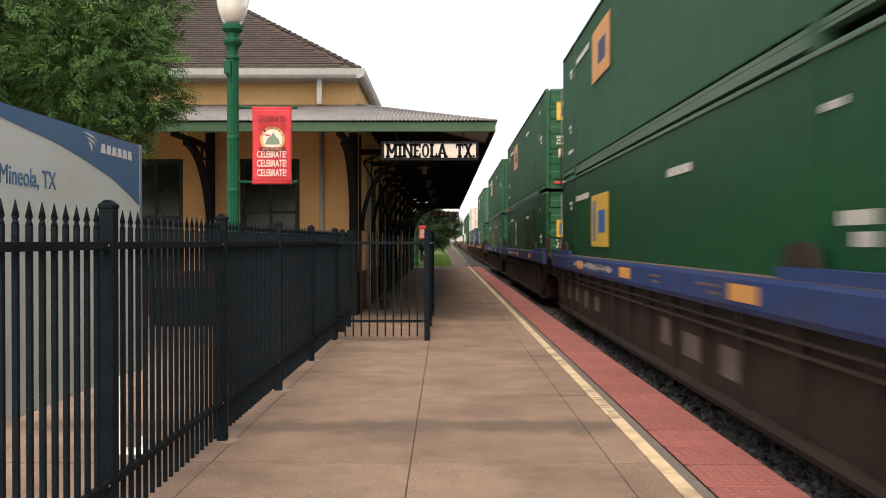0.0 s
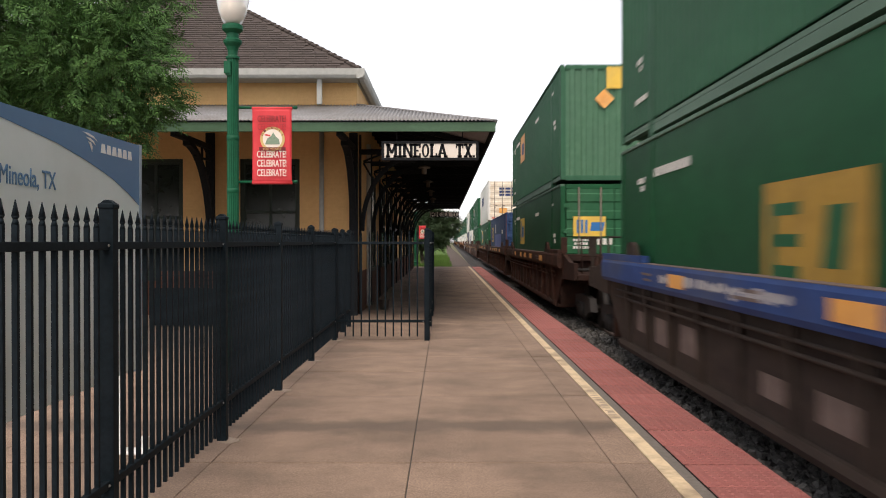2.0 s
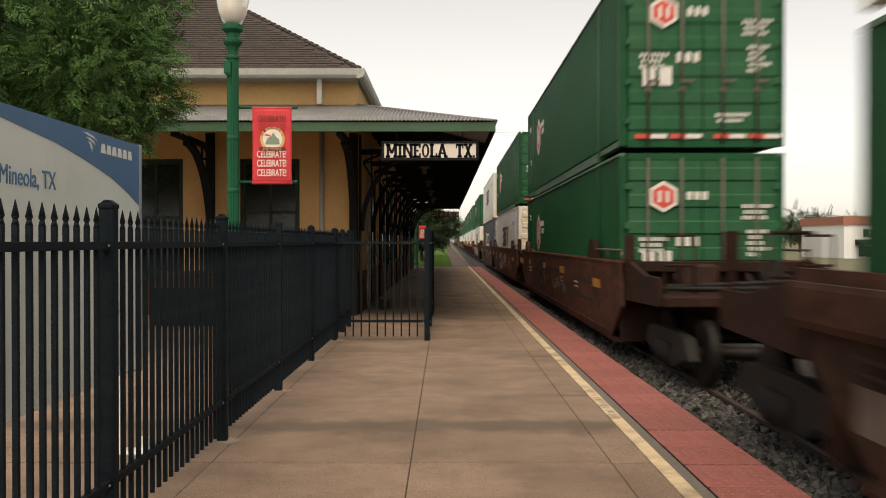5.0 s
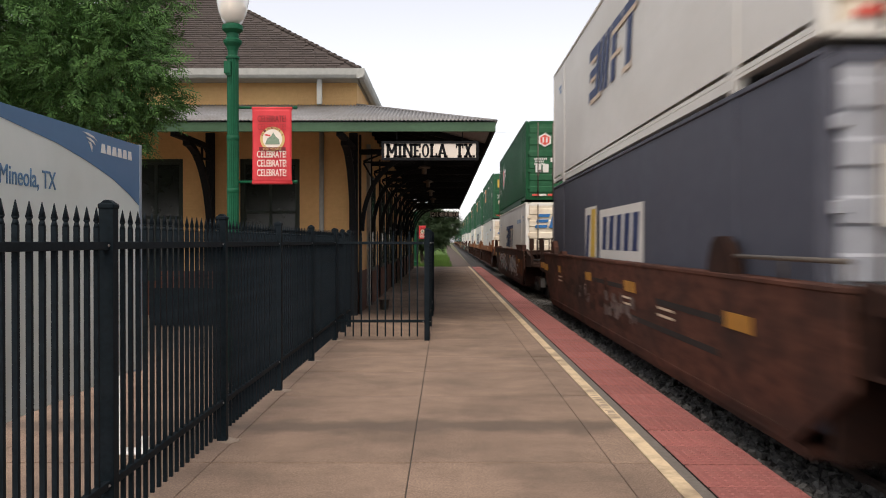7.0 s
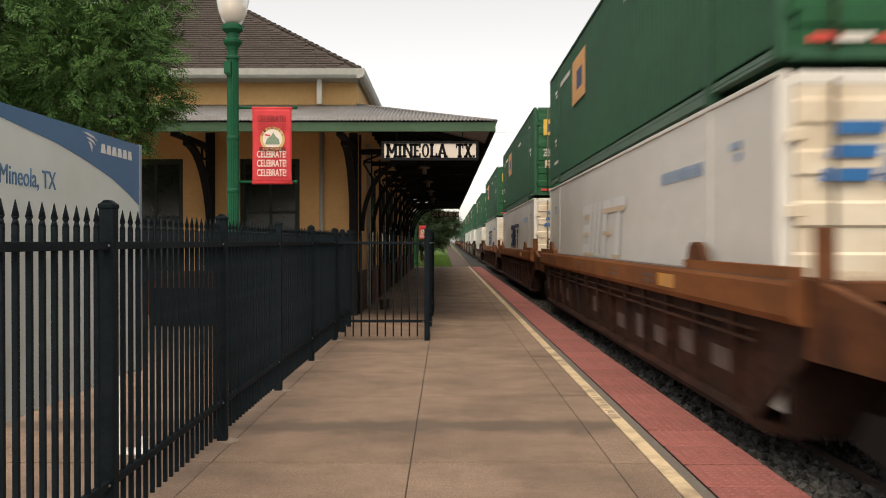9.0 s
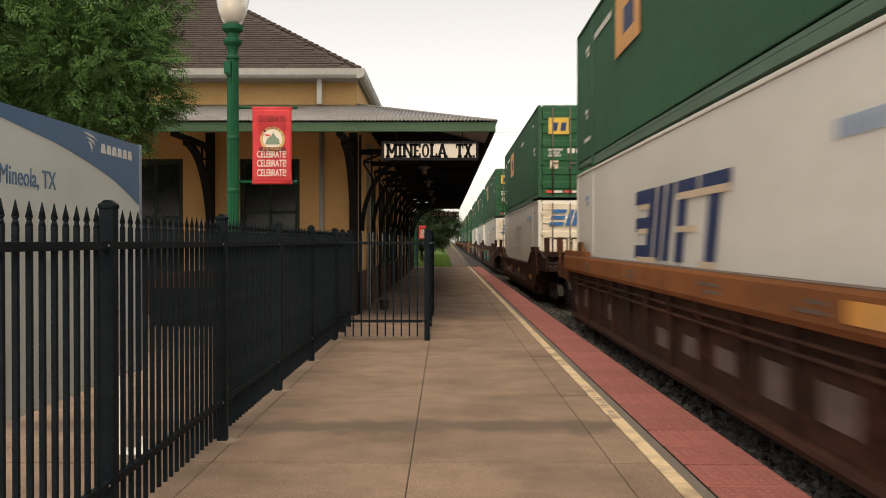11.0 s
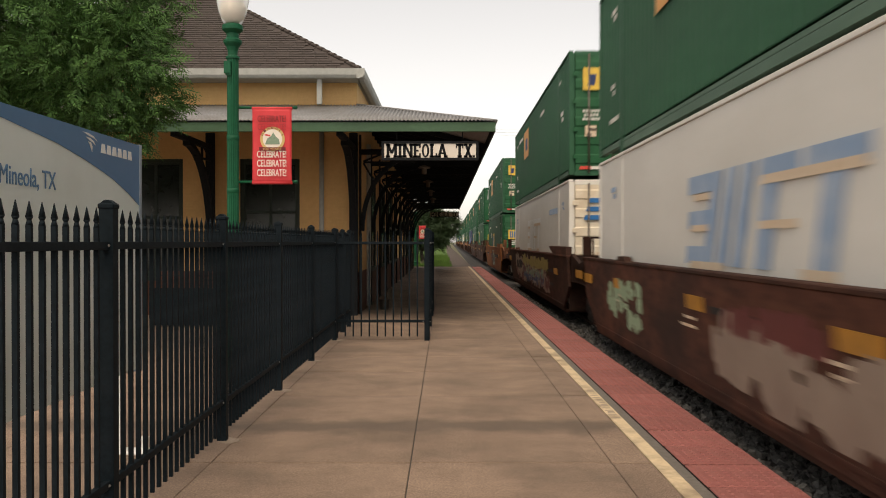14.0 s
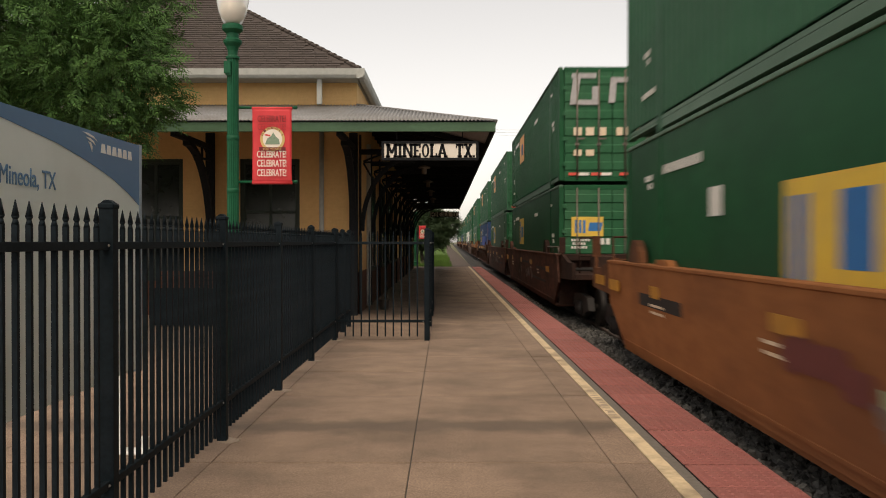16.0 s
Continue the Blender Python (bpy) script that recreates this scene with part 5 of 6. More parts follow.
def wide_door_mark(z0, z1, x0=-0.98, x1=1.02):
    """A curl of bars, slanting strokes and two flags, bold, across both doors."""
    h, L = (z1 - z0) / 5, x1 - x0
    return many(*[bars_door(x0 + 0.05 * k, 1, 0.42, 0, z0 + 2 * k * h, z0 + (2 * k + 1.1) * h, 0.03, 0.012) for k in range(3)],
                *[bars_door(x0 + 0.5 + 0.19 * k, 1, 0.135, 0, z0, z1, 0.14, 0.012) for k in range(4)],
                bars_door(x0 + 1.29, 1, 0.14, 0, z0, z1, 0.12, 0.012), bars_door(x0 + 1.42, 1, 0.28, 0, z1 - h * 1.2, z1, 0.03, 0.014),
                bars_door(x0 + 1.73, 1, 0.15, 0, z0, z1 - h, 0.1, 0.012), bars_door(x0 + 1.66, 1, 0.42, 0, z1 - h * 1.2, z1, 0.03, 0.014))


def tiny_side(y0, rows, n, z, w=0.055, h=0.075):
    """Lines of small stencilled characters on the side, as bars of their size."""
    return many(*[bars_side(y0, max(2, n - (k * 2) % 3), w, w * 0.5, z - k * h * 1.45, z - k * h * 1.45 + h) for k in range(rows)])


def tiny_door(x0, rows, n, z, w=0.045, h=0.06):
    return many(*[bars_door(x0 + 0.03 * (k % 2), max(2, n - (k * 2) % 3), w, w * 0.5, z - k * h * 1.5, z - k * h * 1.5 + h) for k in range(rows)])


STENCIL_DOOR = many(tiny_door(0.62, 3, 7, 2.02), tiny_door(-1.0, 3, 7, 1.5), tiny_door(0.7, 5, 5, 1.62), tiny_door(-0.42, 1, 3, 1.42, 0.09, 0.15), tiny_door(0.2, 2, 8, 0.56))
STENCIL_SIDE = many(tiny_side(12.3, 1, 16, 2.34, 0.07, 0.11), tiny_side(14.55, 2, 5, 2.3), tiny_side(14.7, 2, 4, 1.1), tiny_side(1.0, 2, 5, 1.6, 0.07, 0.1), tiny_side(1.45, 1, 4, 2.42, 0.06, 0.06), tiny_side(5.2, 1, 10, 2.28, 0.07, 0.1), tiny_side(14.4, 1, 9, 0.55))
PLATE = ("mark_plate", M["mark_yellow"], many(bars_side(10.2, 1, 1.75, 0, 1.4, 2.35)), "yellow plate with blue mark")
PLATE_INK = ("plate_mark", M["mark_blue"], many(bars_side(11.5, 1, 0.25, 0, 1.5, 2.25, 0, 0.008), bars_side(10.5, 1, 0.7, 0, 1.65, 2.05, 0, 0.008)), "dark mark on the plate")
D_PLATE = ("mark_plate", M["mark_yellow"], bars_door(-1.0, 1, 0.78, 0, 1.62, 2.1, 0, 0.012), "yellow plate with blue mark")
D_INK = ("plate_mark", M["mark_blue"], many(bars_door(-0.92, 3, 0.06, 0.04, 1.7, 2.02, 0, 0.016), bars_door(-0.6, 1, 0.32, 0, 1.75, 1.96, 0.04, 0.016)), "dark mark on the plate")
GREEN_MARKS = [PLATE, PLATE_INK, D_PLATE, D_INK, ("stencil", M["mark_pale"], STENCIL_DOOR, "white stencilled bars"), ("stencil", M["mark_pale"], STENCIL_SIDE, "white stencilled bars"),
               ("placard", M["mark_pale"], diamond(0.62, 1.22, 0.2), "white diamond placard")]
OLD_MARKS = [("mark_plate", M["mark_orange"], bars_side(10.1, 1, 1.8, 0, 1.55, 2.5), "faded orange plate"), ("plate_mark", M["mark_navy"], bars_side(10.5, 1, 0.75, 0, 1.8, 2.2, 0, 0.008), "dark mark on the plate"),
             ("stencil", M["mark_pale"], STENCIL_SIDE, "white stencilled bars"), ("stencil", M["mark_pale"], STENCIL_DOOR, "white stencilled bars"),
             ("mark_plate", M["mark_yellow"], many(bars_door(-1.0, 1, 0.62, 0, 2.0, 2.5, 0, 0.012), bars_door(0.1, 1, 0.5, 0, 1.1, 1.4, 0, 0.012)), "orange plate"), ("plate_mark", M["mark_navy"], many(bars_door(-0.9, 2, 0.16, 0.1, 2.1, 2.35, 0.04, 0.018)), "dark mark on the plate"), ("placard", M["mark_peel"], many(bars_door(-0.95, 1, 0.25, 0, 0.95, 1.2, 0, 0.012), bars_door(0.65, 1, 0.5, 0, 1.1, 1.35, 0, 0.012)), "pale placard"),
             ("placard", M["mark_pale"], diamond(0.35, 2.3, 0.2), "white diamond placard")]
FRONT_MARKS = [OLD_MARKS[0], OLD_MARKS[1], OLD_MARKS[2], ("mark_plate", M["mark_yellow"], bars_door(-0.2, 1, 0.95, 0, 2.3, 2.82), "yellow plate"), ("placard", M["mark_orange"], diamond(-0.25, 2.05, 0.24), "orange diamond placard"),
               ("stencil", M["mark_pale"], many(bars_door(0.55, 2, 0.2, 0.05, 1.55, 1.75), bars_door(0.55, 1, 0.4, 0, 0.75, 0.98), *[bars_door(0.6, 1, 0.35, 0, 1.05 + k * 0.1, 1.1 + k * 0.1) for k in range(5)]), "white stencilled bars")]
WORD_BARS = many(bars_side(9.1, 1, 1.15, 0, 1.2, 1.28, 0, 0.010), bars_side(9.6, 1, 0.6, 0, 1.6, 1.67, 0, 0.010), bars_side(9.5, 1, 0.6, 0, 1.93, 2.0, 0, 0.010), bars_side(6.15, 1, 1.9, 0, 1.98, 2.06, 0, 0.010), bars_side(7.3, 1, 0.8, 0, 1.6, 1.67, 0, 0.010), bars_side(6.6, 1, 0.6, 0, 1.2, 1.28, 0, 0.010))

WORD_TAN = ("wordmark_bar", M["mark_peel"], WORD_BARS, "tan peeled underline bars")
BLUE_SIDE = ("wordmark", M["mark_navy"], wide_mark(6.1, 10.3, 1.25, 2.2), "dark blue slanting wordmark shape")
PEEL_SIDE = ("wordmark", M["white"], wide_mark(6.1, 10.3, 1.25, 2.2), "peeled pale wordmark shape")
WHITE_ST = ("stencil", M["faded_blue"], many(tiny_side(2.1, 1, 16, 2.2, 0.075, 0.14), tiny_side(14.6, 2, 5, 2.3), tiny_side(0.9, 2, 4, 2.35)), "faded grey-blue stencilled bars")
BLUE_DOOR = ("wordmark", M["mark_blue"], wide_door_mark(1.98, 2.46), "blue slanting wordmark shape")
WHITE_RUST = ("stencil", M["mark_peel"], many(bars_door(-1.0, 7, 0.12, 0.04, 1.15, 1.25), bars_door(0.1, 6, 0.12, 0.04, 1.15, 1.25), bars_door(-0.95, 4, 0.12, 0.04, 0.7, 0.8)), "faded stencilled bars")

def smear_marks(bm):
    """Ragged overlapping strokes where old paint was covered."""
    g = random.Random(31)
    for k in range(26):
        y, z = g.uniform(3.0, 7.4), g.uniform(0.7, 2.3)
        w, h = g.uniform(0.15, 0.5), g.uniform(0.25, 0.55)
        pts = []
        for i in range(12):
            a = 2 * math.pi * i / 12
            q = g.uniform(0.7, 1.2)
            pts.append((y + w * q * math.cos(a), min(2.55, max(0.3, z + h * q * math.sin(a)))))
        prism(bm, pts, "x", -CW + 0.0085 - 0.0004 * k, -CW + 0.0105)


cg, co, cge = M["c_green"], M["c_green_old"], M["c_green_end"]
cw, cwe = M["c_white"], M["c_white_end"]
KINDS = {
    "g": container("green steel container with yellow plate, lower tier", cg, cge, 0.0, marks=GREEN_MARKS),
    "k": container("green steel container with lower yellow plate, lower tier", cg, cge, 0.0, marks=[
        ("mark_plate", M["mark_yellow"], bars_side(8.1, 1, 1.9, 0, 1.05, 1.98), "yellow plate with blue mark"), ("plate_mark", M["mark_blue"], many(bars_side(8.5, 1, 0.5, 0, 1.3, 1.85, 0, 0.008), bars_side(9.5, 3, 0.1, 0.06, 1.2, 1.85, 0, 0.008)), "dark mark on the plate"),
        ("placard", M["mark_pale"], bars_side(11.6, 1, 0.4, 0, 1.75, 2.05), "pale placard")] + GREEN_MARKS[2:]),
    "n": container("green container with narrow yellow plate and rusty overpainted smear", cg, cge, 0.0, marks=[
        ("mark_plate", M["mark_yellow"], bars_side(10.55, 1, 0.8, 0, 1.35, 2.3), "narrow yellow plate"), ("plate_mark", M["mark_blue"], bars_side(10.62, 1, 0.62, 0, 1.62, 2.0, 0.1, 0.008), "blue mark on the plate"),
        ("smear", M["smear"], smear_marks, "dark rusty overpainted smear"), ("stencil", M["mark_pale"], STENCIL_SIDE, "white stencilled bars")] + GREEN_MARKS[2:5] + GREEN_MARKS[6:]),
    "q": container("green steel container with a dull faded yellow plate, lower tier", cg, cge, 0.0, marks=[
        ("mark_plate", M["mark_dull"], bars_side(8.1, 1, 1.9, 0, 1.05, 1.98), "dull yellow plate"), ("plate_mark", M["c_green_end"], many(*[bars_side(9.25, 1, 0.55, 0, 1.2 + 0.25 * k, 1.3 + 0.25 * k, 0, 0.008) for k in range(3)], bars_side(9.72, 1, 0.12, 0, 1.2, 1.8, 0, 0.010), bars_side(8.4, 1, 0.35, 0, 1.3, 1.75, 0.1, 0.008)), "dark mark on the plate")] + GREEN_MARKS[2:]),
    "G": container("faded green ribbed container stacked on top", co, cge, 0.036, rail=M["rail_green"], marks=OLD_MARKS),
    "F": container("faded green ribbed container with plain front end on top", co, M["c_green_pale"], 0.036, doors=False, rail=M["rail_green"], marks=FRONT_MARKS),
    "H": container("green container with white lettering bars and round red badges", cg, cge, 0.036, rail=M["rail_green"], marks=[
        ("badge", M["mark_pale"], many(hexagon_side(12.5, 1.75, 0.56, 0.006), hexagon_door(-0.62, 2.2, 0.25, 0.012)), "white hexagonal badge"), ("badge", M["mark_red"], many(hexagon_side(12.5, 1.75, 0.44, 0.008), hexagon_door(-0.62, 2.2, 0.19, 0.016)), "red badge field"), ("badge", M["mark_pale"], many(bars_side(12.28, 2, 0.13, 0.16, 1.55, 1.95, 0, 0.010), bars_side(12.4, 1, 0.2, 0, 1.71, 1.79, 0, 0.010), bars_door(-0.71, 2, 0.055, 0.07, 2.11, 2.29, 0, 0.02)), "white bars on the badge"), ("stencil", M["mark_pale"], many(tiny_side(11.1, 2, 6, 1.95, 0.1, 0.15), tiny_side(14.9, 2, 6, 2.3), tiny_side(14.8, 2, 4, 1.2)), "white stencilled bars"),
        ("stencil", M["mark_pale"], many(STENCIL_DOOR, tiny_door(-0.25, 1, 3, 2.15, 0.08, 0.13), bars_door(-0.95, 2, 0.2, 0.06, 1.05, 1.35)), "white stencilled bars")]),
    "C": container("green container with large white scrawled letters on the doors", cg, cge, 0.036, rail=M["rail_green"], marks=OLD_MARKS[:3] + [
        ("scrawl", M["graffiti_a"], many(bars_door(-1.05, 1, 0.18, 0, 1.95, 2.7, 0.1, 0.014), bars_door(-1.0, 1, 0.6, 0, 2.6, 2.72, 0, 0.014), bars_door(-0.95, 1, 0.6, 0, 1.95, 2.07, 0, 0.014), bars_door(-0.5, 1, 0.16, 0, 2.0, 2.4, 0, 0.014), bars_door(-0.1, 1, 0.16, 0, 2.0, 2.6, 0.05, 0.014), bars_door(-0.05, 1, 0.5, 0, 2.5, 2.62, 0, 0.014), bars_door(0.4, 1, 0.5, 0, 2.0, 2.12, 0, 0.014), bars_door(0.6, 1, 0.16, 0, 2.05, 2.6, 0.1, 0.014)), "white scrawled letters"),
        ("stencil", M["mark_peel"], many(bars_door(-0.95, 3, 0.2, 0.1, 1.2, 1.4), bars_door(0.1, 4, 0.15, 0.08, 1.2, 1.4), bars_door(-0.95, 2, 0.2, 0.1, 0.7, 0.85)), "pale stencilled bars")]),
    "S": container("white container with dark blue lettering bars stacked on top", cw, cwe, 0.004, rail=cw, marks=[
        ("wordmark", M["mark_navy"], many(*[bars_door(-0.55 + k * 0.43, 1, 0.36, 0, 1.80 + j * 0.22, 1.945 + j * 0.22, 0, 0.012) for k in range(3) for j in range(3)]), "dark blue lettering bars"),
        ("wordmark", M["mark_navy"], many(bars_side(8.8, 5, 0.55, 0.2, 1.5, 2.15, 0.1)), "dark blue lettering bars"),
        ("placard", M["mark_orange"], many(bars_door(-0.55, 1, 0.55, 0, 0.6, 0.95, 0, 0.012)), "orange label"), WHITE_RUST]),
    "W": container("white container with blue wordmark shapes stacked on top", cw, cwe, 0.004, rail=cw, marks=[BLUE_SIDE, WORD_TAN, WHITE_ST, BLUE_DOOR, WHITE_RUST]),
    "w": container("white container with blue wordmark shapes, lower tier", cw, cwe, 0.0, marks=[BLUE_SIDE, WORD_TAN, WHITE_ST, BLUE_DOOR, WHITE_RUST]),
    "v": container("white container with peeled wordmark, lower tier", cw, cwe, 0.0, marks=[PEEL_SIDE, WORD_TAN, WHITE_ST, BLUE_DOOR, WHITE_RUST]),
    "u": container("lower-built white container with peeled wordmark, lower tier", cw, cwe, 0.0, CH=2.75, marks=[PEEL_SIDE, WORD_TAN, WHITE_ST, BLUE_DOOR, WHITE_RUST]),
    "p": container("plain white container with faded blue mark and bare ribbed end", cw, cwe, 0.0, doors=False, marks=[("wordmark", M["faded_blue"], wide_mark(6.1, 10.3, 1.25, 2.2), "faded blue wordmark shape"), WORD_TAN, WHITE_ST]),
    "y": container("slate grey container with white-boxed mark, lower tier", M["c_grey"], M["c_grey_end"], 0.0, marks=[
        ("wordmark", M["mark_pale"], bars_side(5.7, 1, 3.5, 0, 1.2, 2.05), "white box"), ("wordmark", M["mark_navy"], many(bars_side(5.95, 5, 0.42, 0.2, 1.35, 1.92, 0.1, 0.009)), "dark blue strokes"), ("wordmark", M["mark_pale"], bars_side(9.55, 1, 1.3, 0, 1.0, 2.15), "white shield patch"), ("wordmark", M["mark_yellow"], bars_side(9.6, 1, 0.5, 0, 1.15, 2.1, 0.1, 0.009), "yellow patch"), ("wordmark", M["mark_navy"], bars_side(10.25, 1, 0.35, 0, 1.2, 2.0, 0.2, 0.009), "navy patch"),
        ("placard", M["mark_pale"], many(bars_door(-0.9, 1, 0.7, 0, 1.6, 2.2, 0, 0.012), bars_door(0.2, 1, 0.6, 0, 1.0, 1.3, 0, 0.012)), "white door panel")]),
    "b": container("blue container with red end posts and yellow plates, lower tier", M["c_blue"], M["c_blue"], 0.004, posts=M["c_blue"], rail=M["c_blue"], marks=[
        ("mark_plate", M["mark_yellow"], bars_side(12.42, 1, 1.5, 0, 1.48, 2.36), "yellow plate"), ("plate_mark", M["mark_navy"], many(bars_side(13.65, 1, 0.14, 0, 1.58, 2.26, 0, 0.010), *[bars_side(13.2, 1, 0.42, 0, 1.58 + 0.28 * k, 1.7 + 0.28 * k, 0, 0.010) for k in range(3)], bars_side(12.55, 1, 0.45, 0, 1.75, 2.2, 0.1, 0.010), bars_side(12.75, 1, 0.2, 0, 1.6, 1.75, 0.1, 0.010)), "dark mark on the plate"),
        ("patch", M["c_blue_new"], bars_side(4.4, 1, 6.3, 0, 0.25, 1.9), "brighter blue repainted patch"), ("end_band", M["c_red"], many(bars_side(0.05, 1, 0.5, 0, 0.2, 2.78), bars_side(15.85, 1, 0.28, 0, 0.2, 2.78)), "dull red end band"),
        ("stencil", M["mark_pale"], many(bars_side(9.6, 1, 0.5, 0, 2.0, 2.5), bars_side(3.0, 4, 0.2, 0.06, 1.9, 2.1), bars_side(9.6, 1, 0.4, 0, 0.5, 0.75)), "white stencilled bars"),
        ("mark_plate", M["mark_yellow"], many(bars_door(-0.8, 1, 0.25, 0, 1.35, 2.2, 0, 0.012), bars_door(-0.8, 1, 0.9, 0, 2.05, 2.2, 0, 0.012), bars_door(-0.8, 1, 0.9, 0, 1.35, 1.5, 0, 0.012), bars_door(0.0, 1, 0.7, 0, 1.35, 2.2, 0.1, 0.013)), "yellow plate shapes"),
        ("placard", M["mark_pale"], bars_door(0.0, 1, 0.3, 0, 0.9, 1.1, 0, 0.012), "white placard")]),
}

# ---- well cars ----
SILL_TOP = 1.53


def bogie(parent, yc):
    b = new("bogie")
    b.parent = parent
    b.matrix_basis = pose(0, yc, 0)
    for s in (-1, 1):
        bm = bmesh.new()
        xf = s * 1.0
        prism(bm, [(-1.15, 0.36), (-0.95, 0.62), (-0.45, 0.66), (0.45, 0.66), (0.95, 0.62), (1.15, 0.36), (0.8, 0.32), (0.45, 0.2), (-0.45, 0.2), (-0.8, 0.32)], "x", xf - 0.07, xf + 0.07)
        for k in (-0.2, 0.0, 0.2):
            rod(bm, (xf + s * 0.09, k, 0.22), (xf + s * 0.09, k, 0.5), 0.07, 0.07, 8)
        part("side_frame", bm, M["bogie"], b)
    for yw in (-0.85, 0.85):
        bm = bmesh.new()
        for s in (-1, 1):
            rod(bm, (s * 0.70, yw, 0.42), (s * 0.83, yw, 0.42), 0.42, 0.41, 24)
        rod(bm, (-0.95, yw, 0.42), (0.95, yw, 0.42), 0.08, 0.08, 10)
        part("wheelset", bm, M["wheel"], b, "worn steel wheels on an axle")
    return b


def blob(bm, y, z, ry, rz, g, lift):
    """An uneven patch of paint on the side towards the platform."""
    n = g.randint(9, 13)
    pts = []
    for i in range(n):
        a = 2 * math.pi * i / n
        k = g.uniform(0.72, 1.15)
        c, d = math.cos(a), math.sin(a)
        pts.append((y + ry * k * math.copysign(abs(c) ** 0.6, c), min(SILL_TOP - 0.09, max(0.42, z + rz * k * math.copysign(abs(d) ** 0.6, d)))))
    prism(bm, pts, "x", -1.461 - lift, -1.459 - lift)


def lean(bm):
    """The flush side plates lean in a little towards the rails."""
    for v in bm.verts:
        v.co.x -= math.copysign((SILL_TOP - v.co.z) * 0.06, v.co.x)


def well_car(label, paint, low, plates, graffiti=None, last=True, single=False, seed=0, flush=False, dip=0.0):
    """One well unit; y = 0 at the near end of its container, z = 0 on the rails."""
    g = random.Random(seed)
    ends = M["w_orange_end"] if paint == M["w_orange"] else M["w_dark"] if paint == M["w_blue"] else M["w_end"]
    c = thing("well_car", pose(0, 0, 0), label, "freight car", group="well cars of the train")
    for s in (-1, 1):
        o = lambda a, b: (min(s * a, s * b), max(s * a, s * b))
        if flush:
            bm = bmesh.new()
            prism(bm, [(-0.75, 0.85), (0.3, 0.28), (15.85, 0.28), (16.9, 0.85), (16.9, SILL_TOP - 0.05), *([(15.5, SILL_TOP - 0.05), (14.4, SILL_TOP - 0.05 - dip), (1.75, SILL_TOP - 0.05 - dip), (0.65, SILL_TOP - 0.05)] if dip else []), (-0.75, SILL_TOP - 0.05)], "x", *o(1.40, 1.455))
            lean(bm)
            part("side_plate", bm, low, c)
            bm = bmesh.new()
            if dip:
                # the chord drops between the end decks
                line = [(-0.75, 0.0), (0.65, 0.0), (1.75, -dip), (14.4, -dip), (15.5, 0.0), (16.9, 0.0)]
                prism(bm, [(y, SILL_TOP + d) for y, d in line] + [(y, SILL_TOP - 0.048 + d) for y, d in line[::-1]], "x", *o(1.31, 1.468))
            else:
                box(bm, *o(1.31, 1.468), -0.75, 16.9, SILL_TOP - 0.048, SILL_TOP, 0.01)
            part("top_chord", bm, paint, c)
            bm = bmesh.new()
            box(bm, *o(1.40, 1.468), 0.35, 15.8, 0.36, 0.39)
            lean(bm)
            part("weld_seam", bm, low, c)
            if s < 0:
                for yy, ln, z in ((12.6, 2.1, 0.98), (2.0, 3.0, 0.95)) if low == M["w_orange"] else ((1.2, 3.2, 1.05 - dip), (6.5, 2.6, 1.12 - dip), (2.0, 5.5, 0.72 - dip * 0.5)):
                    bm = bmesh.new()
                    box(bm, *o(1.40, 1.459), yy, yy + ln, z, z + (0.16 if low == M["w_orange"] else 0.07))
                    lean(bm)
                    part("slot", bm, M["bogie"], c, "dark slot in the side plate")
        else:
            bm = bmesh.new()
            prism(bm, [(s * 1.30, SILL_TOP), (s * 1.46, SILL_TOP), (s * 1.475, SILL_TOP - 0.04), (s * 1.475, SILL_TOP - 0.27), (s * 1.44, SILL_TOP - 0.33), (s * 1.30, SILL_TOP - 0.33)], "y", -0.75, 16.9)
            part("top_chord", bm, paint, c)
            bm = bmesh.new()
            prism(bm, [(-0.7, 0.95), (0.35, 0.3), (15.8, 0.3), (16.85, 0.95), (16.85, SILL_TOP - 0.332), (-0.7, SILL_TOP - 0.332)], "x", *o(1.30, 1.345))
            part("side_plate", bm, low, c)
            bm = bmesh.new()
            prism(bm, [(s * 1.345, 0.36), (s * 1.40, 0.36), (s * 1.42, 0.30), (s * 1.40, 0.24), (s * 1.30, 0.24), (s * 1.30, 0.29), (s * 1.345, 0.30)], "y", 0.4, 15.75)
            part("bottom_chord", bm, low, c)
            for z in (1.08, 0.98):
                bm = bmesh.new()
                rod(bm, (s * 1.40, 0.2, z), (s * 1.40, 16.0, z), 0.022, 0.022, 6)
                part("pipe", bm, low, c)
            for k in range(13):
                bm = bmesh.new()
                yy = 0.75 + k * 1.2
                prism(bm, [(s * 1.345, 0.361), (s * 1.40, 0.361), (s * 1.44, SILL_TOP - 0.335), (s * 1.345, SILL_TOP - 0.335)], "y", yy, yy + 0.07)
                part("rib", bm, low, c)
                if s < 0 and g.random() < 0.6:
                    bm = bmesh.new()
                    h0 = g.uniform(0.5, 0.6)
                    w0 = g.uniform(0.15, 0.3)
                    box(bm, -1.349, -1.3455, yy + w0, yy + w0 + g.uniform(0.45, 0.75), h0, h0 + g.uniform(0.2, 0.33))
                    part("faded_panel", bm, M["patch_faded"], c, "faded stencil panel")
        T = SILL_TOP
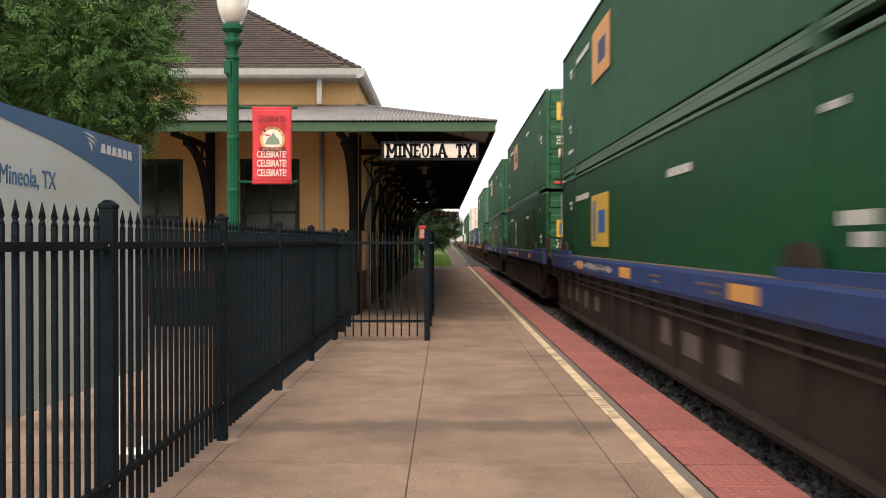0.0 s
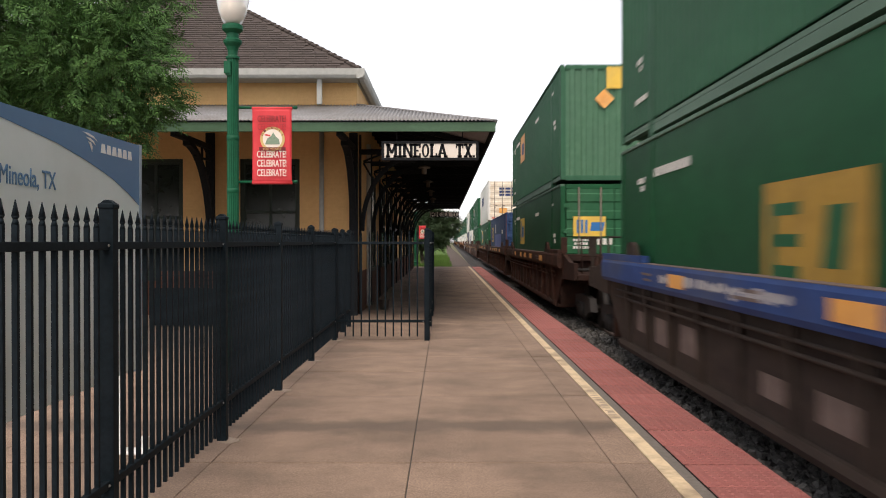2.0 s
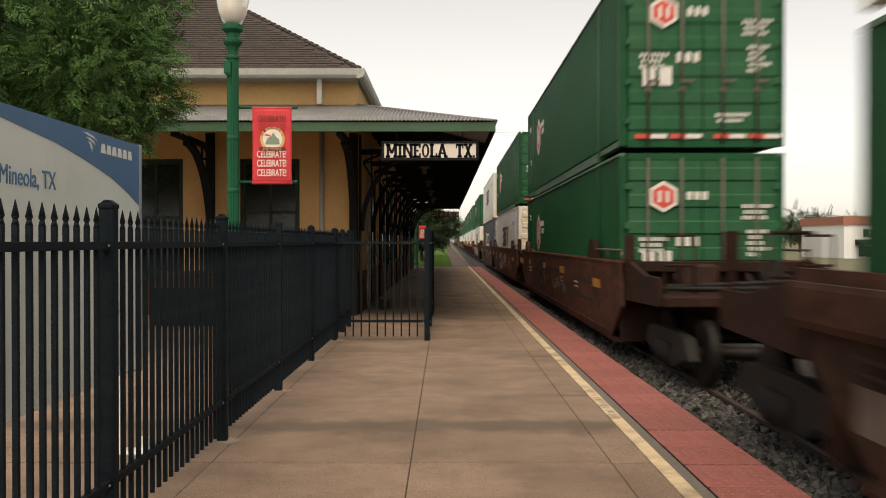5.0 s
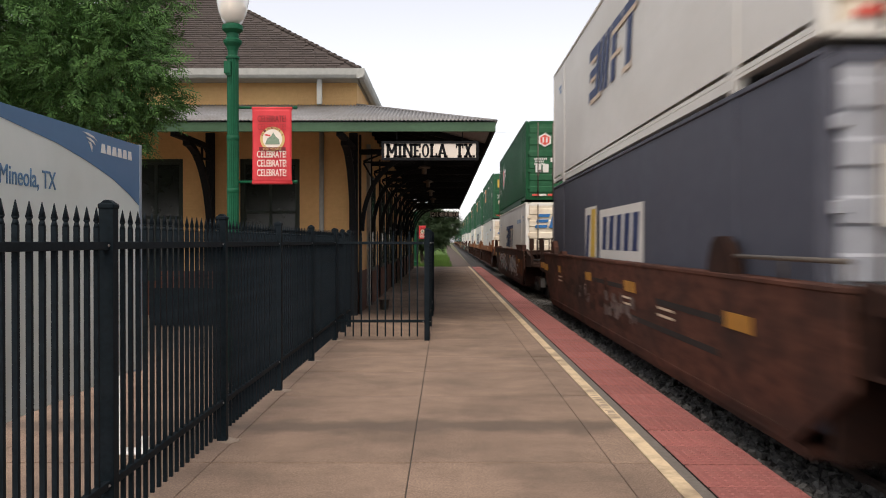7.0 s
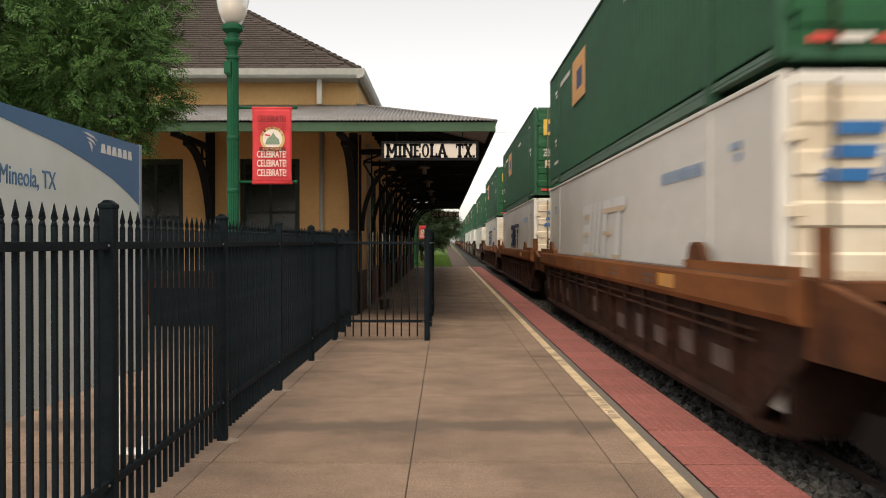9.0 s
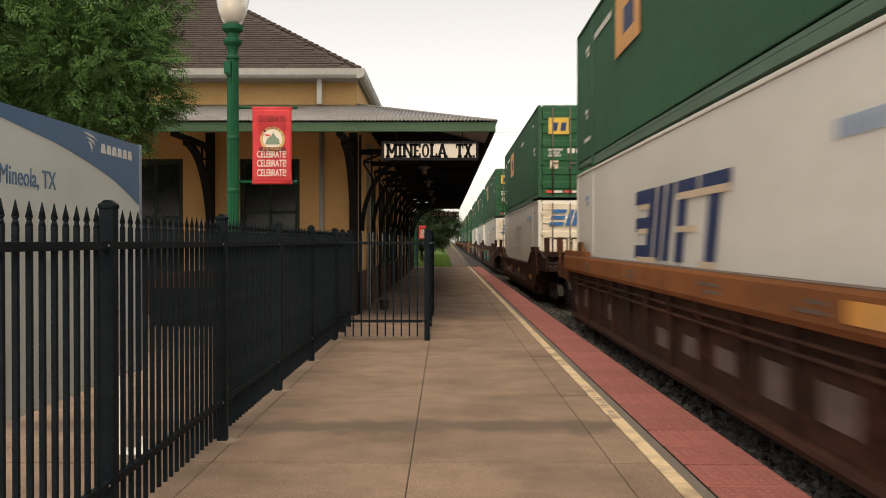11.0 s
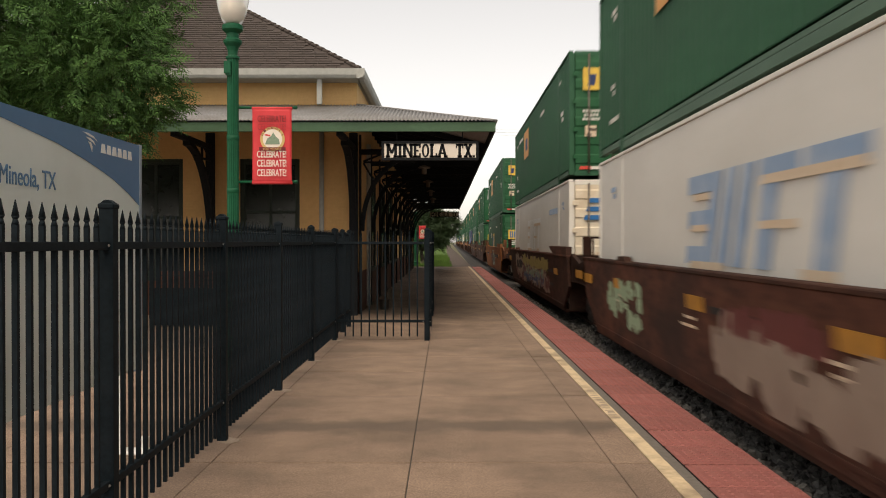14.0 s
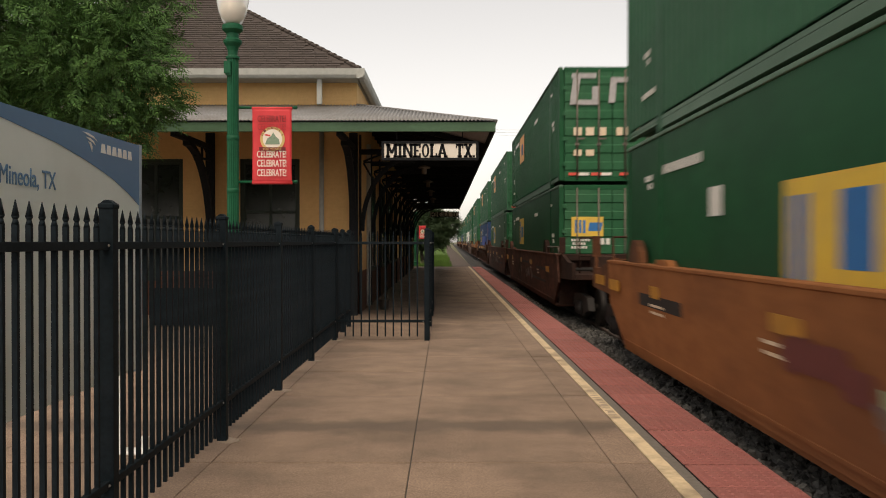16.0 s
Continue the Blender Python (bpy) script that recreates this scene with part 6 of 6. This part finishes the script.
        if flush:
            # horizontal shelf with a cut-back tip at one end, rounded fin at the other
            if low == M["w_red"] == paint:
                bm = bmesh.new()
                prism(bm, [(1.45, T), (1.5, T + 0.14), (1.66, T + 0.28), (1.8, T + 0.34), (1.96, T + 0.34), (2.1, T + 0.27), (2.2, T + 0.12), (2.22, T)], "x", *o(1.345, 1.45))
                part("guide_fin", bm, ends, c, "rounded container guide fin")
                bm = bmesh.new()
                rod(bm, (s * 1.40, -0.72, T + 0.16), (s * 1.40, 1.6, T + 0.16), 0.02, 0.02, 6)
                for yy in (-0.7, 0.4):
                    rod(bm, (s * 1.40, yy, T - 0.01), (s * 1.40, yy, T + 0.16), 0.018, 0.018, 6)
                part("grab_rail", bm, M["lock_rod"], c, "bare steel grab rail")
            else:
                bm = bmesh.new()
                prism(bm, [(-0.74, T), (0.6, T), (0.7, T + 0.1), (0.7, T + 0.13), (-0.74, T + 0.13)] if dip else [(-0.74, T), (1.75, T), (2.1, T + 0.06), (2.5, T + 0.15), (2.5, T + 0.18), (-0.74, T + 0.18)], "x", *o(1.335, 1.462))
                part("shelf", bm, paint, c, "protruding end shelf")
            if low == paint != M["w_brown"]:
                bm = bmesh.new()
                prism(bm, [(14.6, T), (14.66, T + 0.15), (14.8, T + 0.26), (14.92, T + 0.31), (15.08, T + 0.31), (15.2, T + 0.26), (15.31, T + 0.12), (15.33, T)], "x", *o(1.345, 1.45))
                part("guide_fin", bm, ends if low == M["w_orange"] else paint, c, "rounded container guide fin")
            bm = bmesh.new()
            prism(bm, [(13.1, T - dip), (13.2, T - dip + 0.07), (13.65, T - dip + 0.07), (13.75, T - dip)], "x", *o(1.345, 1.45))
            part("lug", bm, paint, c)
        else:
            for y0, y1, pk in ((-0.75, 2.25, 1.6), (14.0, 16.9, 14.5)):
                bm = bmesh.new()
                prism(bm, [(y0 + 0.02, T), (y1, T), (y1, T + 0.1), (y0 + 0.02, T + 0.1)], "x", *o(1.36, 1.455))
                part("guide", bm, paint, c)
                bm = bmesh.new()
                prism(bm, [(pk, T + 0.1), (pk + 0.1, T + 0.24), (pk + 0.22, T + 0.285), (pk + 0.4, T + 0.285), (pk + 0.52, T + 0.24), (pk + 0.58, T + 0.1)], "x", *o(1.375, 1.44))
                part("guide_fin", bm, ends, c, "dark container guide fin")
            bm = bmesh.new()
            box(bm, *o(1.30, 1.462), -0.7, 16.85, T, T + 0.006)
            part("worn_edge", bm, M["patch_faded"], c, "bare worn top edge")
    for k, (yy, ln, z) in enumerate(plates):
        bm = bmesh.new()
        if flush:
            box(bm, -1.466, -1.457, yy, yy + ln, SILL_TOP - 0.42 + z - dip, SILL_TOP - 0.27 + z - dip)
            lean(bm)
        else:
            box(bm, -1.484, -1.474, yy, yy + ln, SILL_TOP - 0.23, SILL_TOP - 0.08)
        part("reflector", bm, M["reflector"] if flush else M["mark_orange"], c, "amber reflector plate")
    for yy, ln in ((15.9, 0.75), (17.7, 0.9)) if flush else ():
        bm = bmesh.new()
        xo = -1.478 if 0 < yy < 16 else -1.368
        box(bm, xo, xo + 0.01, yy, yy + ln, 1.08, 1.24)
        part("reflector", bm, M["reflector"], c, "amber reflector plate")
    bm = bmesh.new()
    for yy in (3.6, 5.9, 9.6, 13.4):
        for j in range(2):
            if flush:
                box(bm, -1.462, -1.458, yy, yy + 0.4 + 0.4 * g.random(), 1.0 - j * 0.09 - dip, 1.03 - j * 0.09 - dip)
            else:
                box(bm, -1.480, -1.474, yy, yy + 0.3 + 0.5 * g.random(), SILL_TOP - 0.14 - j * 0.07, SILL_TOP - 0.11 - j * 0.07)
    if flush:
        lean(bm)
    tagged(part("stencil", bm, M["mark_peel"] if flush else M["patch_faded"], c, "worn stencilled bars"), kind="stuff")
    for li, (mt, y0, y1, z0, z1, n, rr) in enumerate(graffiti or ()):
        bm = bmesh.new()
        n, rr = n * 5, rr * 0.46
        for k in range(n):
            y = y0 + (y1 - y0) * (k + g.random()) / n
            blob(bm, y, g.uniform(z0, z1), rr * g.uniform(0.4, 1.5), rr * g.uniform(0.25, 0.9), g, 0.0026 * li + 0.0002 * k % 0.0024 + (0.001 if flush else 0.016))
        if flush:
            lean(bm)
        tagged(part("graffiti", bm, mt, c, "sprayed graffiti"), kind="stuff")
    bm = bmesh.new()
    box(bm, -1.35, 1.35, 0.1, 16.05, 0.22, 0.3)
    part("floor", bm, low, c)
    for y0, y1, sg in ((-2.9, -0.3, -1), (16.45, 19.05, 1)):
        bm = bmesh.new()
        box(bm, -1.3, 1.3, min(y0, y1), max(y0, y1), 1.0, 1.12, 0.01)
        box(bm, -0.35, 0.35, min(y0, y1), max(y0, y1), 0.72, 1.0)
        prism(bm, [((y1 if sg < 0 else y0) - sg * 0.0, 0.3), ((y1 if sg < 0 else y0) + sg * 0.1, 0.3), ((y1 if sg < 0 else y0) + sg * 0.1, 1.5), ((y1 if sg < 0 else y0), 1.5)], "x", -1.34, 1.34)
        part("end_platform", bm, M["w_end"], c)
        ye = -0.3 if sg < 0 else 16.45
        bm = bmesh.new()
        box(bm, -1.36, 1.36, min(ye + sg * 0.1, ye + sg * 0.26), max(ye + sg * 0.1, ye + sg * 0.26), 1.36, 1.52, 0.012)
        part("end_beam", bm, ends, c)
        for hx in (-1.1, -0.55, 0.0, 0.55, 1.1):
            bm = bmesh.new()
            prism(bm, [(ye + sg * 0.1, 1.13), (ye + sg * 0.5, 1.13), (ye + sg * 0.22, 1.355), (ye + sg * 0.1, 1.355)], "x", hx - 0.03, hx + 0.03)
            part("gusset", bm, ends, c)
        for s in (-1, 1):
            bm = bmesh.new()
            e = -0.75 if sg < 0 else 16.9
            prism(bm, [(e, 0.95), (e, 1.56), (e + sg * 1.3, 1.36), (e + sg * 2.0, 1.36), (e + sg * 2.0, 1.0)], "x", min(s * 1.28, s * 1.36), max(s * 1.28, s * 1.36))
            part("end_sill", bm, ends, c)
        bm = bmesh.new()
        e = -1.5 if sg < 0 else 17.65
        for k in range(3):
            rod(bm, (-1.25, e + sg * (0.1 + 0.35 * k), 1.2), (1.25, e + sg * (0.1 + 0.35 * k), 1.2 + 0.1 * (k % 2)), 0.03, 0.03, 6)
        part("brake_pipe", bm, M["bogie"], c, "dark brake piping")
        bm = bmesh.new()
        box(bm, -0.75, -0.25, e - 0.2, e + 0.2, 1.12, 1.5, 0.03)
        part("brake_box", bm, M["w_brown"], c, "rusty brake gear box")
        bm = bmesh.new()
        rod(bm, (0.55, e, 1.4), (0.55, e + 0.03, 1.4), 0.17, 0.17, 16)
        rod(bm, (0.55, e, 1.1), (0.55, e, 1.4), 0.03, 0.03, 6)
        part("brake_wheel", bm, M["bogie"], c, "round hand brake wheel")
        if sg < 0 or last:
            bm = bmesh.new()
            e = (-2.8 if single else -1.0) if sg < 0 else 18.6
            box(bm, -1.42, -1.27, e - 0.015, e + 0.015, 1.55, 1.92, 0.006)
            box(bm, -1.37, -1.32, e - 0.012, e + 0.012, 1.05, 1.56)
            part("end_plate", bm, ends, c, "upright rusty end plate")
        for hx in (-1.1, 0.75):
            bm = bmesh.new()
            e = (-2.1 if sg < 0 else 18.3)
            rod(bm, (hx, e, 1.12), (hx, e, 1.9), 0.018, 0.018, 6)
            rod(bm, (hx + 0.4, e, 1.12), (hx + 0.4, e, 1.9), 0.018, 0.018, 6)
            rod(bm, (hx, e, 1.9), (hx + 0.4, e, 1.9), 0.018, 0.018, 6)
            rod(bm, (hx, e, 1.5), (hx + 0.4, e, 1.5), 0.018, 0.018, 6)
            part("handrail", bm, ends, c)
    bogie(c, -2.0)
    if last:
        bogie(c, 18.15)
        bm = bmesh.new()
        box(bm, -0.15, 0.15, 19.05, 20.4, 0.75, 0.98, 0.02)
        part("coupler", bm, M["bogie"], c, "steel coupler")
    bm = bmesh.new()
    box(bm, -0.12, 0.12, -4.0 if single else -2.9, -2.8, 0.75, 0.98, 0.02)
    part("drawbar", bm, M["bogie"], c)
    return c


P1 = [(2.6, 0.7, 0), (7.6, 0.7, 0), (11.9, 0.6, 0)]
P2 = [(1.0, 0.7, -0.08), (5.6, 0.7, 0), (9.3, 0.6, 0), (13.6, 0.4, 0)]
CARS = {}


def car_kind(key, last):
    full = (key, last)
    if full not in CARS:
        spec = {
            "blue": ("dark well car with blue top chord and orange plates", M["w_blue"], M["w_dark"], P1, [(M["graffiti_a"], 9.0, 13.0, 1.36, 1.4, 9, 0.16)], False),
            "brown": ("dirty brown well car with protruding top chord and yellow plates", M["w_brown"], M["w_brown"], P1 + P2[1:3], None, False),
            "dark": ("dark brown flush-sided well car with yellow plates", M["w_brown"], M["w_brown"], P2, [(M["graffiti_e"], 10.2, 12.6, 0.62, 0.72, 5, 0.3), (M["patch_faded"], 3.0, 9.0, 0.5, 0.7, 5, 0.3)], True),
            "red": ("oxide-red flush-sided well car with few faded patches", M["w_red"], M["w_red"], P2, [(M["patch_faded"], 9.6, 10.8, 0.75, 0.95, 2, 0.3), (M["w_brown"], 6.0, 13.0, 0.6, 1.1, 6, 0.4), (M["patch_faded"], 5.6, 8.0, 0.7, 1.0, 4, 0.25)], True),
            "beige": ("oxide-red flush-sided well car with a large beige graffiti patch", M["w_red"], M["w_red"], P2, [(M["graffiti_e"], 8.5, 11.0, 0.5, 1.15, 7, 0.5), (M["graffiti_a"], 5.9, 8.3, 0.75, 1.12, 6, 0.26), (M["patch_faded"], 6.0, 9.0, 0.6, 1.1, 6, 0.3), (M["w_brown"], 9.2, 10.6, 0.75, 1.0, 3, 0.2), (M["w_orange"], 2.5, 5.0, 0.6, 1.1, 4, 0.4)], True),
            "tag": ("brown well car covered with large pale graffiti", M["w_red"], M["w_brown"], P2, [(M["patch_faded"], 1.0, 14.0, 0.6, 1.1, 12, 0.7), (M["graffiti_a"], 2.0, 6.5, 0.6, 1.2, 8, 0.5), (M["graffiti_a"], 8.5, 13.0, 0.6, 1.2, 8, 0.42), (M["graffiti_b"], 8.5, 12.5, 0.5, 1.1, 6, 0.16), (M["graffiti_f"], 8.0, 12.5, 0.7, 1.2, 6, 0.18), (M["w_orange_end"], -0.4, 2.6, 0.6, 1.3, 5, 0.5), (M["graffiti_g"], 3.0, 12.0, 0.6, 1.1, 6, 0.16)], True),
            "orange": ("rust-orange well car with protruding top chord and stained sides", M["w_orange"], M["w_brown"], P1[:1], None, False),
            "teal": ("brown well car with teal and tan graffiti", M["w_brown"], M["w_red"], P2, [(M["graffiti_b"], 6.4, 14.6, 0.6, 1.15, 19, 0.5), (M["graffiti_d"], 6.8, 9.2, 0.9, 0.98, 4, 0.3), (M["w_brown"], 9.6, 13.2, 0.6, 1.1, 5, 0.25)], True),
            "pale": ("brown well car with pale green and beige graffiti", M["w_brown"], M["w_red"], P2, [(M["graffiti_c"], 12.2, 14.5, 0.6, 1.2, 6, 0.36), (M["graffiti_e"], 4.5, 9.0, 0.6, 1.1, 8, 0.6), (M["graffiti_f"], 6.5, 8.6, 1.1, 1.2, 3, 0.4)], True),
            "many": ("brown well car with many-coloured graffiti band", M["w_red"], M["w_brown"], P2[:1], [(M["graffiti_e"], 3.0, 13.8, 0.6, 1.1, 7, 1.0), (M["graffiti_f"], 3.0, 13.6, 0.55, 1.1, 8, 0.5), (M["bogie"], 11.0, 13.4, 0.98, 1.04, 5, 0.42), (M["graffiti_h"], 3.0, 10.6, 1.16, 1.24, 7, 0.55), (M["graffiti_e"], 4.0, 13.3, 0.55, 1.0, 8, 0.3), (M["graffiti_a"], 4.0, 10.0, 0.6, 0.95, 5, 0.24), (M["graffiti_g"], 4.0, 10.5, 0.6, 0.95, 5, 0.35), (M["print_green"], 4.0, 9.5, 0.8, 1.05, 4, 0.3)], True),
            "mix": ("rust-orange flush-sided well car with a green-grey graffiti patch", M["w_orange"], M["w_orange"], P2, [(M["graffiti_c"], 5.2, 7.9, 0.6, 1.2, 8, 0.55), (M["patch_faded"], 5.0, 8.2, 0.6, 1.2, 8, 0.4), (M["graffiti_f"], 8.4, 9.7, 0.9, 1.05, 3, 0.35)], True),
        }[key]
        CARS[full] = well_car(*spec[:5], last=last, single=last, seed=len(CARS), flush=spec[5], dip=0.4 if key == "dark" else 0.0)
    return CARS[full]


# position of the near container end along the track at the start, car, last of its group, upper, lower
TRAIN = [(-15.7, "blue", False, "G", "g"), (4.45, "blue", False, "G", "g"), (24.3, "blue", False, "G", "n"), (44.8, "blue", True, "G", "q"),
         (68.4, "brown", False, "F", "g"), (88.5, "brown", False, "", "b"), (108.0, "brown", True, "S", "g"),
         (132.2, "red", False, "H", "H"), (152.3, "beige", False, "H", "w"), (172.2, "red", True, "W", "y"),
         (196.65, "tag", True, "H", "w"), (220.4, "orange", False, "G", "v"), (241.0, "orange", False, "G", "w"), (262.85, "orange", True, "G", "w"),
         (287.05, "dark", True, "G", "u"), (311.55, "teal", False, "G", "v"), (331.2, "pale", False, "G", "p"), (351.3, "many", True, "G", "v"),
         (376.15, "mix", True, "G", "k"), (400.5, "red", False, "C", "g")]
s_next = 420.3
for k in range(14):
    up = "GGGHGG"[k % 6]
    low = "gbggwg"[k % 6]
    TRAIN.append((s_next, ("red", "brown", "orange")[k % 3], k % 3 == 1, up, low))
    s_next += 24.4 if k % 3 == 1 else 20.2


def on_track(s, t, z):
    return TRACK @ pose(TRACK_X, s - SPEED * t, RAIL_Z + z)


used = set()


def place(proto, m):
    if proto.name in used:
        return copy_thing(proto, m)
    used.add(proto.name)
    proto.matrix_world = m
    return proto


MOVERS = []
for s, car, last, up, low in TRAIN:
    MOVERS.append((place(car_kind(car, last), on_track(s, 0, 0)), s, 0.0))
    MOVERS.append((place(KINDS[low], on_track(s, 0, 0.33)), s, 0.33))
    if up:
        top = 0.33 + (2.75 if low == "u" else CH) + 0.006
        MOVERS.append((place(KINDS[up], on_track(s, 0, top)), s, top))


def motions():
    for ob, s, z in MOVERS:
        walk(ob, [(t, on_track(s, t, z)) for t in (0.0, 4.0, 8.0, 12.0, 16.0)])


motions()
